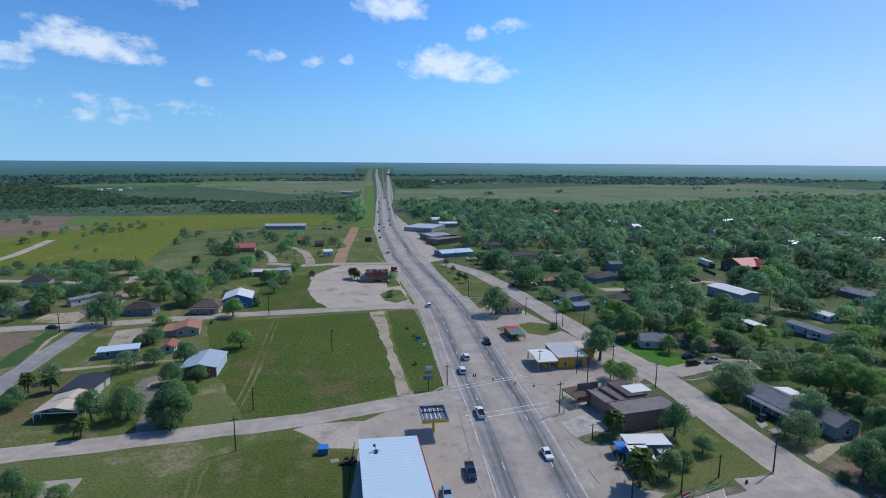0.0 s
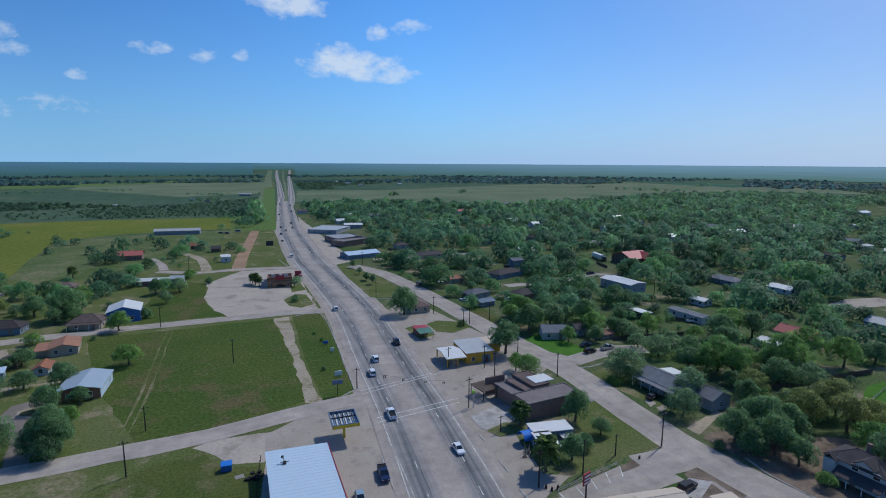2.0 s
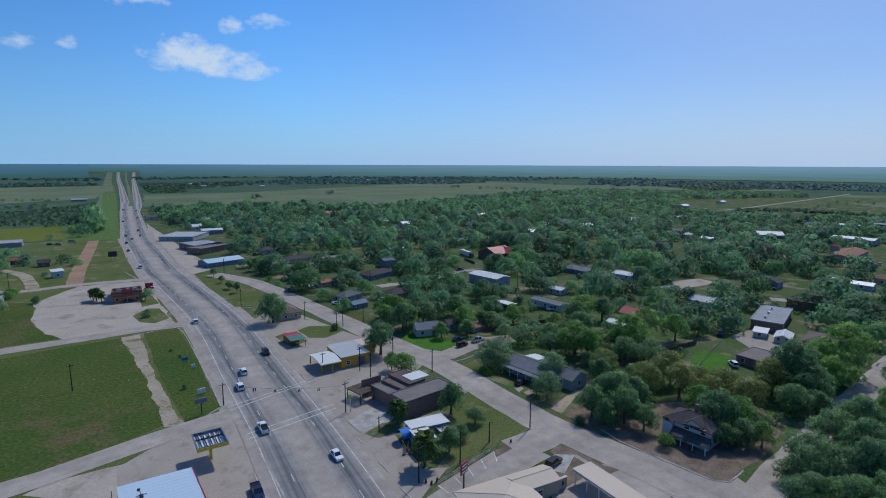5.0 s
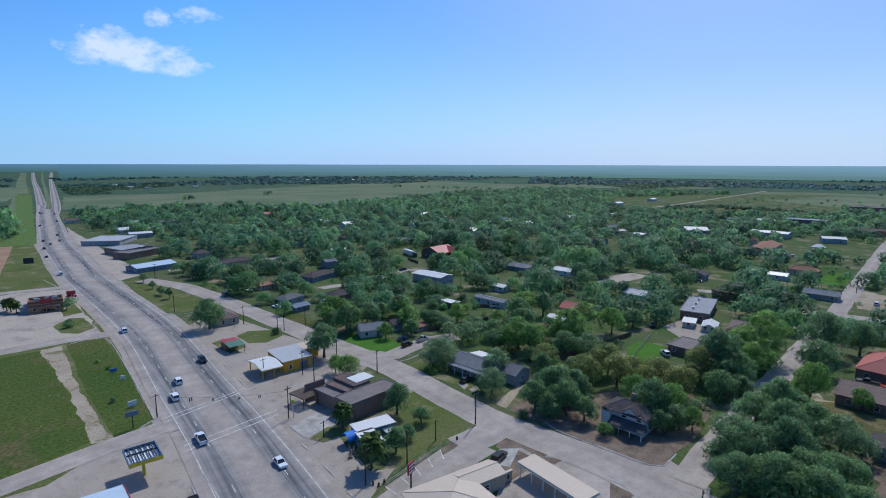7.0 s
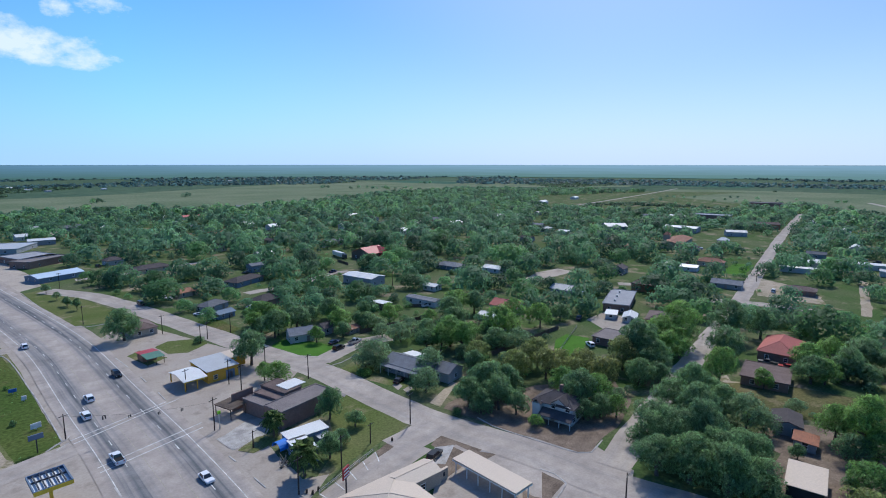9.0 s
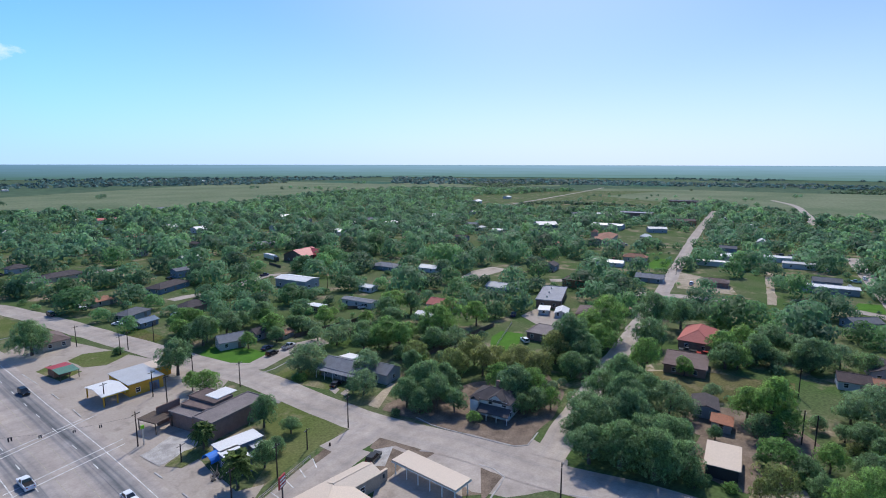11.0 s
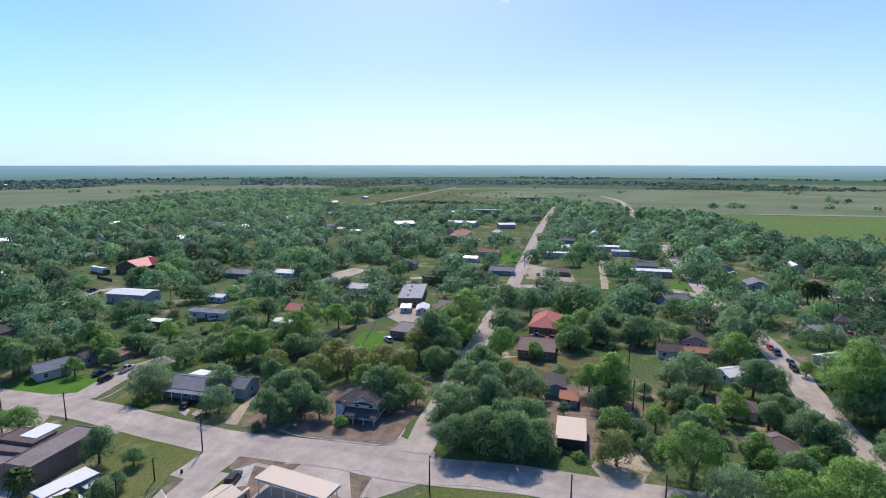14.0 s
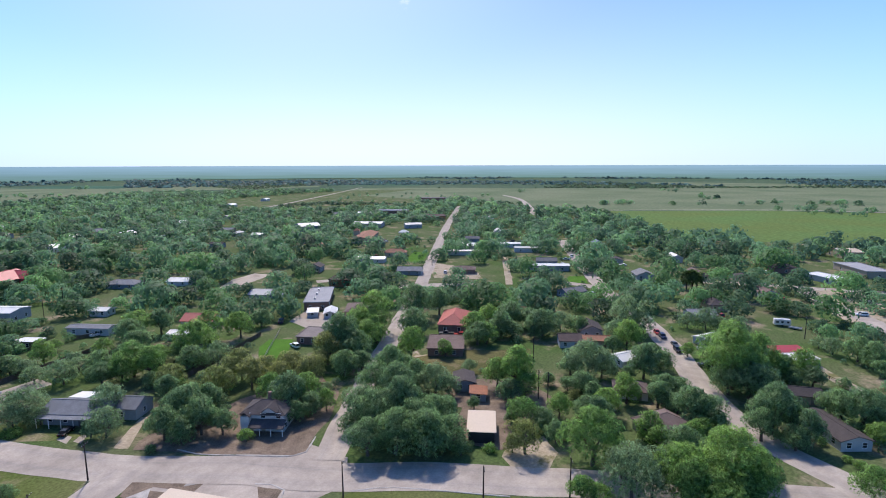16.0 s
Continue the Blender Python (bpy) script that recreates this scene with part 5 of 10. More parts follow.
def wing(parent, base, x, y, rot, w, d, h, wall, roof, name="wing", up=0.3, ov=0.15, style="flat", label=""):
    """A further block of the same building: its own wall and roof, placed in world metres."""
    m = base.inverted() @ pose(x, y, 0, 0, 0, rot)
    q = part(name, one_box(-w / 2, w / 2, -d / 2, d / 2, -.1, h), wall, parent)
    q.matrix_basis = m
    rb = roof_mesh(style, w, d, h, up, ov)
    bmesh.ops.recalc_face_normals(rb, faces=rb.faces)
    r = part("roof", rb, roof, parent, label)
    r.matrix_basis = m
    FOOT.append((x, y, 0.5 * math.hypot(w, d) * 0.9 + 1))
    return q


GRID = 16.0     # the town's streets run at this angle

# the store and its sign canopy
sx, sy, sr, sw, sdp = -9.3, 100.4, 11, 12.3, 23.0
c, s = math.cos(radians(sr)), math.sin(radians(sr))
sl = sdp + 10
store = building("store", sx + 5 * s, sy - 5 * c, sr + 90, sl, sw, 4.3, "shed", 0.45, WHITEWALL, BLUEWHITE, "white store with a ribbed pale metal roof", "shop", 0.45, 1.1, 2, True)
part("fascia", one_box(-sl / 2 - .5, sl / 2 + .5, -sw / 2 - .65, -sw / 2 - .5, 3.6, 4.6), REDMETAL, store, "red sheet fascia along the eave")
bm = bmesh.new()
box(bm, -.5, .4, -.3, .3, 0, .35), box(bm, -.15, -.05, -.9, .9, .35, .45), tube(bm, (0, 0, .3), (.3, .2, 1.3), .06, .05), tube(bm, (.3, .2, 1.3), (.5, .5, 1.3), .3, .25)
q = part("roof_unit", bm, DARKMETAL, store, "small dark fan unit on the roof")
q.location = (sl / 2 - 5.5, sw * .25, 4.85)
for i in range(7):
    q = part("bollard", one_box(-.12, .12, -.12, .12, -.1, 1.0), REDMETAL, store, "short red post")
    q.location = (sl / 2 - 2 - i * 3.2, -sw / 2 - 1.4, 0)

kx, ky, kr, kw, kd = -1.5, 123.3, 9, 6.4, 7.6
canopy = thing("sign_canopy", kx, ky, kr, "open dark canopy frame with yellow front on a yellow post", "canopy")
bm = bmesh.new()
for x0, x1, y0, y1 in ((-kw / 2, kw / 2, -kd / 2, -kd / 2 + .25), (-kw / 2, kw / 2, kd / 2 - .25, kd / 2), (-kw / 2, -kw / 2 + .25, -kd / 2 + .25, kd / 2 - .25), (kw / 2 - .25, kw / 2, -kd / 2 + .25, kd / 2 - .25)):
    box(bm, x0, x1, y0, y1, 4.6, 5.3)
part("rim", bm, SIGNBLUE, canopy, "dark blue-grey steel rim")
part("front_fascia", one_box(-kw / 2 - .02, kw / 2 + .02, -kd / 2 - .08, -kd / 2 - .01, 4.4, 5.2), YELLOWMETAL, canopy, "yellow sheet front")
for i in range(1, 6):
    q = part("rafter", one_box(-.11, .11, -kd / 2 + .25, kd / 2 - .25, 4.95, 5.2), DARKMETAL, canopy)
    q.location = (-kw / 2 + kw * i / 6, 0, 0)
part("rafter", one_box(-kw / 2 + .25, kw / 2 - .25, kd * .12, kd * .12 + .3, 4.7, 4.94), DARKMETAL, canopy)
part("soffit", one_box(-kw / 2 + .25, kw / 2 - .25, -kd / 2 + .25, kd / 2 - .25, 4.6, 4.66), TRIM, canopy, "white soffit sheet")
part("post", one_box(-.28, .28, -.28, .28, -.1, 4.6), YELLOWMETAL, canopy, "yellow steel post")

# yellow shop with white roofs
yx, yy, yr, yw, yd = 42.2, 172.0, 9, 9.6, 12.6
yshop = building("shop", yx, yy, yr, yw, yd, 3.7, "shed", 0.35, YELLOWWALL, GREYMETAL, "orange-yellow shop with pale sheet roof and drive-under canopy", "shop", 0.35, 0, 2, True, big_door=[(0, 0.5 * yw - 2.6, 2.6, 2.6, PALEBLUE)])
ybase = pose(yx, yy, 0, 0, 0, yr)
wing(yshop, ybase, 48.6, 178.2, 10, 7.4, 7.4, 3.3, YELLOWWALL, TANROOF, up=0.0)
hx0, hy0, hr0, hw0, hd0 = 34.2, 168.6, 9, 6.0, 11.4
cn = thing("shop_canopy", hx0, hy0, hr0, "white gabled drive-under canopy with yellow edge", "canopy")
for sg, nm in ((-1, "front_slope"), (1, "back_slope")):
    bm = bmesh.new()
    slab(bm, [(-hw0 / 2 - 1, sg * hd0 / 2, 3.2), (hw0 / 2, sg * hd0 / 2, 3.2), (hw0 / 2, 0, 4.0), (-hw0 / 2 - 1, 0, 4.0)], .14)
    bmesh.ops.recalc_face_normals(bm, faces=bm.faces)
    part(nm, bm, WHITEMETAL, cn)
part("beam", one_box(-hw0 / 2 - .9, hw0 / 2 - .05, -hd0 / 2 + .02, -hd0 / 2 + .2, 2.8, 3.05), YELLOWMETAL, cn)
for px, py in ((-hw0 / 2 - .5, -hd0 / 2 + .3), (-hw0 / 2 - .5, hd0 / 2 - .3), (0, -hd0 / 2 + .3)):
    q = part("post", one_box(-.15, .15, -.15, .15, -.1, 2.95), YELLOWWALL, cn)
    q.location = (px, py, 0)
FOOT.append((hx0, hy0, 6))

# brown flat-roofed building of several wings
bx, by, br, bw, bd = 52.5, 129.4, -74, 7.0, 16.9
bbase = pose(bx, by, 0, 0, 0, br)
brown = building("brown_building", bx, by, br, bw, bd, 4.5, "flat", 0.2, BRICK, TARROOF, "brown brick shop with flat dark roofs and blue doors", "shop", 0.12, 0, -1, False, big_door=[(0, 1.0, 2.2, 2.9, PALEBLUE), (0, -1.8, 2.2, 2.9, PALEBLUE)])
wing(brown, bbase, 44.6, 136.3, -71, 8.6, 5.0, 3.8, BRICK, TARROOF, up=0.15)
wing(brown, bbase, 49.6, 137.8, -68, 8.6, 8.3, 4.4, BRICK, BROWNSHINGLE, up=0.12, label="brown sheet roof")
wing(brown, bbase, 51.1, 138.7, -72, 9.9, 5.7, 5.0, BRICK, BROWNSHINGLE, up=0.12, label="brown sheet roof")
m = bbase.inverted() @ pose(*(53.7, 138.1), 0, 0, 0, br)
q = part("roof_sheet", one_box(-2.4, 2.4, -3.2, 3.2, 5.14, 5.3), WHITEMETAL, brown, "white sheet over part of the roof")
q.matrix_basis = m
m = bbase.inverted() @ pose(*(41.8, 142.4), 0, 0, 0, br)
q = part("parapet", one_box(-.2, .2, -3.4, 3.0, -.1, 5.0), BRICK, brown, "raised brick end wall")
q.matrix_basis = m
gx0, gy0, gr0, gw0, gd0 = 37.8, 140.4, 22, 5.0, 6.3
perg = thing("pergola", gx0, gy0, gr0, "dark slatted wooden pergola over the shop entrance", "pergola")
for i in range(15):
    q = part("slat", one_box(-gw0 / 2, gw0 / 2, -.17, .17, 2.95, 3.08), WOOD, perg)
    q.location = (0, -gd0 / 2 + gd0 * i / 14, 0)
for px in (-gw0 / 2 + .2, gw0 / 2 - .2):
    q = part("beam", one_box(-.08, .08, -gd0 / 2, gd0 / 2, 2.72, 2.95), WOOD, perg)
    q.location = (px, 0, 0)
    for py in (-gd0 / 2 + .2, gd0 / 2 - .2):
        q = part("post", one_box(-.1, .1, -.1, .1, -.1, 2.72), WOOD, perg)
        q.location = (px, py, 0)
FOOT.append((gx0, gy0, 6))
patch("shop_apron", (33.1, 129.7, 39.1, 133.5, 42.8, 126.1, 41.6, 124.1, 32.5, 121.1, 30.9, 128.9), KERB, 0.065, "pale concrete apron in front of the shop", 0.1, 3, "apron")
patch("grass_island", (33.3, 120.5, 38.8, 123.9, 43.8, 123.5, 43.4, 119.3, 35.8, 117.0), GRASS, 0.07, "dry grass strip between the shops", 0.4, 2, "grass")

# white L-shaped shop with a blue barrel awning
wx, wy, wr, ww, wd = 44.3, 108.5, 2, 4.5, 7.0
wbase = pose(wx, wy, 0, 0, 0, wr)
wshop = building("white_shop", wx, wy, wr, ww * .9, wd, 3.2, "flat", 0.0, PALEBLUE, WHITEMETAL, "small shop with flat white roofs and blue awning", "shop", 0.3, 0, 2, True)
wing(wshop, wbase, *(47.4, 114.3), wr, 9.6, 4.4, 3.2, PALEBLUE, WHITEMETAL, up=0.0, ov=0.3)
m = wbase.inverted() @ pose(*(50.5, 111.5), 0, 0, 0, wr)
q = part("side_awning", one_box(-1.6, 1.6, -1.6, 1.6, 2.3, 2.4), GREYMETAL, wshop)
q.matrix_basis = m
bm = bmesh.new()
for i in range(8):
    a0, a1 = math.pi * i / 8, math.pi * (i + 1) / 8
    vs = [bm.verts.new((x, 1.7 * math.cos(a), 1.6 + 1.5 * math.sin(a))) for a in (a0, a1) for x in (-1.7, 1.7)]
    bm.faces.new((vs[0], vs[1], vs[3], vs[2]))
bmesh.ops.remove_doubles(bm, verts=bm.verts, dist=0.001)
bmesh.ops.solidify(bm, geom=bm.faces, thickness=0.06)
q = part("awning", bm, BLUECANVAS, wshop, "blue barrel-vaulted awning")
q.matrix_basis = wbase.inverted() @ pose(*(41.4, 113.3), 0, 0, 0, wr + 10)

# little shelter with one red and one green slope
rx_, ry_, rr_, rw_, rd_ = 28.2, 197.1, 11, 5.7, 10.5
shelter = thing("shelter", rx_, ry_, rr_, "small open shelter with red and green metal roof slopes", "shelter")
for nm, sg, mt in (("front_roof", -1, GREENMETAL), ("back_roof", 1, REDMETAL)):
    bm = bmesh.new()
    pts = [(-rw_ / 2, sg * rd_ / 2, 2.6), (rw_ / 2, sg * rd_ / 2, 2.6), (rw_ / 2, 0, 3.05), (-rw_ / 2, 0, 3.05)]
    slab(bm, pts, .1)
    bmesh.ops.recalc_face_normals(bm, faces=bm.faces)
    ribs(part(nm, bm, mt, shelter), mt, *(pts if sg < 0 else (pts[1], pts[0], pts[3], pts[2])), .8)
part("wall", one_box(-rw_ / 2 + .6, rw_ / 2 - .6, .2, rd_ / 2 - .4, -.1, 2.5), REDBRICK, shelter)
for x in (-rw_ / 2 + .3, 0, rw_ / 2 - .3):
    q = part("post", one_box(-.08, .08, -.08, .08, 0, 2.5), WOOD, shelter)
    q.location = (x, -rd_ / 2 + .3, 0)
FOOT.append((rx_, ry_, 6))

# the drive-in with tan canopies
cx, cy, cr, cw, cd = 70.6, 74.5, 6, 5.2, 17.3
drive = thing("drive_in_canopy", cx, cy, cr, "long tan metal canopy on slim posts", "canopy")
part("canopy_roof", one_box(-cw / 2, cw / 2, -cd / 2, cd / 2, 3.1, 3.45), TANROOF, drive)
part("fascia", one_box(-cw / 2 - .06, cw / 2 + .06, -cd / 2 - .06, cd / 2 + .06, 2.95, 3.1), TRIM, drive)
for i in range(6):
    for px in (-cw / 2 + .5, cw / 2 - .5):
        q = part("post", one_box(-.09, .09, -.09, .09, 0, 2.95), TRIM, drive)
        q.location = (px, -cd / 2 + .6 + (cd - 1.2) * i / 5, 0)
FOOT.append((cx, cy, 11))
ex, ey, er, ew, ed = 57.6, 83.5, 3, 9.6, 5.7
building("drive_in_wing", ex, ey, er, ew, ed, 3.2, "gable", 0.9, TANWALL, TANROOF, "tan-roofed gabled wing of the drive-in", "restaurant", 0.2, 0, 1, False)
fx0, fy0, fr0, fw0 = 62.9, 81.9, 6, 4.5
pw_ = thing("patio_wall", fx0, fy0, fr0, "tan stucco patio wall with small dark plates for openings", "wall")
part("wall", one_box(-fw0 / 2, fw0 / 2, -.2, .2, -.1, 2.5), TANWALL, pw_)
part("coping", one_box(-fw0 / 2 - .1, fw0 / 2 + .1, -.3, .3, 2.5, 2.62), TANROOF, pw_)
# dark plates set on the solid wall paint the shade of its openings
for i in range(3):
    q = part("recess", one_box(-.25, .25, -.26, -.2, 1.0, 1.9), DARKMETAL, pw_)
    q.location.x = -fw0 / 4 + i * fw0 / 4
building("drive_in", *(48.5, 78.7), er, 13, 13, 3.4, "hip", 1.5, TANWALL, TANROOF, "drive-in restaurant with tan hipped metal roof", "restaurant", 0.8, 0, 2, True)
patch("drive_in_yard", (55.7, 75.8, 61.0, 81.0, 70.9, 83.4, 73.9, 68.6, 69.3, 64.2), CONCRETE, 0.06, "concrete court under the canopies", 0.1, 3, "yard")

# two-storey white house
house2 = building("two_storey_house", *(106.0, 86.2), GRID - 90, 12.0, 8.6, 5.6, "hip", 2.2, WHITEWALL, DARKSHINGLE, "two-storey white wooden house with dark shingled roofs", "house", 0.6, 0, 3, True)
for px in (-4.2, 0.2, 4.6):
    put_opening(house2, "window", 0, px, 4.35, 12.5, 9.0, (1.3, 1.4))
for sd in (1, 3):
    put_opening(house2, "window", sd, 1.5, 4.1, 12.5, 9.0, (1.3, 1.4))
extra_roof(house2, "porch_roof", [(-3.2, -7.6, 2.75), (6.9, -7.6, 2.75), (6.9, -4.5, 4.1), (-3.2, -4.5, 4.1)], DARKSHINGLE, .15, "", [(-2.9, -7.1, 2.6), (0, -7.1, 2.6), (3.2, -7.1, 2.6), (6.5, -7.1, 2.6)])
bm = bmesh.new()
slab(bm, [(-2.4, -5.2, 6.3), (0, -5.2, 8.0), (0, 0, 8.0), (-2.4, 0, 6.3)], .15), slab(bm, [(0, -5.2, 8.0), (2.4, -5.2, 6.3), (2.4, 0, 6.3), (0, 0, 8.0)], .15)
bmesh.ops.recalc_face_normals(bm, faces=bm.faces)
q = part("dormer_roof", bm, DARKSHINGLE, house2)
q.location.x = 2.0
bm = bmesh.new()
vs = [bm.verts.new(p) for p in ((-2.1, -4.8, 6.1), (2.1, -4.8, 6.1), (0, -4.8, 7.7), (-2.1, -4.5, 6.1), (2.1, -4.5, 6.1), (0, -4.5, 7.7))]
for f in ((0, 1, 2), (5, 4, 3), (0, 3, 4, 1), (1, 4, 5, 2), (2, 5, 3, 0)):
    bm.faces.new([vs[k] for k in f])
q = part("dormer_wall", bm, WHITEWALL, house2)
q.location.x = 2.0
part("bay", one_box(-6.0, -3.4, -5.7, -4.5, -.1, 5.2), WHITEWALL, house2, "white projecting bay")
bm = bmesh.new()
slab(bm, [(-6.3, -6.1, 5.2), (-4.7, -6.1, 6.6), (-4.7, -4, 6.6), (-6.3, -4, 5.2)], .12), slab(bm, [(-4.7, -6.1, 6.6), (-3.1, -6.1, 5.2), (-3.1, -4, 5.2), (-4.7, -4, 6.6)], .12)
bmesh.ops.recalc_face_normals(bm, faces=bm.faces)
part("bay_roof", bm, DARKSHINGLE, house2)
part("chimney", one_box(-.5, .5, 1.2, 2.0, 6.2, 9.6), BRICK, house2)
house2.scale = (.88, .88, .86)

# long grey house with porch and a green-roofed rear
gx, gy = 92.5, 134.3
grey = building("long_house", gx, gy, GRID - 90, 16.5, 8.5, 3.3, "gable", 1.7, GREYWALL, GREYSHINGLE, "long grey house with a front porch and grey gable roof", "house", 0.6, 0, 3, True, porch=2.2)
part("rear_lean_to", one_box(-7.8, 3, 4.25, 9.5, -.1, 2.9), GREYWALL, grey)
extra_roof(grey, "lean_to_roof", [(-8.0, 4.4, 3.6), (-2.6, 4.4, 3.6), (-2.6, 9.8, 2.95), (-8.0, 9.8, 2.95)], WHITEMETAL, .1)
extra_roof(grey, "lean_to_roof", [(-2.5, 4.4, 3.6), (3.2, 4.4, 3.6), (3.2, 9.8, 2.95), (-2.5, 9.8, 2.95)], GREENMETAL, .1, "green sheet roof")
building("garage", *(98.5, 125.3), GRID - 90, 8, 7.5, 3.2, "gable", 1.7, GREYWALL, GREYSHINGLE, "grey gabled garage beside the long house", "garage", 0.4, 0, 1, True)

# houses: place, turn, size, roof and colours
HOUSES = []
HOUSES += [
    ("house", 77.4, 187.4, -8, 9.0, 6.5, 3.0, "gable", 1.8, WHITEWALL, GREYSHINGLE, "small white house with grey gable roof on a bright lawn", 0),
    ("house", 31.0, 234.6, 98, 13, 8.5, 3.0, "hip", 1.7, TANWALL, BROWNSHINGLE, "low brown-roofed house beside the highway", 0),
    ("house", -97.6, 200.6, 108, 10.5, 8.4, 2.7, "gable", 1.2, TANWALL, TILE, "tan house with a low orange-brown gable roof", 0),
    ("shed", -94.6, 180.4, 102, 6.4, 4.0, 2.2, "gable", 1.0, WHITEWALL, RUST, "small shed with a rusty red roof among trees", 0),
    ("shed", -107.9, 187.4, 108, 6.5, 4.6, 2.2, "gable", 0.9, WOOD, BROWNSHINGLE, "low brown-roofed shed beside a bare yard", 0),
    ("shed", -109.3, 174.9, 20.5, 12.0, 4.2, 2.5, "shed", 0.35, PALEBLUE, BLUEWHITE, "long low blue-grey shed with a pale metal roof", 0),
    ("barn", -75.0, 162.9, 98.4, 13.2, 10.4, 3.1, "gable", 1.15, REDBRICK, PALESHEET, "barn with pale blue ribbed metal roof and dark red end", 0),
    ("barn", -92.7, 240.2, 105, 13, 12, 4.6, "gable", 2.0, BLUEWALL, WHITEMETAL, "blue metal barn with white roof", 0),
    ("house", -102.2, 229.4, 3, 11.5, 8, 3.2, "hip", 2.2, TANWALL, BROWNSHINGLE, "brown-roofed ranch house among trees", 2.0),
    ("house", -129.9, 225.9, 5, 12.5, 7.5, 3.0, "hip", 2.0, PALEBLUE, DARKSHINGLE, "low house with dark roof behind trees", 0),
    ("mobile_home", -165.3, 243.0, 60, 14, 4.2, 3.0, "gable", 0.6, WHITEWALL, GREYSHINGLE, "white mobile home in the trees", 0),
    ("house", -182.2, 227.0, 55, 14, 7, 3.0, "gable", 1.6, GREYWALL, GREYSHINGLE, "grey long house at the side street", 0),
]
HOUSES += [
    ("house", -212.7, 277.7, 20, 12, 8, 3.0, "hip", 2.2, WHITEWALL, DARKSHINGLE, "dark-roofed white house among trees", 0),
    ("house", -140.6, 295.9, 5, 9, 7, 3.0, "hip", 1.8, TANWALL, BROWNSHINGLE, "brown-roofed farmhouse standing among trees", 0),
    ("house", -101.6, 145.1, 96, 12.4, 8.0, 2.8, "gable", 0.75, WHITEWALL, DARKMETAL, "white-walled house with a low dark metal roof", 0),

    ("shed", -150.6, 238.4, 30, 8, 7, 2.8, "gable", 1.6, GREYWALL, DARKSHINGLE, "weathered grey outbuilding among trees", 0),
    ("shed", -103.9, 305.1, 3, 17.5, 6, 2.8, "gable", 1.0, BRICK, WHITEMETAL, "long shed with white metal roof", 0),
    ("shed", -91.4, 308.7, 3, 6.5, 5, 3.0, "gable", 1.0, GREYWALL, GREYMETAL, "grey metal shed among trees", 0),
    ("shed", -150.9, 521.3, 6, 38, 10, 3.6, "gable", 1.6, GREYWALL, GREYMETAL, "very long grey farm shed", 0),
    ("house", -143.9, 389.5, 10, 15, 10, 3.4, "gable", 2.4, BRICK, FADEDRED, "brown brick farmhouse with red roof", 0),
    ("shed", -79.0, 370.9, 20, 5.5, 5, 3.6, "shed", 0.8, WHITEWALL, WHITEMETAL, "small white box shed", 0),
    ("shed", -94.5, 413.6, 10, 6.5, 5, 2.8, "gable", 1.6, WOOD, DARKSHINGLE, "dark wooden shed among trees", 0),
]
HOUSES += [
    ("shed", -112.6, 430.4, 10, 7, 5, 2.8, "gable", 1.6, WOOD, RUST, "rusty-roofed shed standing among trees", 0),
    ("barn", -192.0, 1103.7, 5, 22, 9, 3, "gable", 1.6, GREYWALL, GREYMETAL, "far grey farm building", 0),
    ("house", -260.5, 987.3, 5, 12, 8, 2.8, "hip", 1.6, GREYWALL, PALEBLUE, "far farmhouse with blue-grey roof", 0),
    ("house", -224.6, 945.7, 5, 11, 8, 2.8, "hip", 1.6, GREYWALL, DARKSHINGLE, "far dark farmhouse among trees", 0),
    ("shed", -329.3, 853.3, 5, 9, 6, 2.6, "gable", 1.4, GREYWALL, GREYMETAL, "far farm shed among trees", 0),
    ("shed", -728.0, 1152.8, 10, 12, 8, 3.6, "gable", 2, WHITEWALL, WHITEMETAL, "far small farm building at the horizon", 0),
    ("shed", -723.4, 1177.2, 40, 16, 9, 3.6, "gable", 2, WHITEWALL, GREYMETAL, "far small farm building at the horizon", 0),
    ("shed", -676.7, 1137.9, 70, 10, 8, 3.6, "gable", 2, WHITEWALL, WHITEMETAL, "far small farm building at the horizon", 0),
    ("shed", -697.8, 1206.1, 10, 14, 9, 3.6, "gable", 2, WHITEWALL, GREYMETAL, "far small farm building at the horizon", 0),
    ("shed", 608.1, 2069.1, 16, 24, 12, 3.6, "gable", 2, WHITEWALL, GREYMETAL, "far small farm building at the horizon", 0),
    ("shed", 713.4, 2229.6, 16, 20, 12, 3.6, "gable", 2, WHITEWALL, WHITEMETAL, "far small farm building at the horizon", 0),
]
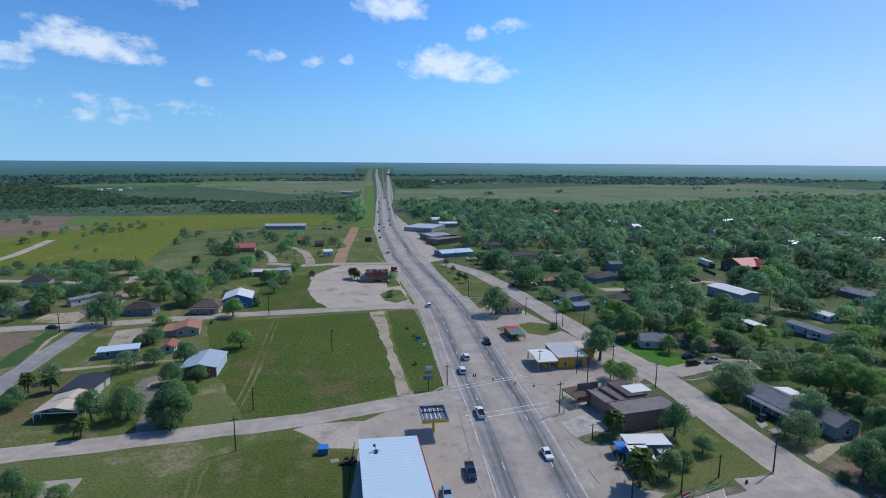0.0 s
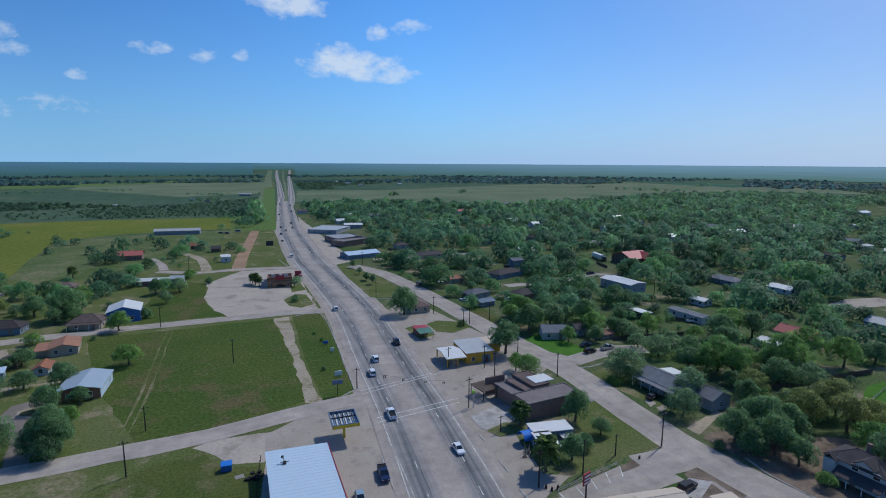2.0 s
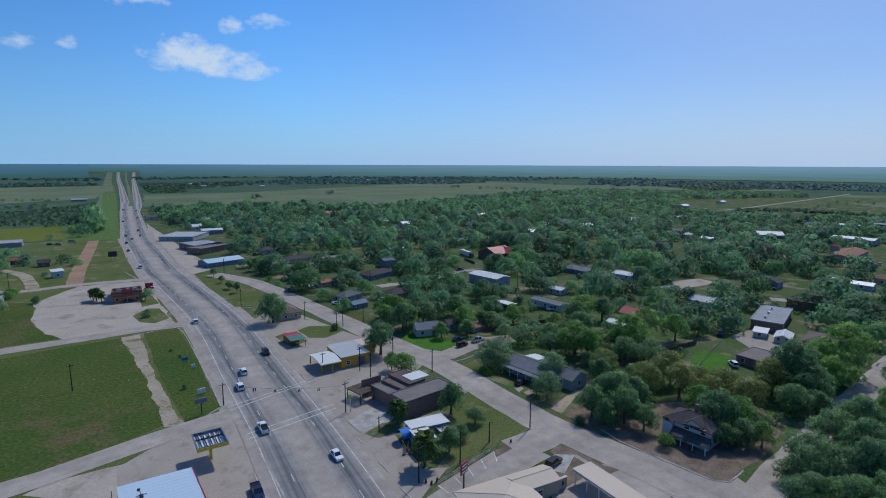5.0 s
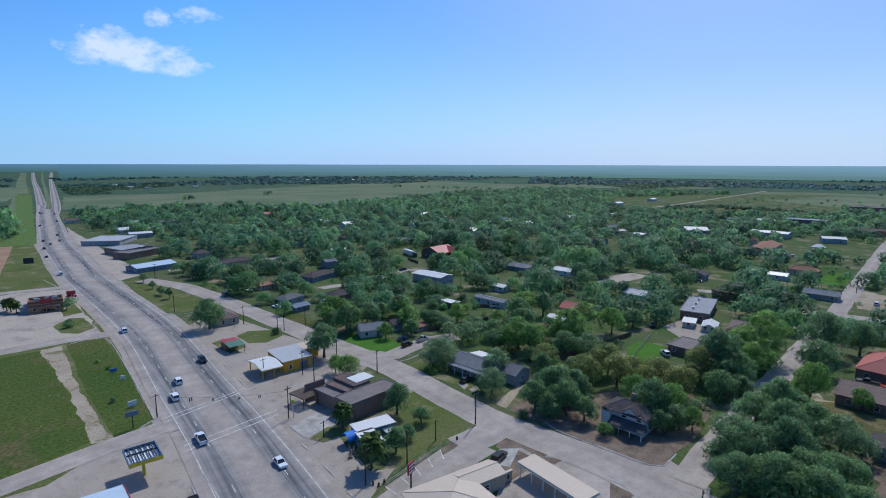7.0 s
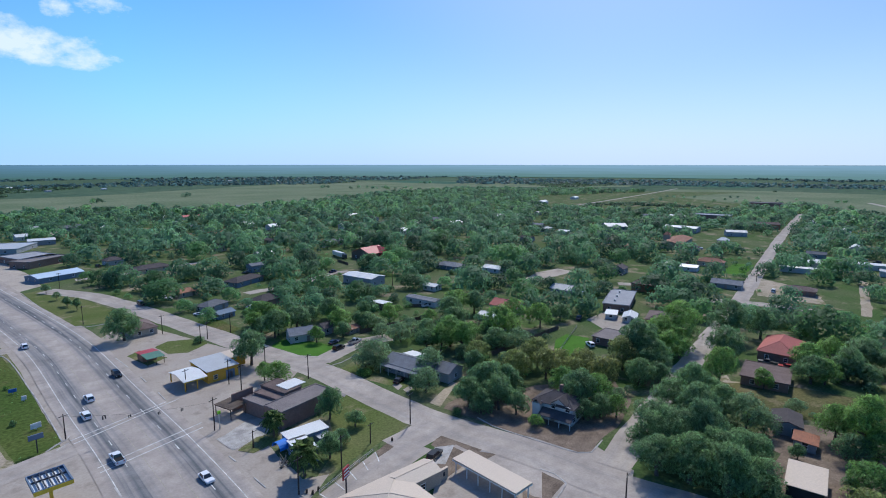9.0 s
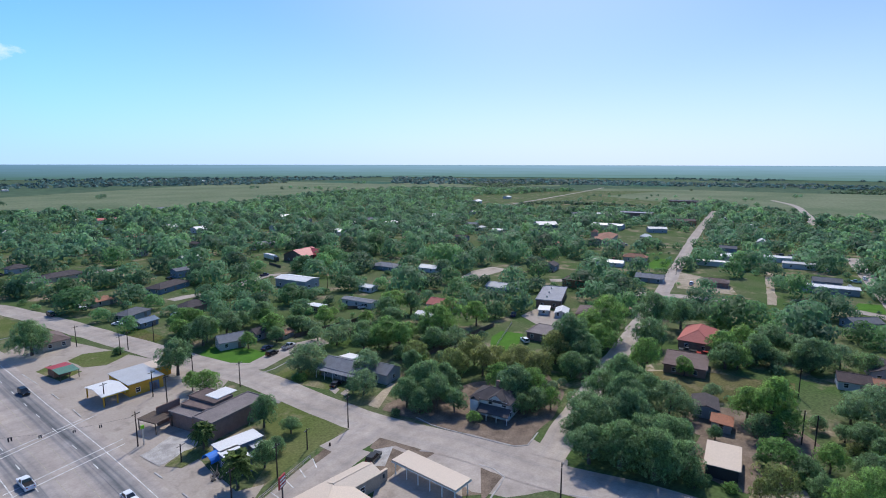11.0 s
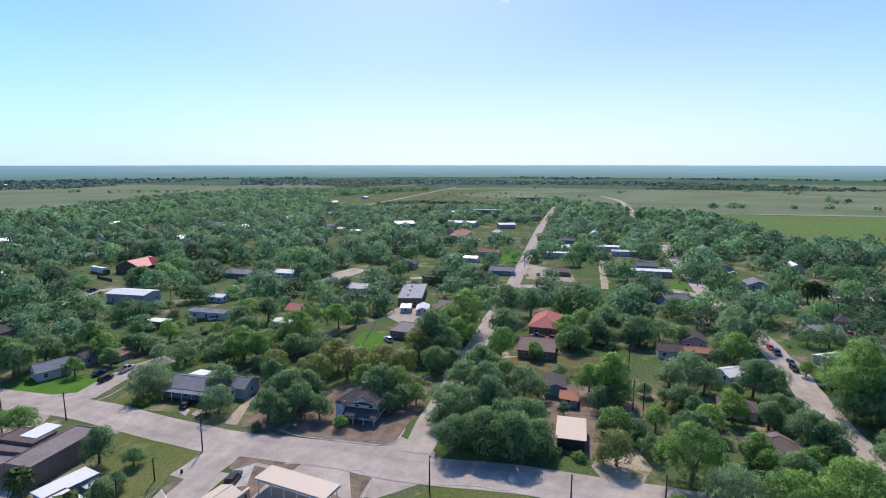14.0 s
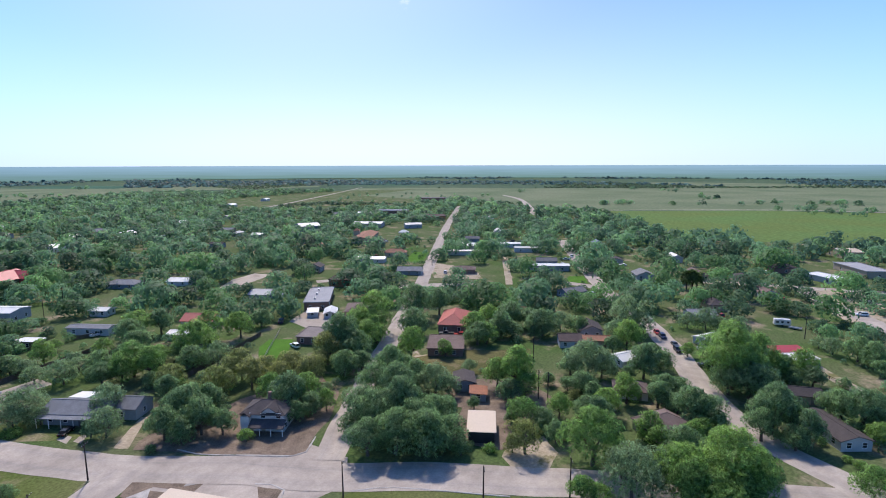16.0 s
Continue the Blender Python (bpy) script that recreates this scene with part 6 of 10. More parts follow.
HOUSES += [
    ("shed", 760.7, 1984.9, 16, 22, 12, 3.6, "gable", 2, WHITEWALL, WHITEMETAL, "far small farm building at the horizon", 0),
    ("shed", 8.7, 1671.9, 16, 22, 12, 3.6, "gable", 2, WHITEWALL, GREYMETAL, "far small farm building at the horizon", 0),
    ("shed", -28.6, 1807.4, 10, 20, 12, 3.6, "gable", 2, WHITEWALL, WHITEMETAL, "far small farm building at the horizon", 0),
    ("shed", 44.1, 1555.9, 16, 18, 10, 3.6, "gable", 2, WHITEWALL, GREYSHINGLE, "far small farm building at the horizon", 0),
    ("shed", 112.6, 1787.9, 16, 18, 10, 3.6, "gable", 2, WHITEWALL, WHITEMETAL, "far small farm building at the horizon", 0),
    ("shed", 161.6, 1618.1, 16, 18, 10, 3.6, "gable", 2, WHITEWALL, GREYMETAL, "far small farm building at the horizon", 0),
    ("shed", -54.8, 711.2, 16, 12, 8, 3.6, "gable", 2, WHITEWALL, BROWNSHINGLE, "far small farm building at the horizon", 0),
    ("shed", -44.8, 746.4, 16, 10, 7, 3.6, "gable", 2, WHITEWALL, WHITEMETAL, "far small farm building at the horizon", 0),
    ("shed", -5.9, 586.7, 16, 9, 7, 3.6, "gable", 2, WHITEWALL, WHITEMETAL, "far small farm building at the horizon", 0),
    ("shed", 17.2, 588.4, 16, 8, 7, 3.6, "gable", 2, WHITEWALL, TANROOF, "far small farm building at the horizon", 0),
    ("shed", 59.1, 621.0, 16, 9, 7, 3.6, "gable", 2, WHITEWALL, WHITEMETAL, "far small farm building at the horizon", 0),
]
HOUSES += [
    ("shop", -15.3, 521.9, -22, 28.5, 34.6, 3.6, "flat", 0.3, GREYWALL, GREYMETAL, "low grey shop row with pale flat roof", 0),
    ("shop", 7.3, 546.0, 5, 18, 10, 4.0, "gable", 1.2, GREYWALL, WHITEMETAL, "pale grey metal building", 0),
    ("shop", -1.7, 454.0, -65, 28.5, 22.3, 4.2, "flat", 0.4, BRICK, GREYFLAT, "brown shop with a grey flat roof", 0),
    ("shop", 3.9, 436.7, 42, 29.1, 14.9, 4.2, "flat", 0.4, BRICK, TARROOF, "brown brick motel wing with dark roof", 0),
    ("shop", 9.5, 377.3, 25, 24.1, 14.4, 3.0, "gable", 1.4, PALEBLUE, BLUEWHITE, "long pale blue building with pale metal roof", 0),
    ("house", 42.1, 409.6, 16, 14, 10, 3.2, "hip", 2, GREYWALL, DARKSHINGLE, "dark-roofed house in the trees", 0),
    ("house", 57.8, 368.3, 16, 24, 12, 3.2, "hip", 2.2, TANWALL, DARKSHINGLE, "low dark-roofed house among trees", 0),
    ("shed", 0.3, 655.6, 16, 20, 12, 3.4, "gable", 1.6, GREYWALL, GREYMETAL, "far grey shed among trees", 0),
    ("house", 34.5, 644.7, 16, 22, 14, 3.4, "gable", 2, PALEBLUE, GREYSHINGLE, "far blue-grey roof among trees", 0),
    ("house", 129.4, 695.6, 16, 14, 10, 3.4, "gable", 2, WHITEWALL, WHITEMETAL, "far white roof among trees", 0),
    ("house", 150.3, 689.8, 16, 16, 10, 3.4, "gable", 2, WHITEWALL, REDMETAL, "far red roof among trees", 0),
]
HOUSES += [
    ("house", 164.9, 683.6, 16, 14, 10, 3.6, "gable", 2, WHITEWALL, REDMETAL, "far bright red roof among trees", 0),
    ("house", 249.4, 803.1, 16, 22, 14, 3.6, "gable", 2, GREYWALL, GREYSHINGLE, "far grey roof at the pasture edge", 0),
    ("shed", 181.7, 568.1, 16, 16, 10, 3.6, "gable", 2, WHITEWALL, WHITEMETAL, "white shed among the trees", 0),
    ("shed", 195.5, 530.7, 16, 16, 12, 3.8, "gable", 2, WHITEWALL, WHITEMETAL, "white-roofed shed among trees", 0),
    ("house", 137.4, 513.9, 16, 20, 12, 3.4, "hip", 2, TANWALL, TILE, "reddish tiled roof among trees", 0),
    ("house", 91.9, 297.9, 30, 24, 11, 3.4, "hip", 2.2, PALEBLUE, DARKSHINGLE, "blue house with dark shingled roof", 0),
    ("house", 108.2, 328.2, 10, 9, 8, 5.0, "gable", 1.4, PALEBLUE, GREYSHINGLE, "tall pale blue outbuilding", 0),
    ("house", 63.0, 252.9, 30, 14, 9, 3.2, "hip", 2.0, GREYWALL, GREYSHINGLE, "grey-roofed house with blue tarpaulin", 0),
    ("shed", 63.2, 236.8, 20, 9, 7, 2.8, "gable", 1.2, PALEBLUE, PALEBLUE, "low blue-roofed shed among trees", 0),
    ("house", 86.1, 247.5, 16, 14, 10, 3.2, "hip", 2.4, BRICK, DARKSHINGLE, "brown house with dark hip roof", 0),
    ("house", 59.2, 288.4, 16, 12, 9, 3.0, "hip", 1.6, TANWALL, TILE, "orange-roofed house among trees", 0),
]
HOUSES += [
    ("house", 88.8, 189.2, 16, 6.5, 6, 3.4, "gable", 1.8, GREYWALL, DARKSHINGLE, "small grey gabled house", 0),
    ("shed", 96.7, 183.5, 16, 6.5, 5, 2.4, "gable", 1.0, TANWALL, TILE, "low shed with a rust-coloured roof", 0),
    ("barn", 145.1, 258.2, -72, 21, 11, 4.4, "gable", 0.9, GREYWALL, WHITEMETAL, "long grey metal warehouse with a pale roof", 0),
    ("barn", 189.3, 327.6, 16, 18, 18, 4.4, "gable", 3.6, WOOD, REDMETAL, "barn with a bright red metal roof", 0),
    ("barn", 196.5, 325.5, 106, 16, 12, 4.4, "gable", 3.2, REDMETAL, REDMETAL, "red barn wing among trees", 0),
    ("shed", 125.6, 207.7, 106, 9, 7, 2.8, "shed", 0.8, WOOD, WHITEMETAL, "shed with a white sheet roof", 0),
    ("mobile_home", 144.7, 200.7, 106, 17, 5, 3.0, "gable", 0.5, WHITEWALL, GREYSHINGLE, "white mobile home among trees", 0),
    ("shed", 165.5, 221.7, 106, 9, 7, 3.2, "gable", 1.0, WHITEWALL, WHITEMETAL, "white-roofed shed behind the trees", 0),
    ("house", 209.3, 261.3, 106, 20, 11, 3.2, "hip", 2.0, PALEBLUE, GREYSHINGLE, "grey-blue roofed house among trees", 0),
    ("house", 224.8, 237.1, 106, 14, 10, 3.2, "gable", 1.6, WHITEWALL, WHITEMETAL, "white-roofed house among trees", 0),
    ("house", 167.3, 167.2, 106, 13, 9, 3.4, "gable", 2.0, WHITEWALL, FADEDRED, "house with a faded red metal roof", 0),
]
HOUSES += [
    ("shed", 152.4, 163.0, 106, 9, 7, 2.8, "gable", 1.0, GREYWALL, WHITEMETAL, "white-roofed garage standing among trees", 0),
    ("house", 214.3, 174.4, 106, 12, 9, 3.4, "gable", 2.2, PALEBLUE, GREYMETAL, "house with a pale green-grey metal roof", 0),
    ("school_wing", 217.6, 143.0, 27, 30, 11.0, 3.6, "flat", 0.3, BRICK, GREYFLAT, "flat grey-roofed building with roof units", 0),
    ("shed", 196.6, 133.0, 30, 9, 5.2, 2.6, "flat", 0.1, WHITEWALL, WHITEMETAL, "low white metal store room among trees", 0),
    ("shed", 198.6, 125.2, 28, 10.5, 6.2, 2.6, "gable", 1.3, WHITEWALL, WHITEMETAL, "white gabled shed among trees", 0),
    ("house", 207.0, 115.6, 24, 17, 13, 3.0, "hip", 2.0, BRICK, BROWNSHINGLE, "brown building with a dark hip roof", 0),
    ("house", 167.9, 113.7, 12, 14, 10, 3.4, "flat", 0.2, BRICK, TARROOF, "low brown flat-roofed building", 0),
    ("house", 254.1, 151.9, 12, 12, 14, 4.5, "flat", 0.3, REDBRICK, BROWNSHINGLE, "dark red brick building", 0),
    ("house", 203.0, 68.7, 12, 20, 11, 3.4, "hip", 2.8, BRICK, FADEDRED, "house with a faded red hip roof", 0),
    ("house", 174.3, 62.3, 17, 17, 14.5, 3.4, "flat", 0.2, BRICK, BROWNSHINGLE, "long brown flat-roofed house", 0),
    # a solid dark block under this roof paints the carport's shaded inside
    ("shed", 120.3, 33.7, 15.5, 10.6, 6.2, 3.0, "flat", 0.0, DARKMETAL, TANROOF, "open dark carport with a flat tan roof", 0),
]
HOUSES += [
    ("shed", 139.4, 40.1, 15, 6.2, 5.2, 2.6, "shed", 0.4, GREYWALL, RUST, "shed with a rusty sheet roof", 0),
    ("house", 145.6, 46.3, 21, 9.4, 7.0, 3.4, "gable", 1.1, GREYWALL, DARKSHINGLE, "small dark-roofed house under trees", 0),
    ("house", 155.8, -0.6, GRID - 100, 10.5, 8, 3.2, "hip", 2.2, WHITEWALL, BROWNSHINGLE, "white house with brown hip roof", 0),
    ("house", 135.8, -8.6, GRID - 60, 11, 9, 2.9, "hip", 1.9, TANWALL, BROWNSHINGLE, "house with a brown pyramid roof", 0),
    ("shed", 181.6, 1.4, GRID - 60, 10, 8, 3.0, "gable", 1.4, WHITEWALL, WHITEMETAL, "white metal-roofed building among trees", 0),
    ("house", 193.7, 21.2, GRID - 90, 9, 8, 3.4, "gable", 2.0, WHITEWALL, BROWNSHINGLE, "white house with reddish-brown gable roof", 0),
    ("house", 198.2, 12.5, GRID - 90, 14, 7, 2.8, "gable", 1.2, TANWALL, TILE, "low house with a red-brown roof", 0),
    ("house", 210.0, 15.5, GRID, 12, 10, 3.6, "gable", 2.2, GREYWALL, DARKSHINGLE, "dark-roofed house under trees", 0),
    ("house", 147.5, -47.8, 21, 14.4, 7.4, 2.7, "gable", 1.1, WHITEWALL, DARKSHINGLE, "long white house with a dark shingled roof", 0),
    ("house", 168.1, -45.5, GRID - 100, 11, 7, 3.2, "gable", 1.6, TANWALL, DARKSHINGLE, "dark-roofed house behind trees", 0),
    ("open_shed", 206.0, -50.2, -65, 11.6, 4.6, 2.7, "shed", 0.5, PALEBLUE, REDMETAL, "open shed with a red and white sheet roof", 0),
]
HOUSES += [
    ("shed", 213.0, -28.1, GRID - 60, 12, 9, 3.0, "gable", 1.2, WHITEWALL, WHITEMETAL, "white metal-roofed shed among trees", 0),
    ("house", 248.1, -27.5, GRID - 90, 13, 9, 3.2, "gable", 1.6, WHITEWALL, GREYSHINGLE, "pale house with grey roof", 0),
    ("house", 268.6, -35.3, GRID, 13, 9, 3.4, "hip", 2.0, TANWALL, DARKSHINGLE, "dark-roofed house among trees", 0),
    ("house", 301.1, -62.1, GRID, 12, 10, 3.4, "gable", 2.0, WHITEWALL, BROWNSHINGLE, "brown-roofed cottage standing among trees", 0),
    ("house", 327.5, -4.8, GRID, 13, 12, 3.4, "gable", 2.6, WHITEWALL, GREYSHINGLE, "house with pale grey gable roof", 0),
    ("house", 338.3, -34.3, GRID, 18, 10, 3.6, "gable", 2.0, TANWALL, BROWNSHINGLE, "brown-roofed house behind palms", 0),
    ("house", 337.1, -57.6, GRID, 12, 10, 3.6, "hip", 2.0, TANWALL, DARKSHINGLE, "dark-roofed house standing among trees", 0),
    ("shed", 353.4, -102.4, GRID - 70, 12, 22, 3.6, "flat", 0.2, WHITEWALL, WHITEMETAL, "white flat-roofed building among trees", 0),
    ("house", 374.4, -85.1, GRID - 90, 18, 12, 3.4, "hip", 2.0, BRICK, DARKSHINGLE, "dark-roofed house standing among trees", 0),
    ("shop", 385.0, -129.0, GRID - 90, 14, 30, 4.0, "flat", 0.3, TANWALL, GREYFLAT, "grey flat-roofed building at the field edge", 0),
    ("shop", 452.8, -140.4, GRID - 90, 14, 18, 4.5, "gable", 1.5, TANWALL, TANROOF, "tan metal building among trees", 0),
    ("house", 393.8, -25.1, GRID, 16, 10, 3.4, "gable", 1.8, WHITEWALL, WHITEMETAL, "white-roofed building among trees", 0),
]
HOUSES += [
    ("house", 373.0, 13.0, GRID, 14, 10, 3.4, "gable", 1.8, GREYWALL, DARKSHINGLE, "house half hidden among trees", 0),
    ("house", 444.5, 29.3, GRID, 14, 9, 3.4, "gable", 1.8, PALEBLUE, PALEBLUE, "blue-roofed house standing among trees", 0),
    ("mobile_home", 334.0, 51.6, GRID - 90, 26, 8, 3.4, "gable", 0.6, GREYWALL, WHITEMETAL, "long mobile home with white metal roof", 0),
    ("house", 351.1, 55.1, GRID - 90, 15, 10, 3.8, "gable", 2.0, PALEBLUE, GREYSHINGLE, "blue-grey house standing among trees", 0),
    ("house", 270.3, 29.1, GRID - 60, 14, 10, 3.4, "gable", 1.8, PALEBLUE, GREYSHINGLE, "pale blue house at the corner", 0),
    ("house", 309.1, 98.8, GRID - 90, 16, 11, 3.2, "hip", 1.8, BRICK, BROWNSHINGLE, "low brown house on a bare yard", 0),
    ("mobile_home", 370.9, 118.7, GRID - 90, 30, 7, 3.2, "gable", 0.5, WHITEWALL, WHITEMETAL, "long white mobile home", 0),
    ("house", 397.8, 122.6, GRID - 90, 14, 10, 3.4, "gable", 1.8, WHITEWALL, WHITEMETAL, "white metal-roofed house among trees", 0),
    ("house", 294.5, 128.6, GRID - 90, 17, 10, 3.2, "gable", 2.0, GREYWALL, GREYSHINGLE, "grey house beside the straight street", 0),
    ("house", 322.7, 169.2, GRID - 90, 22, 10, 3.2, "gable", 1.4, WHITEWALL, WHITEMETAL, "long house with white roof", 0),
    ("house", 349.2, 163.6, GRID - 90, 20, 10, 3.4, "hip", 2.0, TANWALL, TILE, "orange tiled house among trees", 0),
]
HOUSES += [
    ("house", 282.5, 187.2, GRID, 10, 9, 4.0, "gable", 2.2, GREYWALL, DARKSHINGLE, "small gabled dark house", 0),
    ("church", 420.0, 226.0, GRID + 2, 50, 15, 3.8, "gable", 1.8, TANWALL, TILE, "big hall with orange clay-tile roof", 0),
    ("church_tower", 424.0, 237.0, GRID + 2, 5, 5, 7.5, "hip", 2.0, TANWALL, TILE, "square tower with tile roof", 0),
    ("school", 637.0, 302.0, GRID - 90, 40, 20, 6.6, "flat", 0.5, BRICK, GREYFLAT, "two-storey brown school block with grey roof", 0),
    ("school_wing", 622.0, 334.0, GRID - 90, 22, 18, 4.0, "flat", 0.3, WHITEWALL, WHITEMETAL, "white flat-roofed school wing", 0),
    ("school", 886.0, 339.9, GRID - 90, 42, 22, 7.5, "flat", 0.5, BRICK, TARROOF, "long dark two-storey school block", 0),
    ("school_hall", 515.7, 221.5, GRID - 70, 17, 11, 4.0, "gable", 1.4, GREYWALL, GREYMETAL, "grey-roofed hall on the school grass", 0),
    ("school_hall", 599.7, 229.3, GRID - 70, 24, 14, 5.0, "gable", 1.6, REDBRICK, BROWNSHINGLE, "red-brown brick hall among trees", 0),
    ("school_wing", 465.0, 316.5, GRID - 60, 20, 26, 5.0, "gable", 2.0, PALEBLUE, GREYMETAL, "blue-grey metal hall among trees", 0),
    ("school_wing", 509.1, 269.5, GRID - 90, 30, 20, 4.5, "gable", 1.0, GREYWALL, WHITEMETAL, "pale metal-roofed building among trees", 0),
    ("house", 358.0, 231.4, GRID, 20, 12, 3.6, "hip", 2.2, TANWALL, TILE, "reddish-roofed house among trees", 0),
]
HOUSES += [
    ("house", 447.8, 467.6, GRID, 22, 12, 4.0, "gable", 2.2, WHITEWALL, WHITEMETAL, "white roof among far trees", 0),
    ("house", 359.4, 440.5, GRID, 24, 12, 4.0, "gable", 2.0, WHITEWALL, WHITEMETAL, "white roofs among far trees", 0),
    ("house", 667.4, 591.6, GRID, 26, 14, 5.0, "gable", 2.0, WHITEWALL, WHITEMETAL, "far white hall among trees", 0),
    ("house", 815.8, 644.5, GRID, 26, 14, 5.0, "gable", 2.0, WHITEWALL, WHITEMETAL, "far pale hall among trees", 0),
    ("house", 597.7, 160.5, GRID, 18, 12, 4.0, "gable", 2.0, WHITEWALL, GREYMETAL, "pale-roofed house standing among trees", 0),
    ("house", 488.6, 122.8, GRID, 16, 10, 4.0, "gable", 2.0, WHITEWALL, WHITEMETAL, "white-roofed house standing among trees", 0),
    ("house", 416.3, 97.4, GRID - 90, 30, 8, 3.4, "gable", 0.8, WHITEWALL, WHITEMETAL, "long white roof beside parked cars", 0),
    ("house", 399.5, 78.0, GRID - 90, 24, 8, 3.4, "gable", 0.8, WHITEWALL, GREYMETAL, "pale long roof among trees", 0),
    ("house", 666.1, 208.8, GRID, 16, 10, 4.0, "gable", 1.6, PALEBLUE, GREYMETAL, "pale blue roof among trees", 0),
    ("house", 195.2, 397.9, GRID, 22, 12, 3.4, "gable", 1.6, TANWALL, GREYSHINGLE, "long low grey roof", 0),
    ("house", 230.0, 369.0, GRID, 20, 12, 3.4, "hip", 1.8, TANWALL, BROWNSHINGLE, "brown low roof among trees", 0),
    ("house", 280.3, 420.9, GRID, 20, 12, 4, "gable", 2, WHITEWALL, WHITEMETAL, "white roof in the woods", 0),
]
HOUSES += [
    ("house", 256.7, 492.8, GRID, 16, 10, 4, "gable", 2, WHITEWALL, WHITEMETAL, "small white roof in the woods", 0),
    ("house", 128.3, 370.2, GRID, 16, 10, 3.4, "gable", 2, WHITEWALL, GREYMETAL, "pale roof among trees", 0),
    ("house", 365.2, 484.5, GRID, 22, 12, 4, "hip", 2, TANWALL, GREYSHINGLE, "grey roof among trees", 0),
]
# smaller roofs scattered through the wooded town
rh = random.Random(57)
spots = [(h[1], h[2]) for h in HOUSES]
while len(HOUSES) < 180:
    a, q = radians(rh.uniform(10, 76)), rh.uniform(430, 720)
    x, y = q * math.sin(a), q * math.cos(a)
    if min(math.hypot(x - u, y - v) for u, v in spots) < 24:
        continue
    if any(((Vector((x, y, 0)) - p).length < half + 14) for line, half in LINES for p in line):
        continue
    spots.append((x, y))
    rf_ = rh.choice((GREYSHINGLE, DARKSHINGLE, WHITEMETAL, BROWNSHINGLE, GREYMETAL, TANROOF, WHITEMETAL))
    word = {GREYSHINGLE: "grey-shingled", DARKSHINGLE: "dark-shingled", WHITEMETAL: "white-roofed", BROWNSHINGLE: "brown-roofed", GREYMETAL: "metal-roofed", TANROOF: "tan-roofed"}[rf_]
    HOUSES.append((rh.choice(("house", "house", "shed")), x, y, GRID + rh.choice((0, 90, -90)) + rh.uniform(-5, 5), rh.uniform(11, 17), rh.uniform(7, 10), 3.2, rh.choice(("gable", "gable", "hip")), rh.uniform(1.0, 2.0), rh.choice((WHITEWALL, GREYWALL, TANWALL, PALEBLUE)), rf_, word + " small building half hidden among trees", 0))
for nm, hx, hy, turn, w_, d_, h_, st, up_, wl, rf_, lab, po in HOUSES:
    far = math.hypot(hx, hy)
    if far > 900 and nm in ("house", "shed"):
        w_, d_, h_, up_ = w_ * .7, d_ * .7, h_ * .75, up_ * .7
    elif far > 380 and nm in ("house", "shed", "mobile_home") and hx > 0:
        w_, d_ = w_ * .76, d_ * .76
    elif far > 140 and hx > 40 and nm in ("house", "shed") and wl is not DARKMETAL and not lab.startswith(("long white", "small white", "house with a faded")):
        w_, d_, h_, up_ = w_ * .86, d_ * .84, h_ * .84, up_ * .8
    building(nm, hx, hy, turn, w_, d_, h_, st, up_, wl, rf_, lab, nm.replace("_", " "), 0.45, 0.9 if rf_ in (WHITEMETAL, GREYMETAL, REDMETAL) and far < 320 else 0.0,
             -1 if wl is DARKMETAL else (2 if far < 350 else (3 if nm == "school" else 1)), far < 350, 3 if nm in ("school_wing", "school") and far < 500 else (2 if nm == "barn" and w_ > 25 else 0), "town buildings", po)

# broad open-fronted tan roof joined to the dark-roofed house
tan_house = building("carport_house", -98.3, 136.0, 96, 4.6, 10.4, 2.7, "gable", 1.3, TANWALL, TANROOF, "low tan carport building with a broad metal roof", "carport", 0.5, 0.8, 1, True)
for sg in (-1, 1):
    extra_roof(tan_house, "carport_roof", [(-8.6, 0, 4.02), (-2.7, 0, 4.02), (-2.7, sg * 5.75, 2.72), (-8.6, sg * 5.75, 2.72)][::sg], TANROOF, 0.14, posts=((-8.3, sg * 5.4, 2.6), (-5.4, sg * 5.4, 2.6)))
part("gable_board", one_box(-8.5, -8.35, -5.4, 5.4, 2.35, 2.6), TRIM, tan_house)
FOOT.append((-97.6, 129.5, 6))
# pale side wall and white edge of the barn, a low wing of the orange-roofed house
for ob in list(scene.collection.all_objects):
    if ob.parent is None and ob.get("label", "").startswith("barn with pale blue"):
        part("side_wall", one_box(-6.55, 6.55, -5.26, -5.21, 0, 3.0), BLUEWHITE, ob, "pale blue sheet side wall")
    if ob.parent is None and ob.get("label", "").startswith("tan house with a low orange"):
        wing(ob, pose(-97.6, 200.6, 0, 0, 0, 108), -103.4, 199.2, 108, 9.0, 4.2, 2.3, TANWALL, TILE, up=0.0, ov=0.5)

for ob in list(scene.collection.all_objects):
    if ob.parent is None and ob.name.startswith("open_shed"):
        extra_roof(ob, "front_roof", [(-5.9, -8.8, 2.4), (5.9, -8.8, 2.4), (5.9, -2.6, 2.72), (-5.9, -2.6, 2.72)], WHITEMETAL, 0.12, "pale grey sheet roof", [(px, -8.6, 2.3) for px in (-5.6, -1.9, 1.9, 5.6)])

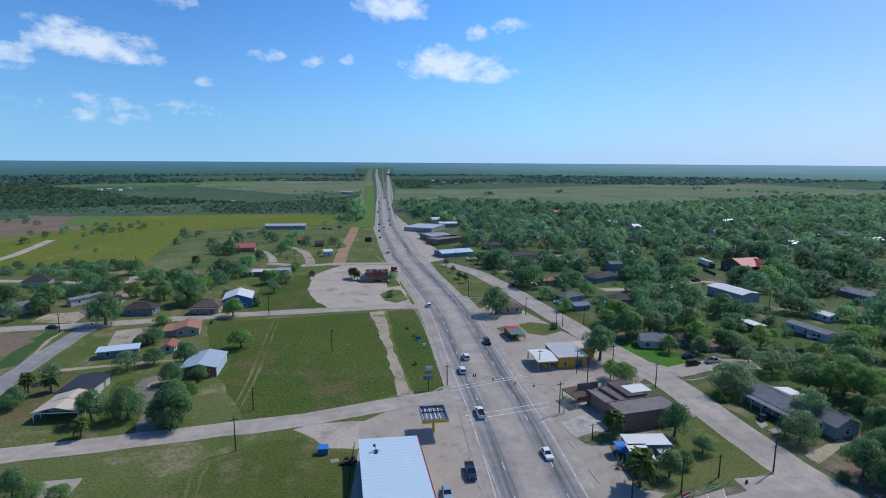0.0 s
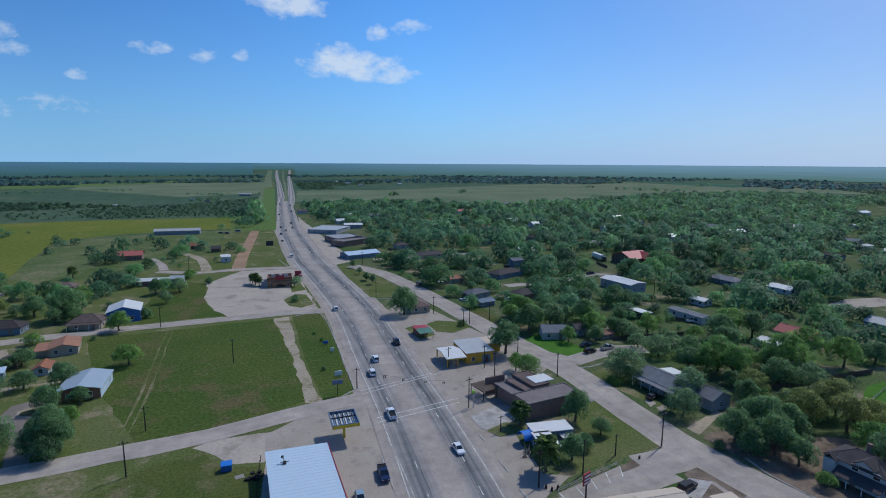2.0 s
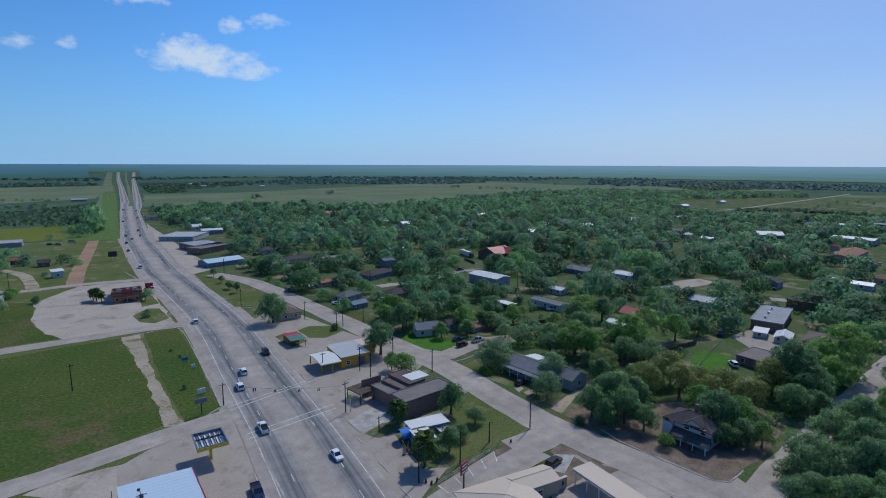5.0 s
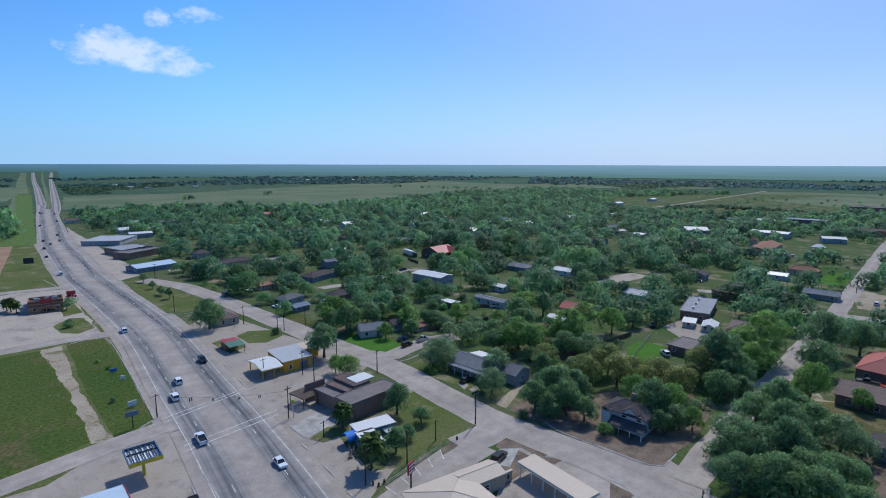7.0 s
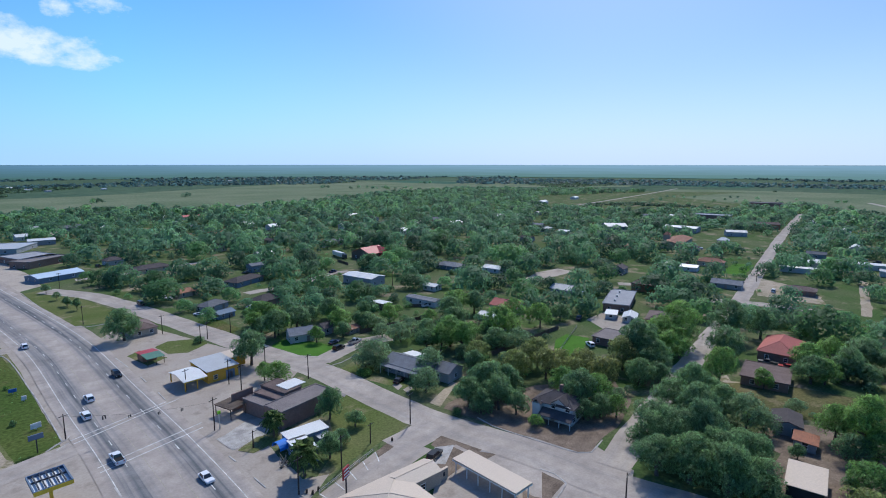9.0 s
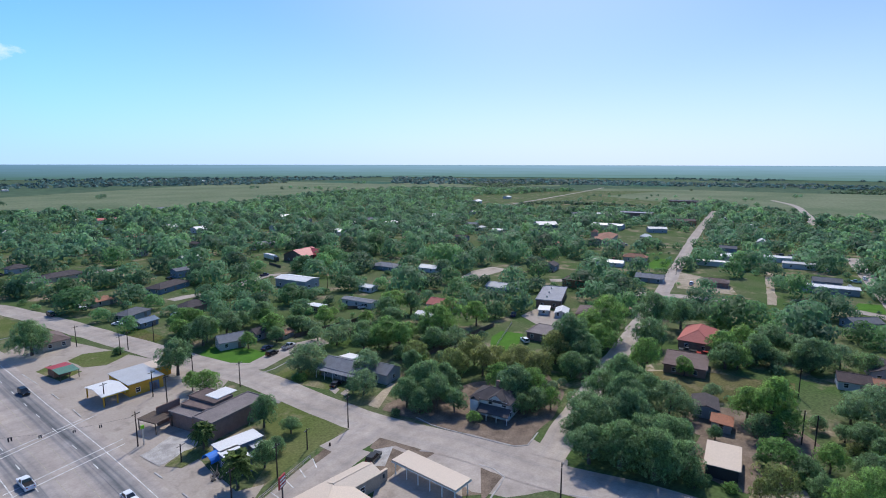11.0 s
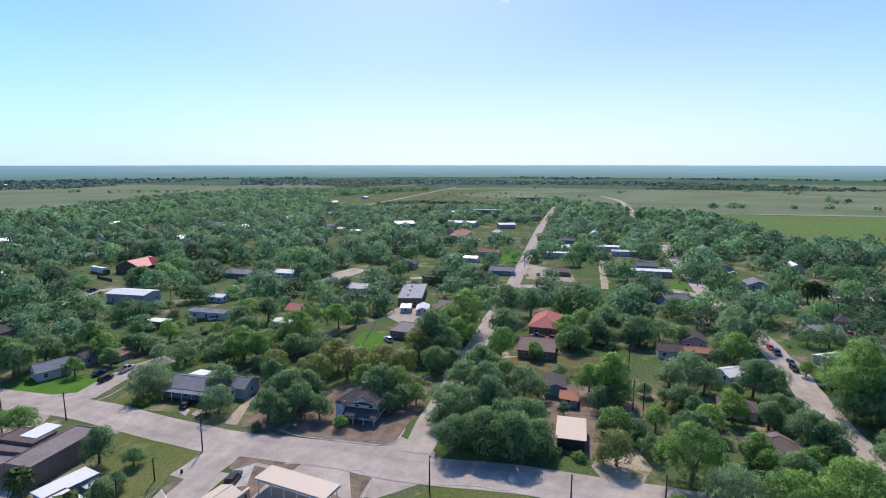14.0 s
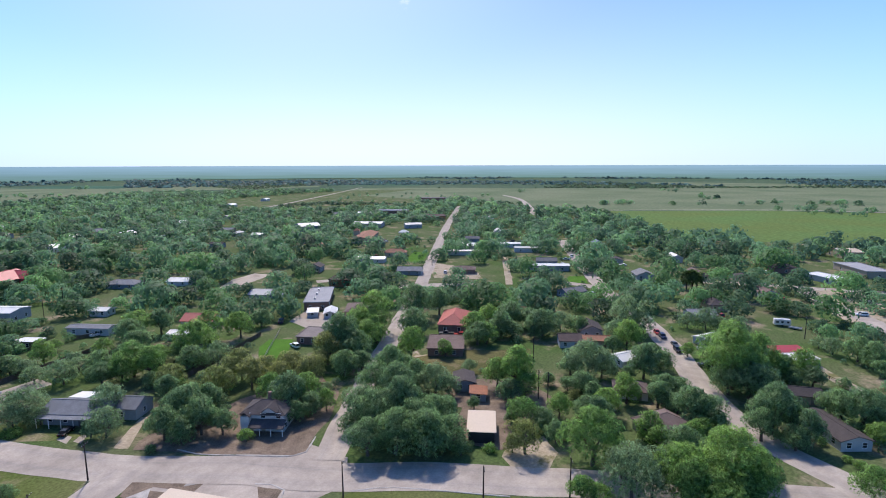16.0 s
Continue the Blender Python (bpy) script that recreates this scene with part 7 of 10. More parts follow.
# white camper and a low flat trailer beside it
camper = thing("camper_trailer", 247.2, -58.0, 96, "white camper trailer with dark windows parked in a yard", "camper", z=0.05)
bm = one_box(-3.0, 3.0, -1.2, 1.2, 0.55, 2.95)
bmesh.ops.bevel(bm, geom=list(bm.edges), offset=0.22, segments=2, affect="EDGES")
part("body", bm, WHITEMETAL, camper)
for px in (-1.9, 0.2, 2.0):
    for sy in (-1.22, 1.19):
        part("window", one_box(px - .45, px + .45, sy, sy + .03, 1.5, 2.25), GLASS, camper)
part("door", one_box(-1.05, -.4, -1.23, -1.2, .6, 2.4), GREYMETAL, camper)
part("roof_unit", one_box(-.5, .5, -.35, .35, 2.95, 3.2), TRIM, camper, "white roof air conditioner")
part("drawbar", one_box(3.0, 4.2, -.08, .08, .45, .57), DARKMETAL, camper)
for sy in (-1.05, 1.05):
    bm = bmesh.new()
    tube(bm, (0, sy - .11, .34), (0, sy + .11, .34), .34, .34, 14)
    part("wheel", bm, BLACK, camper)
trailer = thing("flat_trailer", 243.6, -62.0, 70, "low grey flat trailer with side rails on the grass", "trailer", z=0.05)
part("deck", one_box(-2.2, 2.2, -.95, .95, .5, .62), GREYMETAL, trailer)
for sy in (-.95, .9):
    part("side_rail", one_box(-2.2, 2.2, sy, sy + .05, .62, .95), GREYMETAL, trailer)
for sy in (-1.05, 1.05):
    bm = bmesh.new()
    tube(bm, (0, sy - .1, .3), (0, sy + .1, .3), .3, .3, 12)
    part("wheel", bm, BLACK, trailer)
part("drawbar", one_box(2.2, 3.3, -.06, .06, .48, .58), DARKMETAL, trailer)

# brown restaurant in the gravel yard
rest = building("restaurant", *(-35.6, 294.0), 6, 12.5, 8.5, 4.4, "flat", 0.4, ORANGEBRICK, BROWNSHINGLE, "brown restaurant with a stepped parapet and dark roof", "restaurant", 0.2, 0, 3, True, 2)
for x0, x1, y0, y1 in ((-6.3, 6.3, -4.45, -4.1), (-6.3, 6.3, 4.1, 4.45), (-6.3, -5.95, -4.1, 4.1), (5.95, 6.3, -4.1, 4.1)):
    part("parapet", one_box(x0, x1, y0, y1, 4.3, 5.5), REDBRICK, rest, "stepped dark red parapet")
part("parapet", one_box(-2.2, 2.2, -4.6, -4.47, 4.0, 6.1), REDMETAL, rest, "red panel on the parapet")
for px in (-3.5, .5, 3.6):
    q = part("roof_unit", one_box(-.8, .8, -.7, .7, 4.4, 5.7), GREYMETAL, rest)
    q.location = (px, 1.2, 0)
part("band", one_box(-6.32, 6.32, -4.5, -4.47, 3.3, 3.7), REDBRICK, rest)
part("side_lean_to", one_box(-9.4, -6.25, -2.5, 3.5, -.1, 3.0), GREYWALL, rest, "grey side annex")
part("porch_roof", one_box(-6.4, 6.4, -6.0, -4.5, 2.8, 3.0), BROWNSHINGLE, rest)
for px in (-6, -3, 0, 3, 6):
    q = part("porch_post", one_box(-.15, .15, -.15, .15, 0, 2.8), ORANGEBRICK, rest)
    q.location = (px, -5.8, 0)


# ---- vehicles ----
CARS = {}


def car_paint(name, col, metal=0.3):
    return material("car_paint_" + name, col, 0.28, 0.03, 0.5, 6, 0.0, metal=metal, spec=0.5)


PAINTS = {"white": car_paint("white", (0.75, 0.76, 0.77), 0.0), "black": car_paint("black", (0.012, 0.013, 0.015)), "silver": car_paint("silver", (0.42, 0.43, 0.45), 0.5),
          "blue": car_paint("blue", (0.02, 0.035, 0.09)), "red": car_paint("red", (0.42, 0.025, 0.02), 0.1), "grey": car_paint("grey", (0.10, 0.105, 0.11)), "teal": car_paint("teal", (0.35, 0.45, 0.5))}
# kind: length, width, hood z, belt z, roof z, cabin from, to (0 rear .. 1 front), bed
KINDS = {"sedan": (4.7, 1.82, 0.86, 0.92, 1.45, 0.16, 0.70), "suv": (4.8, 1.92, 1.05, 1.08, 1.78, 0.03, 0.72), "pickup": (5.7, 1.98, 1.12, 1.16, 1.85, 0.40, 0.76), "van": (5.4, 2.0, 1.15, 1.25, 2.1, 0.01, 0.84)}


def car_template(kind, colour):
    L, W, zh, zb, zr, c0, c1 = KINDS[kind]
    root = new(kind if kind in ("pickup", "van") else "car")
    root.empty_display_size = 0.3
    bm = bmesh.new()
    vs = box(bm, -L / 2, L / 2, -W / 2, W / 2, 0.32, zh)
    bmesh.ops.bevel(bm, geom=list(bm.edges), offset=0.13, segments=2, affect="EDGES", profile=0.6)
    x0, x1 = -L / 2 + L * c0, -L / 2 + L * c1
    i = 0.16
    lo = [(x0, -W / 2 + .06), (x1, -W / 2 + .06), (x1, W / 2 - .06), (x0, W / 2 - .06)]
    hi = [(x0 + .18, -W / 2 + i + .06), (x1 - .75, -W / 2 + i + .06), (x1 - .75, W / 2 - i - .06), (x0 + .18, W / 2 - i - .06)]
    roof = [bm.verts.new((x, y, zr)) for x, y in hi] + [bm.verts.new((x * .985, y * .97, zr - .1)) for x, y in hi]
    bm.faces.new(roof[:4])
    for k in range(4):
        bm.faces.new((roof[k], roof[k + 4], roof[(k + 1) % 4 + 4], roof[(k + 1) % 4]))
    for k in range(4):   # pillars
        a, b = Vector((*lo[k], zh - .02)), Vector((*hi[k], zr - .05))
        tube(bm, a, b, .07, .06, 5)
    if kind == "pickup":
        for y in (-W / 2 + .02, W / 2 - .12):
            box(bm, -L / 2 + .05, x0, y, y + .1, zh - .05, zh + .16)
        box(bm, -L / 2 + .02, -L / 2 + .12, -W / 2 + .05, W / 2 - .05, zh - .05, zh + .16)
    part("body", bm, PAINTS[colour], root)
    if kind == "pickup":
        part("load_bed", one_box(-L / 2 + .14, x0 - .02, -W / 2 + .14, W / 2 - .14, zh - .02, zh + .02), BLACK, root)
    bm = bmesh.new()
    a = [bm.verts.new((x, y, zh - .03)) for x, y in lo]
    b = [bm.verts.new((x, y, zr - .06)) for x, y in hi]
    for k in range(4):
        bm.faces.new((a[k], a[(k + 1) % 4], b[(k + 1) % 4], b[k]))
    bm.faces.new(b)
    part("cabin_glass", bm, GLASS, root)
    key = "wheel"
    if key not in SHARED:
        t, r = bmesh.new(), bmesh.new()
        tube(t, (0, -.11, 0), (0, .11, 0), .34, .34, 14)
        tube(r, (0, -.12, 0), (0, .12, 0), .2, .2, 10)
        SHARED[key] = (link_mesh("tyre", t, BLACK), link_mesh("rim", r, STEEL))
    for sx_ in (-L * .31, L * .31):
        for sy_ in (-W / 2 + .1, W / 2 - .1):
            wh = part("wheel", SHARED[key][0], None, root)
            wh.location = (sx_, sy_, .34)
            part("rim", SHARED[key][1], None, wh)
    for sy_ in (-W / 2 + .35, W / 2 - .35):
        q = part("headlight", one_box(-.05, .05, -.18, .18, -.07, .07), LAMPWHITE, root)
        q.location = (L / 2 - .02, sy_, zh - .2)
        q = part("tail_light", one_box(-.05, .05, -.14, .14, -.1, .1), LAMPRED, root)
        q.location = (-L / 2 + .02, sy_, zh - .15)
    return root


def car(x, y, rot, kind, colour, label, z=0.12):
    key = (kind, colour)
    m = pose(x, y, z, 0, 0, rot)
    if key in CARS:
        ob = copy_thing(CARS[key], m)
    else:
        ob = CARS[key] = car_template(kind, colour)
        ob.matrix_world = m
    FOOT.append((x, y, 3.0))
    return tagged(ob, label, kind if kind in ("pickup", "van") else "car", "vehicles")


AWAY = 98.0     # heading of the highway away from the camera
VEHICLES = []
VEHICLES += [
    (-5.3, 239.0, AWAY, "suv", "white", "white car driving on the highway"),
    (8.8, 173.3, AWAY, "suv", "white", "white car driving on the highway"),
    (7.1, 161.4, AWAY, "suv", "white", "white car following on the highway"),
    (17.4, 188.8, AWAY - 180, "suv", "black", "dark car on the highway"),
    (10.7, 132.4, AWAY, "pickup", "white", "white pickup on the highway"),
    (24.5, 112.5, AWAY - 180, "sedan", "white", "white saloon car on the highway"),
    (6.7, 105.2, -84, "pickup", "blue", "dark blue pickup parked on the forecourt"),
    (1.6, 97.7, -84, "sedan", "teal", "pale car parked beside the store"),
    (67.7, 90.0, 25, "suv", "black", "black car parked by the drive-in"),
    (-37.8, 382.4, AWAY, "van", "white", "white van on the far highway"),
    (-52.3, 460.1, AWAY, "sedan", "black", "dark car on the far highway"),
    (-56.9, 532.2, AWAY, "sedan", "silver", "silver car on the far highway"),
    (-58.4, 505.6, AWAY, "suv", "black", "dark car on the far highway"),
    (-64.2, 555.9, AWAY, "suv", "grey", "grey car on the far highway"),
    (-52.5, 551.7, AWAY - 180, "sedan", "black", "dark oncoming car far down the highway"),
    (-57.8, 594.1, AWAY - 180, "suv", "grey", "grey oncoming car far down the highway"),
    (-81.3, 692.8, AWAY, "suv", "black", "dark car far down the highway"),
    (-70.6, 735.1, AWAY - 180, "suv", "black", "dark oncoming car far down the highway"),
    (-82.9, 844.6, AWAY - 180, "suv", "black", "dark oncoming car far down the highway"),
    (-100.6, 866.4, AWAY, "suv", "grey", "grey car far down the highway"),
    (-97.0, 866.8, AWAY, "sedan", "white", "pale car far down the highway"),
    (-34.7, 289.8, 5, "sedan", "black", "black car parked at the restaurant"),
    (83.8, 168.5, 20, "suv", "black", "black car parked at the green lawn"),
    (85.3, 175.2, 20, "sedan", "blue", "dark blue car parked at the green lawn"),
    (91.6, 170.9, 20, "pickup", "silver", "silver pickup parked at the kerb"),
    (84.8, 130.6, 25, "sedan", "black", "black car parked in the driveway"),
    (38.4, 280.1, -78, "van", "black", "dark van parked in the side street"),
    (164.7, -40.4, 195, "van", "white", "white van driving up the residential street"),
    (168.3, -11.3, 160, "van", "white", "white van on the residential street"),
    (199.5, -15.9, 195, "suv", "black", "black car parked along the street"),
    (205.7, -15.3, 195, "sedan", "grey", "grey car parked along the street"),
    (187.4, -23.6, 110, "suv", "black", "dark car parked on the grass"),
    (203.0, -23.7, 10, "sedan", "silver", "silver car parked in a yard"),
    (213.9, -11.5, 195, "suv", "blue", "blue car parked along the street"),
]
VEHICLES += [
    (219.1, -9.6, 195, "sedan", "red", "dark red car parked along the street"),
    (144.5, 295.0, 20, "pickup", "blue", "blue pickup on the lane"),
    (-152.3, 203.5, 5, "sedan", "black", "black car on the side street"),
    (157.9, 115.1, 60, "suv", "white", "white car parked behind the brown building"),
    (182.1, 139.1, 30, "pickup", "blue", "blue pickup in the yard"),
    (144.0, 197.3, 0, "pickup", "white", "white pickup in a yard"),
    (143.5, 196.1, 0, "pickup", "white", "white pickup beside the mobile home"),
    (385.8, 42.6, 195, "suv", "white", "white car on the far street"),
    (372.8, 45.0, 100, "pickup", "teal", "pale pickup parked beside the house"),
    (446.6, 107.1, 100, "suv", "grey", "grey car parked in a row"),
    (445.8, 99.5, 100, "suv", "black", "black car parked in a row"),
    (448.3, 92.6, 100, "sedan", "grey", "grey car parked in a row"),

    (275.2, -94.2, 100, "suv", "white", "white car at the corner lot"),
    (-113.2, 519.3, 5, "suv", "black", "dark vehicle parked at the far shed"),
    (-106.8, 515.3, 5, "suv", "grey", "grey vehicle parked at the far shed"),
    (-100.1, 529.3, 5, "van", "silver", "pale vehicle parked at the far shed"),
    (-27.9, 316.2, 5, "sedan", "red", "red car at the restaurant drive"),
]
for x, y, rot, kd_, col, lab in VEHICLES:
    if lab != "white van on the residential street":
        car(x, y, rot, kd_, col, lab)

# lorry with a white trailer
lorry = thing("lorry", *(172.8, 341.0), GRID - 106, "white box trailer with a dark tractor", "lorry")
part("trailer", one_box(-9, 5, -1.3, 1.3, 1.1, 4.0), WHITEMETAL, lorry)
bm = one_box(5.4, 8.6, -1.2, 1.2, .6, 3.4)
bmesh.ops.bevel(bm, geom=list(bm.edges), offset=.25, segments=2, affect="EDGES")
part("tractor", bm, PAINTS["grey"], lorry)
for x in (-8, -6.8, 5.9, 7.8):
    for y in (-1.05, 1.05):
        q = part("wheel", SHARED["wheel"][0], None, lorry)
        q.location, q.scale = (x, y, .5), (1.45, 1.3, 1.45)
FOOT.append((lorry.location.x, lorry.location.y, 10))


# cars parked in the yards and drives of the town
rc = random.Random(41)
for nm, hx, hy, turn, w_, d_, h_, st, up_, wl, rf_, lab, po in HOUSES:
    far = math.hypot(hx, hy)
    if nm != "house" or hx < 40 or not 210 < far < 460 or rc.random() < .3:
        continue
    for k in range(rc.choice((1, 1, 2))):
        a, q = radians(turn), w_ / 2 + 3.2
        ox, oy = q * rc.choice((-1, 1)), -d_ / 2 + 2 + k * 5.2
        col = rc.choice(("white", "black", "silver", "grey", "white", "red"))
        car(hx + ox * math.cos(a) - oy * math.sin(a), hy + ox * math.sin(a) + oy * math.cos(a), turn + 90 + rc.uniform(-12, 12), rc.choice(("sedan", "suv", "pickup")), col, col + " vehicle parked in a yard among trees", 0.07)

# ---- poles, signals, signs and small things ----
def pole_template():
    root = new("utility_pole")
    bm = bmesh.new()
    tube(bm, (0, 0, -.3), (0, 0, 8.8), .17, .11, 8)
    part("shaft", bm, POLEWOOD, root)
    part("crossarm", one_box(-1.1, 1.1, -.18, -.06, 8.1, 8.25), POLEWOOD, root)
    for x in (-.95, -.4, .4, .95):
        bm = bmesh.new()
        tube(bm, (x, -.12, 8.25), (x, -.12, 8.45), .05, .04, 6)
        part("insulator", bm, STEEL, root)
    return root


POLE = None
POLES = []
POLES += [
    (72.3, 106.4, 1.0, "tall"),
    (31.9, 133.8, 1.0, "tall"),
    (-46.8, 114.2, .95, "lone"),
    (49.0, 98.9, .9, "tall"),
    (37.9, 95.9, .95, "tall"),
    (64.1, 150.2, .9, "tall"),
    (44.7, 153.4, .95, "tall"),
    (59.5, 104.5, .6, "short"),
    (36.7, 119.5, .5, "short"),
    (-37.7, 179.3, .95, "lone"),
    (85.4, 52.5, .9, "tall"),
    (94.6, 26.0, .8, "tall"),
    (100.5, 9.8, 1.0, "tall"),
    (43.3, 160.8, .9, "tall"),
    (32.1, 164.1, .75, "short"),
    (-49.8, 134.7, .75, "lone"),
    (-146.2, 198.7, .9, "lone"),
    (2.2, 151.2, .75, "tall"),
    (37.4, 226.4, .9, "tall"),
    (46.4, 205.9, .8, "tall"),
    (49.6, 208.9, .8, "tall"),
    (14.1, 260.8, .9, "tall"),
    (56.2, 165.7, .9, "tall"),
    (144.1, 23.8, 1.0, "tall"),
    (174.8, 30.9, 1.0, "tall"),
    (143.2, 21.0, 1.0, "tall"),
    (-180.8, 313.4, 1.1, "lone"),
    (-93.9, 340.6, 1.1, "lone"),
    (237.6, 165.2, 1.0, "tall"),
    (58.9, 211.7, .9, "tall"),
]
POLES += [
    (231.0, -62.2, 1.0, "tall"),
    (268.1, -34.1, 1.0, "tall"),
    (10.1, 345.2, 1.0, "tall"),
    (72.2, 105.9, .01, "x"),
    (171.9, 255.9, 1.0, "tall"),
    (-73.9, 224.0, 1.0, "lone"),
    (152.4, 240.0, 1.0, "tall"),
    (322.4, 125.0, 1.0, "tall"),
]
for x, y, k, lab in POLES:
    if lab == "x":
        continue
    m = pose(x, y, 0, 0, 0, GRID + 5) @ Matrix.Diagonal((1, 1, k, 1))
    if POLE is None:
        POLE = pole_template()
        POLE.matrix_world = m
    else:
        POLE_COPY = copy_thing(POLE, m)
    tagged(POLE if POLE.get("label") is None else POLE_COPY, {"tall": "tall dark wooden utility pole with crossarm", "short": "short dark wooden pole", "lone": "wooden utility pole standing alone in grass"}[lab], "utility pole", "utility poles")

# span wire with four traffic signals over the highway
PA, PB = Vector((2.5, 147.2, 7.4)), Vector((31.9, 133.8, 7.6))
span = thing("span_wire", 0, 0, 0, "thin steel span wire across the highway", "wire")
bm = bmesh.new()
pts = [PA.lerp(PB, i / 12) - Vector((0, 0, 0.9 * math.sin(math.pi * i / 12))) for i in range(13)]
rings = [[bm.verts.new(p + Vector((0.014 * math.cos(6.2832 * k / 5), 0.014 * math.cos(6.2832 * k / 5), 0.02 * math.sin(6.2832 * k / 5)))) for k in range(5)] for p in pts]
for a, b in zip(rings, rings[1:]):
    for k in range(5):
        bm.faces.new((a[k], a[(k + 1) % 5], b[(k + 1) % 5], b[k]))
part("wire", bm, DARKMETAL, span)
sig = None
for f in (0.25, 0.42, 0.62, 0.78):
    p = PA.lerp(PB, f) - Vector((0, 0, 0.9 * math.sin(math.pi * f)))
    m = pose(p.x, p.y, p.z - 0.95, 0, 0, 98) @ Matrix.Diagonal((.75, .75, .75, 1))
    if sig is None:
        sig = new("traffic_signal")
        for dx in (-.35, .35):
            hb = one_box(-.16, .16, dx - .17, dx + .17, 0, 1.05)
            bmesh.ops.bevel(hb, geom=list(hb.edges), offset=.03, segments=1, affect="EDGES")
            hd = part("housing", hb, DARKMETAL, sig)
            for zz in (.2, .52, .85):
                lb = bmesh.new()
                tube(lb, (-.15, dx, zz), (-.24, dx, zz), .11, .12, 10)
                part("lens", lb, BLACK, hd)
        part("hanger", one_box(-.03, .03, -.5, .5, 1.05, 1.25), DARKMETAL, sig)
        sig.matrix_world = m
        ob = sig
    else:
        ob = copy_thing(sig, m)
    tagged(ob, "pair of dark traffic signal heads hung on the span wire", "traffic signal", "traffic signals")


def sign(x, y, rot, w, h, z, mat, label, post=STEEL, name="sign"):
    b = thing(name, x, y, rot, label, "sign")
    part("post", one_box(-.12, .12, -.12, .12, -.1, z), post, b)
    bm = one_box(-w / 2, w / 2, -.16, .16, z, z + h)
    bmesh.ops.bevel(bm, geom=list(bm.edges), offset=.04, segments=1, affect="EDGES")
    p = part("panel", bm, mat, b)
    part("sign_rim", one_box(-w / 2 - .06, w / 2 + .06, -.12, .12, z - .06, z), DARKMETAL, p)
    return b


sign(-3.3, 147.9, 10, 2.9, 1.2, 3.4, SIGNBLUE, "blue-grey sign board on a dark post", DARKMETAL)
sign(-3.3, 161.6, 20, 2.3, 1.4, 0.5, WHITEMETAL, "low tilted white sign board")
sign(-8.2, 192.1, 10, 2.0, 1.0, 0.6, BLUEWALL, "low blue sign board in the grass")
sign(-5.6, 184.2, 10, 1.2, 1.2, 0.4, WHITEMETAL, "small white board in the grass")
sign(-26.8, 303.4, 8, 3.6, 1.8, 4.0, REDMETAL, "red oval-like sign on a post")
sign(-57.0, 418.5, 8, 5.2, 3.6, 3.0, DARKMETAL, "dark back of a large billboard")
sign(33.1, 133.6, 10, 0.8, 0.8, 4.2, SIGNGREEN, "small yellow-green warning sign")
sg = sign(44.8, 88.7, 30, 2.2, 2.4, 4.6, REDMETAL, "red and white drive-in sign on a dark post", DARKMETAL)
for i in range(3):
    part("letter_bar", one_box(-.9, .9, -.2, -.17, 4.85 + i * .7, 5.15 + i * .7), TRIM, sg, "plain white bar of writing")

# blue dumpster, tyres and junk behind the store
d0 = thing("dumpster", *(-26.5, 113.3), 8, "blue steel dumpster with a dark lid", "dumpster")
bm = bmesh.new()
box(bm, -1.1, 1.1, -.8, .8, .15, 1.5)
for x in (-.7, 0, .7):
    box(bm, x - .05, x + .05, -.88, .88, .2, 1.45)
part("bin", bm, BLUEWALL, d0)
bm = bmesh.new()
slab(bm, [(-1.15, -.9, 1.58), (1.15, -.9, 1.58), (1.15, .9, 1.85), (-1.15, .9, 1.85)], .08)
part("lid", bm, BLUECANVAS, d0)
rng = random.Random(5)
tm = bmesh.new()
tube(tm, (0, 0, 0), (0, 0, .28), .48, .48, 14)
TYRE = link_mesh("tyre", tm, BLACK)
for i in range(9):
    ob = new("old_tyre", TYRE)
    ob.matrix_world = pose(*[v + rng.uniform(-1.6, 1.6) for v in (-20.1, 109.6)], 0.05 + 0.28 * (i % 2), rng.uniform(-8, 8), rng.uniform(-8, 8), 0)
    tagged(ob, "worn black tyre lying behind the store", "tyre", "old tyres")
pal = thing("pallet", *(-23.3, 110.2), 20, "weathered wooden pallet in the grass", "pallet")
for i in range(5):
    q = part("board", one_box(-.9, .9, -.1, .1, .12, .16), KERB, pal)
    q.location.y = -.6 + i * .3
for x in (-.8, 0, .8):
    part("runner", one_box(x - .05, x + .05, -.7, .7, 0, .12), KERB, pal)
pump = thing("fence_row", 0, 0, 0, "wire and board fence behind the store", "fence")
for i in range(10):
    a = Vector((-19.8, 115.6, 0)).lerp(Vector((-18.2, 96.1, 0)), i / 9)
    q = part("fence_post", one_box(-.06, .06, -.06, .06, -.1, 1.6), POLEWOOD, pump)
    q.location = a

# low barriers and painted bays at the corner parking
bays = thing("parking_bays", 0, 0, 0, "white painted parking bay lines", "marking", kind="structure")
for i in range(5):
    a = Vector((42.1, 89.9, 0)).lerp(Vector((56.9, 96.3, 0)), i / 4)
    b = Vector((41.2, 93.4, 0)).lerp(Vector((58.3, 100.3, 0)), i / 4)
    strip("bay_line", [a, a.lerp(b, .5), b], -.12, .12, PAINT, .16, "", parent=bays)


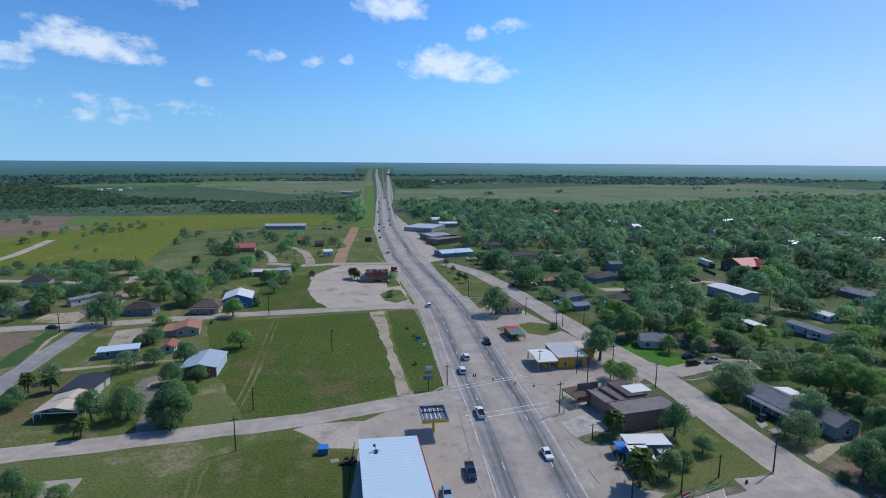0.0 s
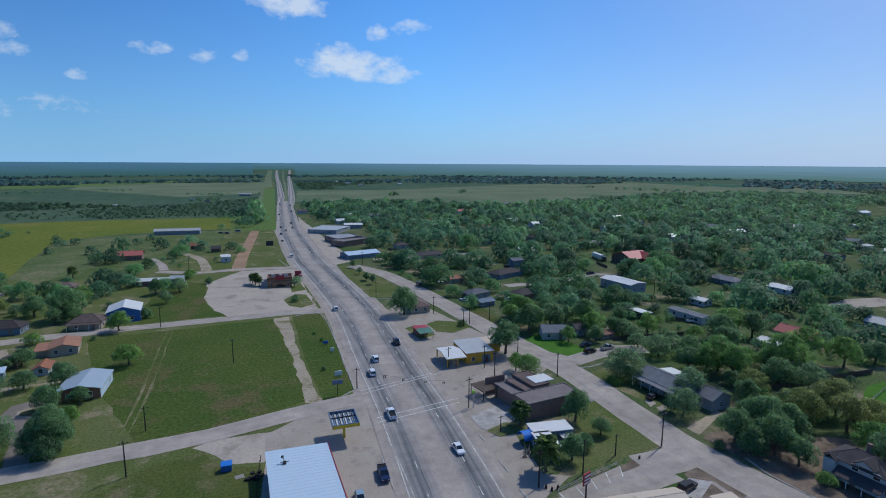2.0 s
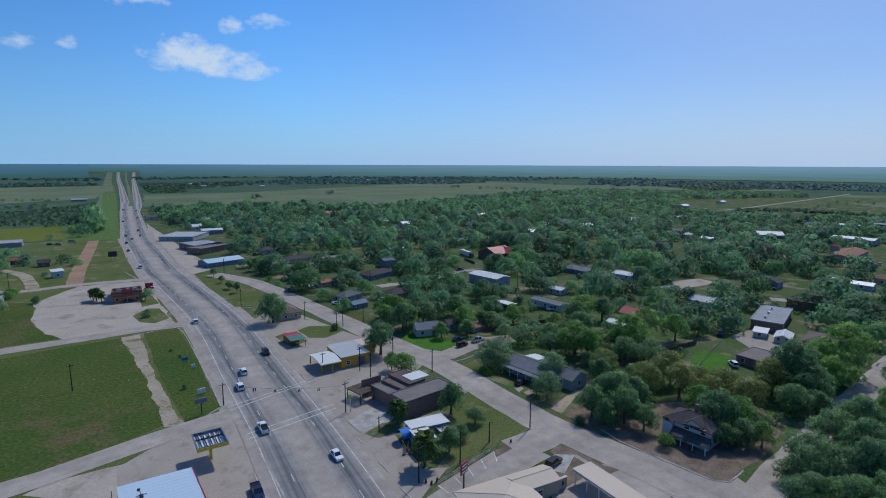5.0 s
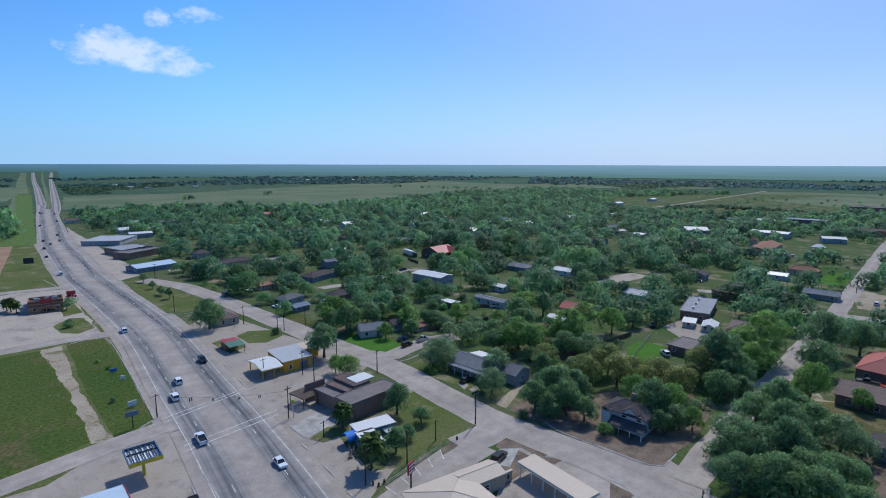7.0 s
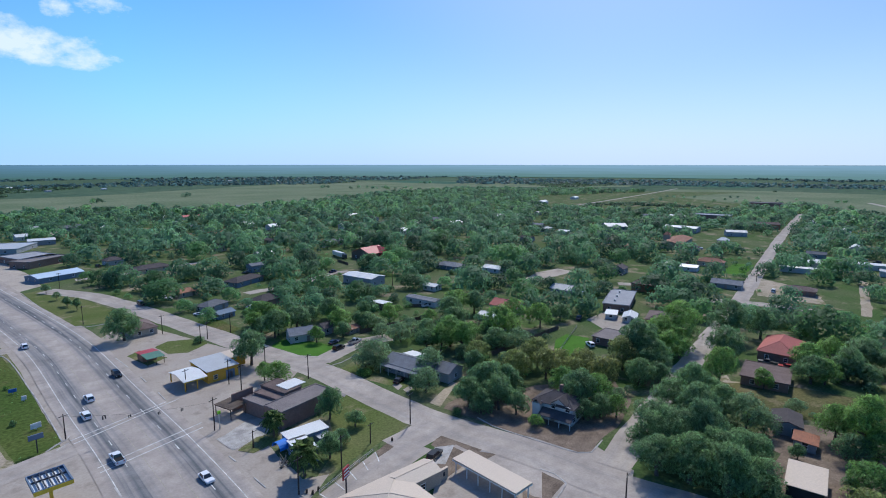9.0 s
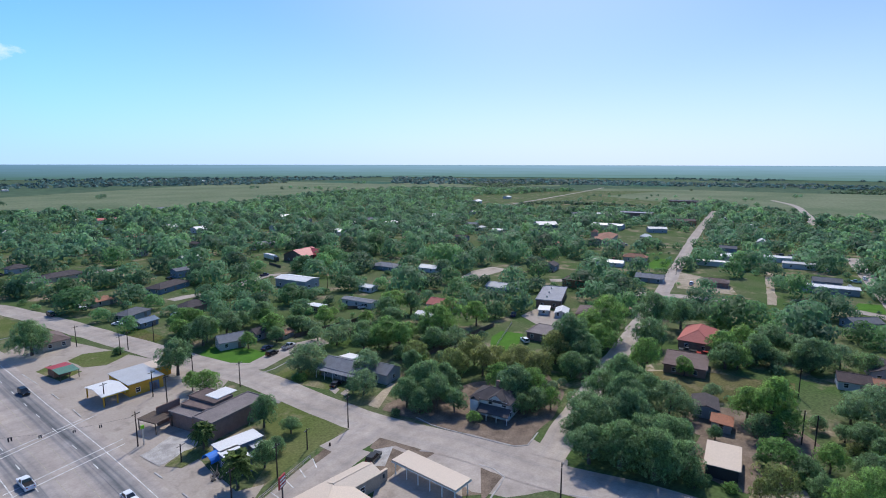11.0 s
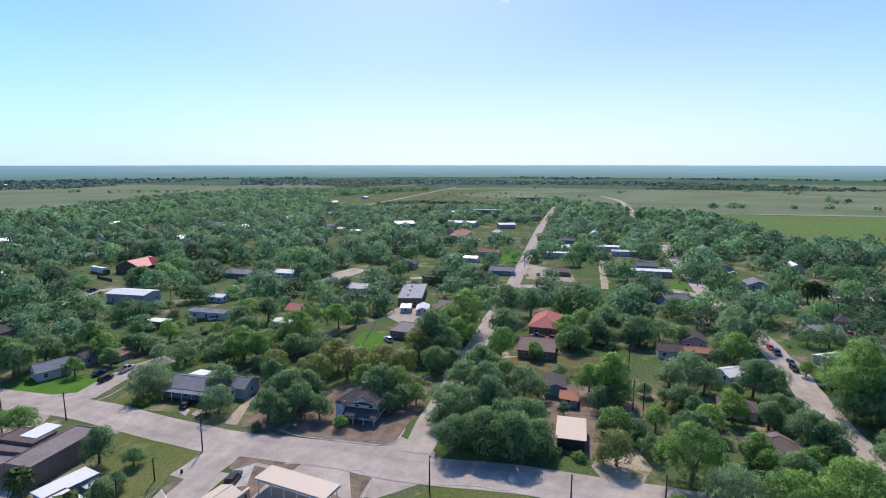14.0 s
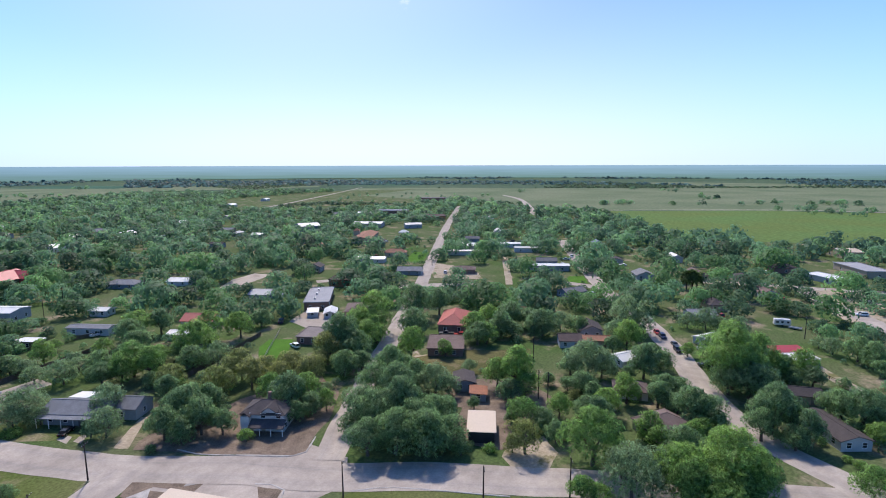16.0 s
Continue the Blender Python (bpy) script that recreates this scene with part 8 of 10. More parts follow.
def fence(p, q, h, mat, label, gap=2.4, boards=True):
    p, q = Vector((*p, 0)), Vector((*q, 0))
    d = q - p
    f = thing("fence", p.x, p.y, math.degrees(math.atan2(d.y, d.x)), label, "fence")
    n = max(1, int(d.length / gap))
    for i in range(n + 1):
        k = part("fence_post", one_box(-.06, .06, -.06, .06, -.1, h), mat, f)
        k.location.x = d.length * i / n
    for z in ((h * .3, h * .8) if boards else (h * .5, h * .95)):
        part("rail", one_box(0, d.length, .06, .11, z - .05, z + .05), mat, f)
    if boards:
        bm = bmesh.new()
        x = 0.0
        while x < d.length - .15:
            box(bm, x, x + .14, .111, .135, .05, h - .03 * ((x * 7) % 1))
            x += .155
        part("board_panel", bm, mat, f)
    return f


fence((116.3, 128.9), (164.5, 135.4), 1.8, WOOD, "weathered board fence beside the back lawn")
fence((105.1, 164.6), (130.3, 171.0), 1.8, WOOD, "dark board fence in the trees")
fence((98.8, 179.4), (128.1, 180.1), 1.8, WOOD, "dark board fence behind the long house")
fence((135.6, 199.9), (147.3, 192.9), 1.6, WOOD, "low dark fence by the mobile home")
fence((172.2, 132.4), (138.2, 115.0), 1.2, KERB, "pale wall beside the lawn", boards=False)
fence((197.5, -54.0), (169.5, -66.7), 1.2, POLEWOOD, "post and rail fence along the alley", boards=False)
fence((41.2, 93.5), (57.9, 100.6), 0.9, KERB, "low pale rail behind the parking bays", boards=False)
fence((163.4, 310.8), (164.1, 327.5), 1.8, WOOD, "dark board fence by the lorry")

# weathered yard ornaments beside the white shop and stumps in the gravel bed
for x, y, k in ((40.0, 109.0, 1.0), (40.4, 107.1, .8), (38.9, 107.4, .7)):
    orn = thing("yard_ornament", x, y, 30 * k, "weathered driftwood ornament standing beside the shop", "ornament")
    for a in range(5):
        bm = bmesh.new()
        tube(bm, (.3 * math.cos(a * 1.3) * k, .3 * math.sin(a * 1.3) * k, 0), (.9 * math.cos(a * 2.1) * k, .9 * math.sin(a * 2.1) * k, (1.3 + .3 * a) * k), .12, .05, 6)
        part("branch", bm, DIRT, orn)
    part("base", one_box(-.6 * k, .6 * k, -.5 * k, .5 * k, -.05, .25), WOOD, orn)
for x, y in ((39.3, 95.4), (40.1, 94.3), (41.6, 94.8), (64.1, 102.2)):
    st_ = thing("stump", x, y, 0, "short dark wooden stump in the gravel bed", "stump")
    bm = bmesh.new()
    tube(bm, (0, 0, -.1), (.05, 0, .9), .28, .2, 9)
    part("trunk", bm, POLEWOOD, st_)
    part("cut_top", one_box(-.12, .16, -.12, .12, .88, .93), WOOD, st_)


# ---- trees ----
def leaf_quads(rs, lobes, n, size, flat=0.55, slim=1.0, own=0.5):
    """n small leaf clumps (quads) over the skins of round lobes (x, y, z, radius, height ratio)."""
    lobes = np.array(lobes)
    wgt = lobes[:, 3] ** 2
    k = rs.choice(len(lobes), n, p=wgt / wgt.sum())
    d = rs.normal(size=(n, 3))
    d[:, 2] = d[:, 2] * 0.9 + 0.35
    d /= np.linalg.norm(d, axis=1)[:, None]
    r = lobes[k, 3] * (0.78 + 0.3 * rs.rand(n) ** 0.8)
    c = lobes[k, :3] + d * np.stack([r, r, r * lobes[k, 4]], 1)
    nor = d + rs.normal(size=(n, 3)) * flat
    nor /= np.linalg.norm(nor, axis=1)[:, None]
    nor *= np.where((nor * d).sum(1) < 0, -1.0, 1.0)[:, None]
    t = np.cross(nor, rs.normal(size=(n, 3)))
    t /= np.linalg.norm(t, axis=1)[:, None]
    b = np.cross(nor, t)
    s = (size * (0.6 + 0.8 * rs.rand(n)))[:, None]
    v = np.stack([c + t * s * 0.66 * slim, c + b * s * 0.48 + t * s * .12, c - t * s * 0.6 * slim, c - b * s * 0.5 - t * s * .1], 1)
    soft = d * np.array([1, 1, 1.0]) + nor * own + np.array([0, 0, 0.85])
    soft /= np.linalg.norm(soft, axis=1)[:, None]
    return np.concatenate([v.reshape(-1, 3), np.repeat(soft, 4, axis=0)], 1)


def quad_mesh(name, v, mat):
    """Loose quads; rows of place or of place and shading normal."""
    me = bpy.data.meshes.new(name)
    n = len(v) // 4
    me.vertices.add(4 * n)
    me.vertices.foreach_set("co", np.ascontiguousarray(v[:, :3], dtype=np.float32).ravel())
    me.loops.add(4 * n)
    me.loops.foreach_set("vertex_index", np.arange(4 * n, dtype=np.int32))
    me.polygons.add(n)
    me.polygons.foreach_set("loop_start", np.arange(0, 4 * n, 4, dtype=np.int32))
    me.polygons.foreach_set("loop_total", np.full(n, 4, dtype=np.int32))
    me.materials.append(mat)
    me.update(calc_edges=True)
    if v.shape[1] >= 6:      # clumps are shaded as one rounded mass
        at = me.attributes.new("custom_normal", "FLOAT_VECTOR", "POINT")
        at.data.foreach_set("vector", np.ascontiguousarray(v[:, 3:6], dtype=np.float32).ravel())
    if v.shape[1] == 7:
        at = me.attributes.new("tone", "FLOAT", "POINT")
        at.data.foreach_set("value", np.ascontiguousarray(v[:, 6], dtype=np.float32))
    return me


def crown_lobes(rs, radius, height, low, count):
    """Lobes of an uneven crown, unit metres."""
    out = [(0, 0, low + (height - low) * .5, radius * .68, .8)]
    for i in range(count):
        a = 6.283 * (i + rs.rand() * .8) / count
        q = radius * rs.uniform(.42, .72)
        r = radius * rs.uniform(.3, .46)
        z = low + (height - low) * rs.uniform(.15, .6)
        out.append((q * math.cos(a), q * math.sin(a), z, r, rs.uniform(.72, 1.02)))
    for i in range(max(2, count // 3)):
        a, q = rs.uniform(0, 6.28), radius * rs.uniform(0, .35)
        out.append((q * math.cos(a), q * math.sin(a), low + (height - low) * rs.uniform(.68, .8), radius * rs.uniform(.28, .4), .7))
    return out


def trunk_mesh(rs, lobes, height, thick):
    bm = bmesh.new()
    fork = Vector((rs.uniform(-.2, .2), rs.uniform(-.2, .2), height * .28))
    tube(bm, (0, 0, -.15), fork * .5, thick * 1.25, thick, 8)
    tube(bm, fork * .5, fork, thick, thick * .85, 8)
    for lb in lobes[1:7]:
        mid = fork.lerp(Vector(lb[:3]), .55) + Vector((0, 0, -.3))
        tube(bm, fork, mid, thick * .6, thick * .35, 6)
        tube(bm, mid, Vector(lb[:3]), thick * .35, thick * .12, 5)
    return link_mesh("trunk", bm, BARK)


def tree_template(seed, radius, height, low, count, leaves, size, mat, thick=0.3):
    rs = np.random.RandomState(seed)
    lobes = crown_lobes(rs, radius, height, low, count)
    root = new("tree")
    part("trunk", trunk_mesh(rs, lobes, height, thick), None, root)
    part("crown", quad_mesh("crown", leaf_quads(rs, lobes, int(leaves * .86), size * 1.32), mat), None, root)
    return root


KIND = {}


def kinds():
    spec = {
        "oak": [(11, 5.4, 9.4, 1.9, 11, 2600, .56, OAK, .38), (12, 5.8, 8.8, 1.7, 13, 2700, .56, OAK, .4), (13, 5.0, 9.8, 2.0, 10, 2500, .54, OAK, .35), (14, 5.3, 8.4, 1.7, 12, 2500, .54, OAK, .35)],
        "ash": [(21, 4.4, 9.0, 1.8, 9, 2000, .52, ASH, .28), (22, 4.8, 8.2, 1.6, 10, 2100, .52, ASH, .28), (23, 4.5, 8.8, 1.9, 12, 2000, .5, ASH, .28)],
        "mesquite": [(31, 4.4, 6.2, .9, 11, 1700, .42, MESQUITE, .2), (32, 4.0, 6.6, 1.0, 10, 1600, .42, MESQUITE, .2)],
        "brown": [(41, 5.2, 8.8, 2.2, 10, 1700, .55, BROWNTREE, .35), (42, 5.5, 9.6, 2.6, 13, 1800, .52, BROWNTREE, .35), (43, 4.9, 8.2, 2.0, 9, 1600, .54, BROWNTREE, .35)],
        "pink": [(45, 3.4, 5.5, 1.2, 8, 1300, .5, PINKTREE, .2)],
        "bush": [(51, 1.7, 2.2, .1, 6, 420, .4, OAK, .08), (52, 1.9, 2.0, .1, 7, 420, .4, ASH, .08)],
        "young": [(61, 2.0, 5.0, 1.4, 6, 700, .42, OAK, .12), (62, 2.2, 4.6, 1.3, 6, 700, .42, MESQUITE, .12)],
    }
    for k, rows in spec.items():
        KIND[k] = [(*r[:5], int(r[5] * 1.5), r[6] * .8, *r[7:]) for r in rows]
        if k in ("oak", "ash", "mesquite", "brown"):        # the same trees, thinner in leaves, for farther off
            KIND["far_" + k] = [(*r[:5], int(r[5] * .6), r[6] * 1.22, *r[7:]) for r in rows]


kinds()
PLACED = {}
LABELS = {"oak": "broad dark green live oak with an uneven crown", "ash": "leafy bright green shade tree", "mesquite": "airy pale green mesquite tree", "brown": "oak with brownish spring leaves",
          "pink": "small tree in pinkish bloom", "bush": "low rounded green bush", "young": "slim young tree on the grass"}
trng = random.Random(77)
SPOTS = []


def tree(kind, x, y, s=1.0, tall=1.0):
    """One tree of a kind; s scales its spread, tall its height."""
    k = trng.randrange(len(KIND[kind]))
    grade = "far_" if math.hypot(x, y) > 185 and ("far_" + kind) in KIND else ""
    m = pose(x, y, 0, 0, 0, trng.uniform(0, 360)) @ Matrix.Diagonal((s, s, s * tall * trng.uniform(.82, 1.2), 1))
    src = PLACED.get((grade + kind, k))
    if src:
        ob = copy_thing(src, m @ Matrix.Diagonal((*(1 / q for q in src.scale), 1)))
    else:
        PLACED[(grade + kind, k)] = ob = tree_template(*KIND[grade + kind][k])
        ob.matrix_world = m
    ob.name = "bush" if kind == "bush" else "tree"
    SPOTS.append((x, y, 4.2 * s))
    return tagged(ob, LABELS[kind], "bush" if kind == "bush" else "tree", "trees")


# trees that stand out, by hand: crown centres
TREES = []
TREES += [
    ("oak", 212.5, 360.8, 2.14),
    ("oak", 218.3, 354.7, 1.95),
    ("oak", 220.6, 343.0, 1.72),
    ("oak", 249.1, 352.7, 2.11),
    ("oak", 247.9, 337.9, 1.84),
    ("oak", 236.7, 340.9, 1.57),
    ("ash", 242.4, 313.0, 2.34),
    ("oak", 224.9, 305.2, 1.47),
    ("ash", 235.5, 311.0, 1.53),
    ("oak", 240.4, 291.5, 1.94),
    ("oak", 263.3, 293.6, 1.84),
    ("oak", 247.8, 265.4, 1.5),
    ("ash", 241.3, 243.3, 2.65),
    ("ash", 249.3, 240.4, 2.22),
    ("oak", 238.9, 222.5, 1.8),
    ("oak", 228.8, 229.2, 1.27),
    ("oak", 173.2, 297.9, 1.41),
    ("oak", 165.4, 273.6, 1.66),
    ("mesquite", 184.0, 292.5, 1.64),
    ("ash", 197.3, 310.4, 1.71),
    ("ash", 199.0, 301.4, 1.81),
    ("mesquite", 194.0, 283.3, 1.91),
    ("oak", 194.8, 269.4, 2.01),
    ("oak", 186.4, 264.0, 0.89),
    ("oak", 175.7, 263.6, 1.19),
    ("oak", 175.7, 254.0, 0.84),
    ("brown", 218.8, 249.3, 1.51),
    ("oak", 176.2, 201.9, 1.88),
    ("oak", 185.5, 219.7, 1.17),
    ("oak", 189.6, 208.2, 1.17),
]
TREES += [
    ("ash", 208.7, 204.1, 1.46),
    ("ash", 186.2, 176.2, 1.67),
    ("oak", 192.3, 200.5, 1.17),
    ("ash", 157.1, 231.4, 1.61),
    ("oak", 161.5, 227.0, 1.15),
    ("ash", 172.6, 220.4, 1.03),
    ("oak", 137.8, 228.6, 0.84),
    ("oak", 134.1, 234.4, 0.97),
    ("ash", 147.3, 178.8, 1.44),
    ("oak", 153.2, 173.9, 0.94),
    ("ash", 152.8, 149.6, 1.34),
    ("oak", 173.1, 163.5, 0.81),
    ("bush", 199.2, 247.4, 1.54),
    ("oak", 172.2, 183.5, 0.75),
    ("oak", 264.4, 239.2, 1.09),
    ("oak", 265.3, 231.1, 1.74),
    ("oak", 291.4, 243.9, 1.89),
    ("oak", 310.4, 242.4, 2.22),
    ("oak", 289.8, 217.7, 1.83),
    ("oak", 271.6, 191.9, 1.59),
    ("oak", 323.0, 220.5, 2.0),
    ("oak", 344.1, 219.7, 2.36),
    ("oak", 334.5, 201.9, 1.77),
    ("ash", 304.2, 201.2, 1.65),
    ("oak", 289.4, 230.9, 1.62),
    ("oak", 288.6, 265.3, 1.43),
    ("ash", 256.3, 177.6, 1.41),
    ("oak", 227.2, 158.8, 1.07),
    ("oak", 226.8, 174.6, 1.64),
    ("oak", 212.5, 182.7, 1.05),
]
TREES += [
    ("oak", 210.2, 189.4, 1.05),
    ("oak", 190.3, 145.6, 1.75),
    ("oak", 183.9, 155.7, 1.37),
    ("oak", 183.9, 168.9, 1.01),
    ("ash", 160.2, 141.5, 1.15),
    ("oak", 174.4, 143.0, 0.98),
    ("oak", 267.0, 146.7, 2.2),
    ("oak", 248.6, 143.6, 1.88),
    ("oak", 253.1, 130.7, 1.88),
    ("oak", 244.1, 118.0, 1.8),
    ("oak", 233.1, 127.8, 1.58),
    ("oak", 234.5, 120.3, 1.31),
    ("ash", 223.7, 108.3, 1.46),
    ("oak", 306.1, 141.7, 1.45),
    ("oak", 338.4, 176.5, 1.37),
    ("oak", 327.9, 185.8, 1.11),
    ("ash", 181.3, 95.3, 2.05),
    ("ash", 172.3, 95.4, 1.69),
    ("oak", 206.0, 87.7, 1.51),
    ("oak", 230.9, 91.0, 1.41),
    ("oak", 186.0, 80.0, 1.24),
    ("oak", 216.0, 80.5, 1.06),
    ("oak", 343.1, 128.2, 1.33),
    ("oak", 366.0, 126.2, 1.53),
    ("oak", 380.8, 122.3, 1.58),
    ("ash", 371.4, 103.3, 1.93),
    ("ash", 339.7, 99.1, 1.64),
    ("oak", 373.1, 98.2, 1.65),
    ("oak", 358.4, 84.3, 1.33),
    ("oak", 395.1, 97.4, 1.33),
]
TREES += [
    ("ash", 310.4, 60.8, 1.7),
    ("oak", 324.6, 72.2, 0.98),
    ("oak", 397.7, 65.6, 1.7),
    ("oak", 405.2, 60.0, 1.45),
    ("oak", 416.6, 77.6, 1.38),
    ("oak", 410.2, 45.5, 1.45),
    ("ash", 401.7, 38.4, 1.96),
    ("oak", 344.8, 24.7, 2.42),
    ("oak", 332.5, 28.0, 1.39),
    ("oak", 332.4, 18.0, 1.58),
    ("oak", 400.8, 18.4, 1.64),
    ("oak", 419.0, 12.0, 1.57),
    ("oak", 450.3, 6.6, 1.68),
    ("oak", 454.0, -4.0, 1.68),
    ("oak", 391.0, -9.4, 1.32),
    ("oak", 434.4, -16.2, 1.33),
    ("ash", 305.3, 11.0, 2.04),
    ("oak", 301.9, 4.0, 1.14),
    ("oak", 278.6, 5.6, 1.23),
    ("ash", 269.3, 14.6, 1.42),
    ("oak", 259.1, -7.3, 2.01),
    ("oak", 251.9, -1.2, 1.58),
    ("ash", 302.7, -14.3, 1.42),
    ("oak", 281.2, 42.9, 1.58),
    ("oak", 273.8, 37.3, 1.26),
    ("oak", 272.4, 44.9, 1.18),
    ("oak", 255.9, 88.2, 1.26),
    ("oak", 239.6, 85.5, 1.11),
    ("oak", 279.6, 93.0, 1.08),
    ("mesquite", 227.5, 64.9, 2.41),
]
TREES += [
    ("oak", 239.0, 74.4, 1.42),
    ("mesquite", 241.4, 61.4, 2.02),
    ("ash", 233.1, 51.8, 0.85),
    ("oak", 238.5, 42.6, 1.84),
    ("oak", 249.8, 50.1, 1.26),
    ("oak", 234.2, 37.4, 1.21),
    ("ash", 247.2, 26.5, 1.42),
    ("ash", 244.7, 19.2, 1.21),
    ("oak", 235.2, 13.1, 1.17),
    ("mesquite", 236.6, 6.7, 1.59),
    ("mesquite", 217.2, 1.3, 2.02),
    ("mesquite", 213.5, -3.0, 1.42),
    ("ash", 207.1, 55.4, 1.15),
    ("oak", 208.4, 46.2, 1.1),
    ("oak", 195.1, 47.0, 1.04),
    ("oak", 208.7, 39.3, 0.97),
    ("oak", 201.4, 32.4, 1.23),
    ("mesquite", 209.3, 26.5, 1.22),
    ("mesquite", 210.4, 62.4, 0.78),
    ("ash", 188.6, 55.5, 1.14),
    ("oak", 208.9, 19.3, 0.87),
    ("ash", 325.0, -18.9, 1.98),
    ("oak", 387.3, -18.4, 1.06),
    ("oak", 417.2, -28.9, 1.64),
    ("oak", 407.7, -37.4, 1.59),
    ("oak", 418.5, -47.4, 1.87),
    ("oak", 448.7, -58.3, 1.98),
    ("oak", 406.1, -60.1, 2.03),
    ("oak", 455.7, -78.3, 1.98),
    ("oak", 441.6, -84.2, 1.4),
]
TREES += [
    ("oak", 378.8, -37.4, 1.25),
    ("ash", 359.9, -45.2, 1.76),
    ("oak", 358.5, -56.7, 1.58),
    ("mesquite", 321.8, -44.5, 1.84),
    ("oak", 298.5, -40.3, 1.25),
    ("oak", 290.6, -49.3, 1.54),
    ("oak", 336.5, -64.8, 1.27),
    ("oak", 306.2, -58.7, 1.16),
    ("ash", 372.0, -80.0, 2.38),
    ("ash", 381.1, -89.7, 1.66),
    ("oak", 399.6, -79.3, 1.5),
    ("oak", 344.3, -87.0, 1.27),
    ("oak", 310.8, -75.4, 1.24),
    ("oak", 320.8, -70.0, 1.11),
    ("oak", 280.8, -18.2, 1.21),
    ("oak", 305.9, -15.3, 0.85),
    ("ash", 270.9, -28.7, 1.35),
    ("ash", 275.6, -35.7, 1.36),
    ("oak", 253.5, -22.6, 1.01),
    ("pink", 254.6, -41.6, 2.04),
    ("brown", 276.7, -48.0, 1.02),
    ("mesquite", 271.2, -58.8, 1.62),
    ("mesquite", 267.3, -61.8, 1.39),
    ("oak", 297.8, -79.6, 1.1),
    ("oak", 266.8, -68.3, 0.92),
    ("ash", 259.5, -78.0, 1.8),
    ("ash", 313.3, -100.0, 2.14),
    ("oak", 436.5, -113.8, 2.08),
    ("oak", 480.3, -132.9, 1.74),
    ("oak", 459.5, -150.9, 1.63),
]
TREES += [
    ("oak", 416.5, -133.5, 1.03),
    ("oak", 493.3, -170.5, 1.74),
    ("oak", 526.0, -156.3, 1.59),
    ("oak", 293.9, -100.0, 1.05),
    ("oak", 284.1, -103.6, 1.47),
    ("oak", 333.6, -121.6, 1.0),
    ("mesquite", 230.4, -21.3, 1.07),
    ("mesquite", 231.0, -28.1, 1.23),
    ("mesquite", 229.9, -33.5, 1.13),
    ("mesquite", 226.0, -39.4, 1.1),
    ("oak", 479.3, -30.5, 1.74),
    ("oak", 467.4, -103.3, 1.2),
    ("oak", 484.6, -45.8, 1.73),
    ("oak", 508.0, -63.3, 1.8),
    ("oak", 513.5, -79.2, 1.8),
    ("oak", 118.6, 208.7, 0.93),
    ("oak", 135.8, 212.7, 0.61),
    ("ash", 115.0, 184.2, 1.06),
    ("ash", 125.5, 193.8, 0.6),
    ("oak", 104.7, 184.1, 0.95),
    ("mesquite", 106.3, 178.9, 0.97),
    ("mesquite", 103.2, 170.3, 1.0),
    ("mesquite", 105.7, 161.3, 1.36),
    ("mesquite", 114.0, 168.2, 0.99),
    ("oak", 115.6, 158.8, 1.01),
    ("oak", 108.0, 147.9, 0.86),
    ("ash", 129.1, 174.6, 0.72),
    ("oak", 139.5, 173.9, 1.12),
    ("oak", 132.3, 161.9, 1.11),
    ("ash", 117.3, 146.2, 1.46),
]
TREES += [
    ("ash", 111.5, 144.2, 1.02),
    ("ash", 117.6, 139.6, 1.16),
    ("ash", 128.7, 148.0, 0.81),
    ("ash", 137.6, 141.2, 1.61),
    ("oak", 128.6, 133.7, 1.04),
    ("oak", 134.2, 144.9, 0.71),
    ("mesquite", 133.4, 127.9, 1.15),
    ("brown", 113.5, 127.2, 0.98),
    ("oak", 113.2, 134.1, 0.62),
    ("oak", 107.0, 121.0, 0.77),
    ("brown", 114.1, 110.0, 1.08),
    ("brown", 112.3, 113.1, 0.64),
    ("brown", 123.1, 113.0, 0.87),
    ("oak", 98.6, 105.7, 1.02),
    ("oak", 95.8, 98.5, 0.88),
    ("oak", 90.6, 104.9, 0.79),
    ("oak", 98.5, 111.0, 0.75),
    ("oak", 104.8, 104.4, 0.89),
    ("oak", 90.9, 99.9, 0.78),
    ("oak", 97.5, 93.5, 0.66),
    ("mesquite", 85.9, 146.5, 1.31),
    ("mesquite", 81.7, 145.4, 1.03),
    ("mesquite", 86.0, 141.6, 0.86),
    ("mesquite", 88.9, 158.4, 0.95),
    ("mesquite", 94.7, 128.6, 1.23),
    ("mesquite", 86.9, 119.7, 1.14),
    ("oak", 85.5, 123.0, 0.43),
    ("mesquite", 103.4, 125.5, 0.62),
    ("bush", 79.6, 141.4, 1.06),
    ("bush", 78.4, 142.9, 0.98),
]
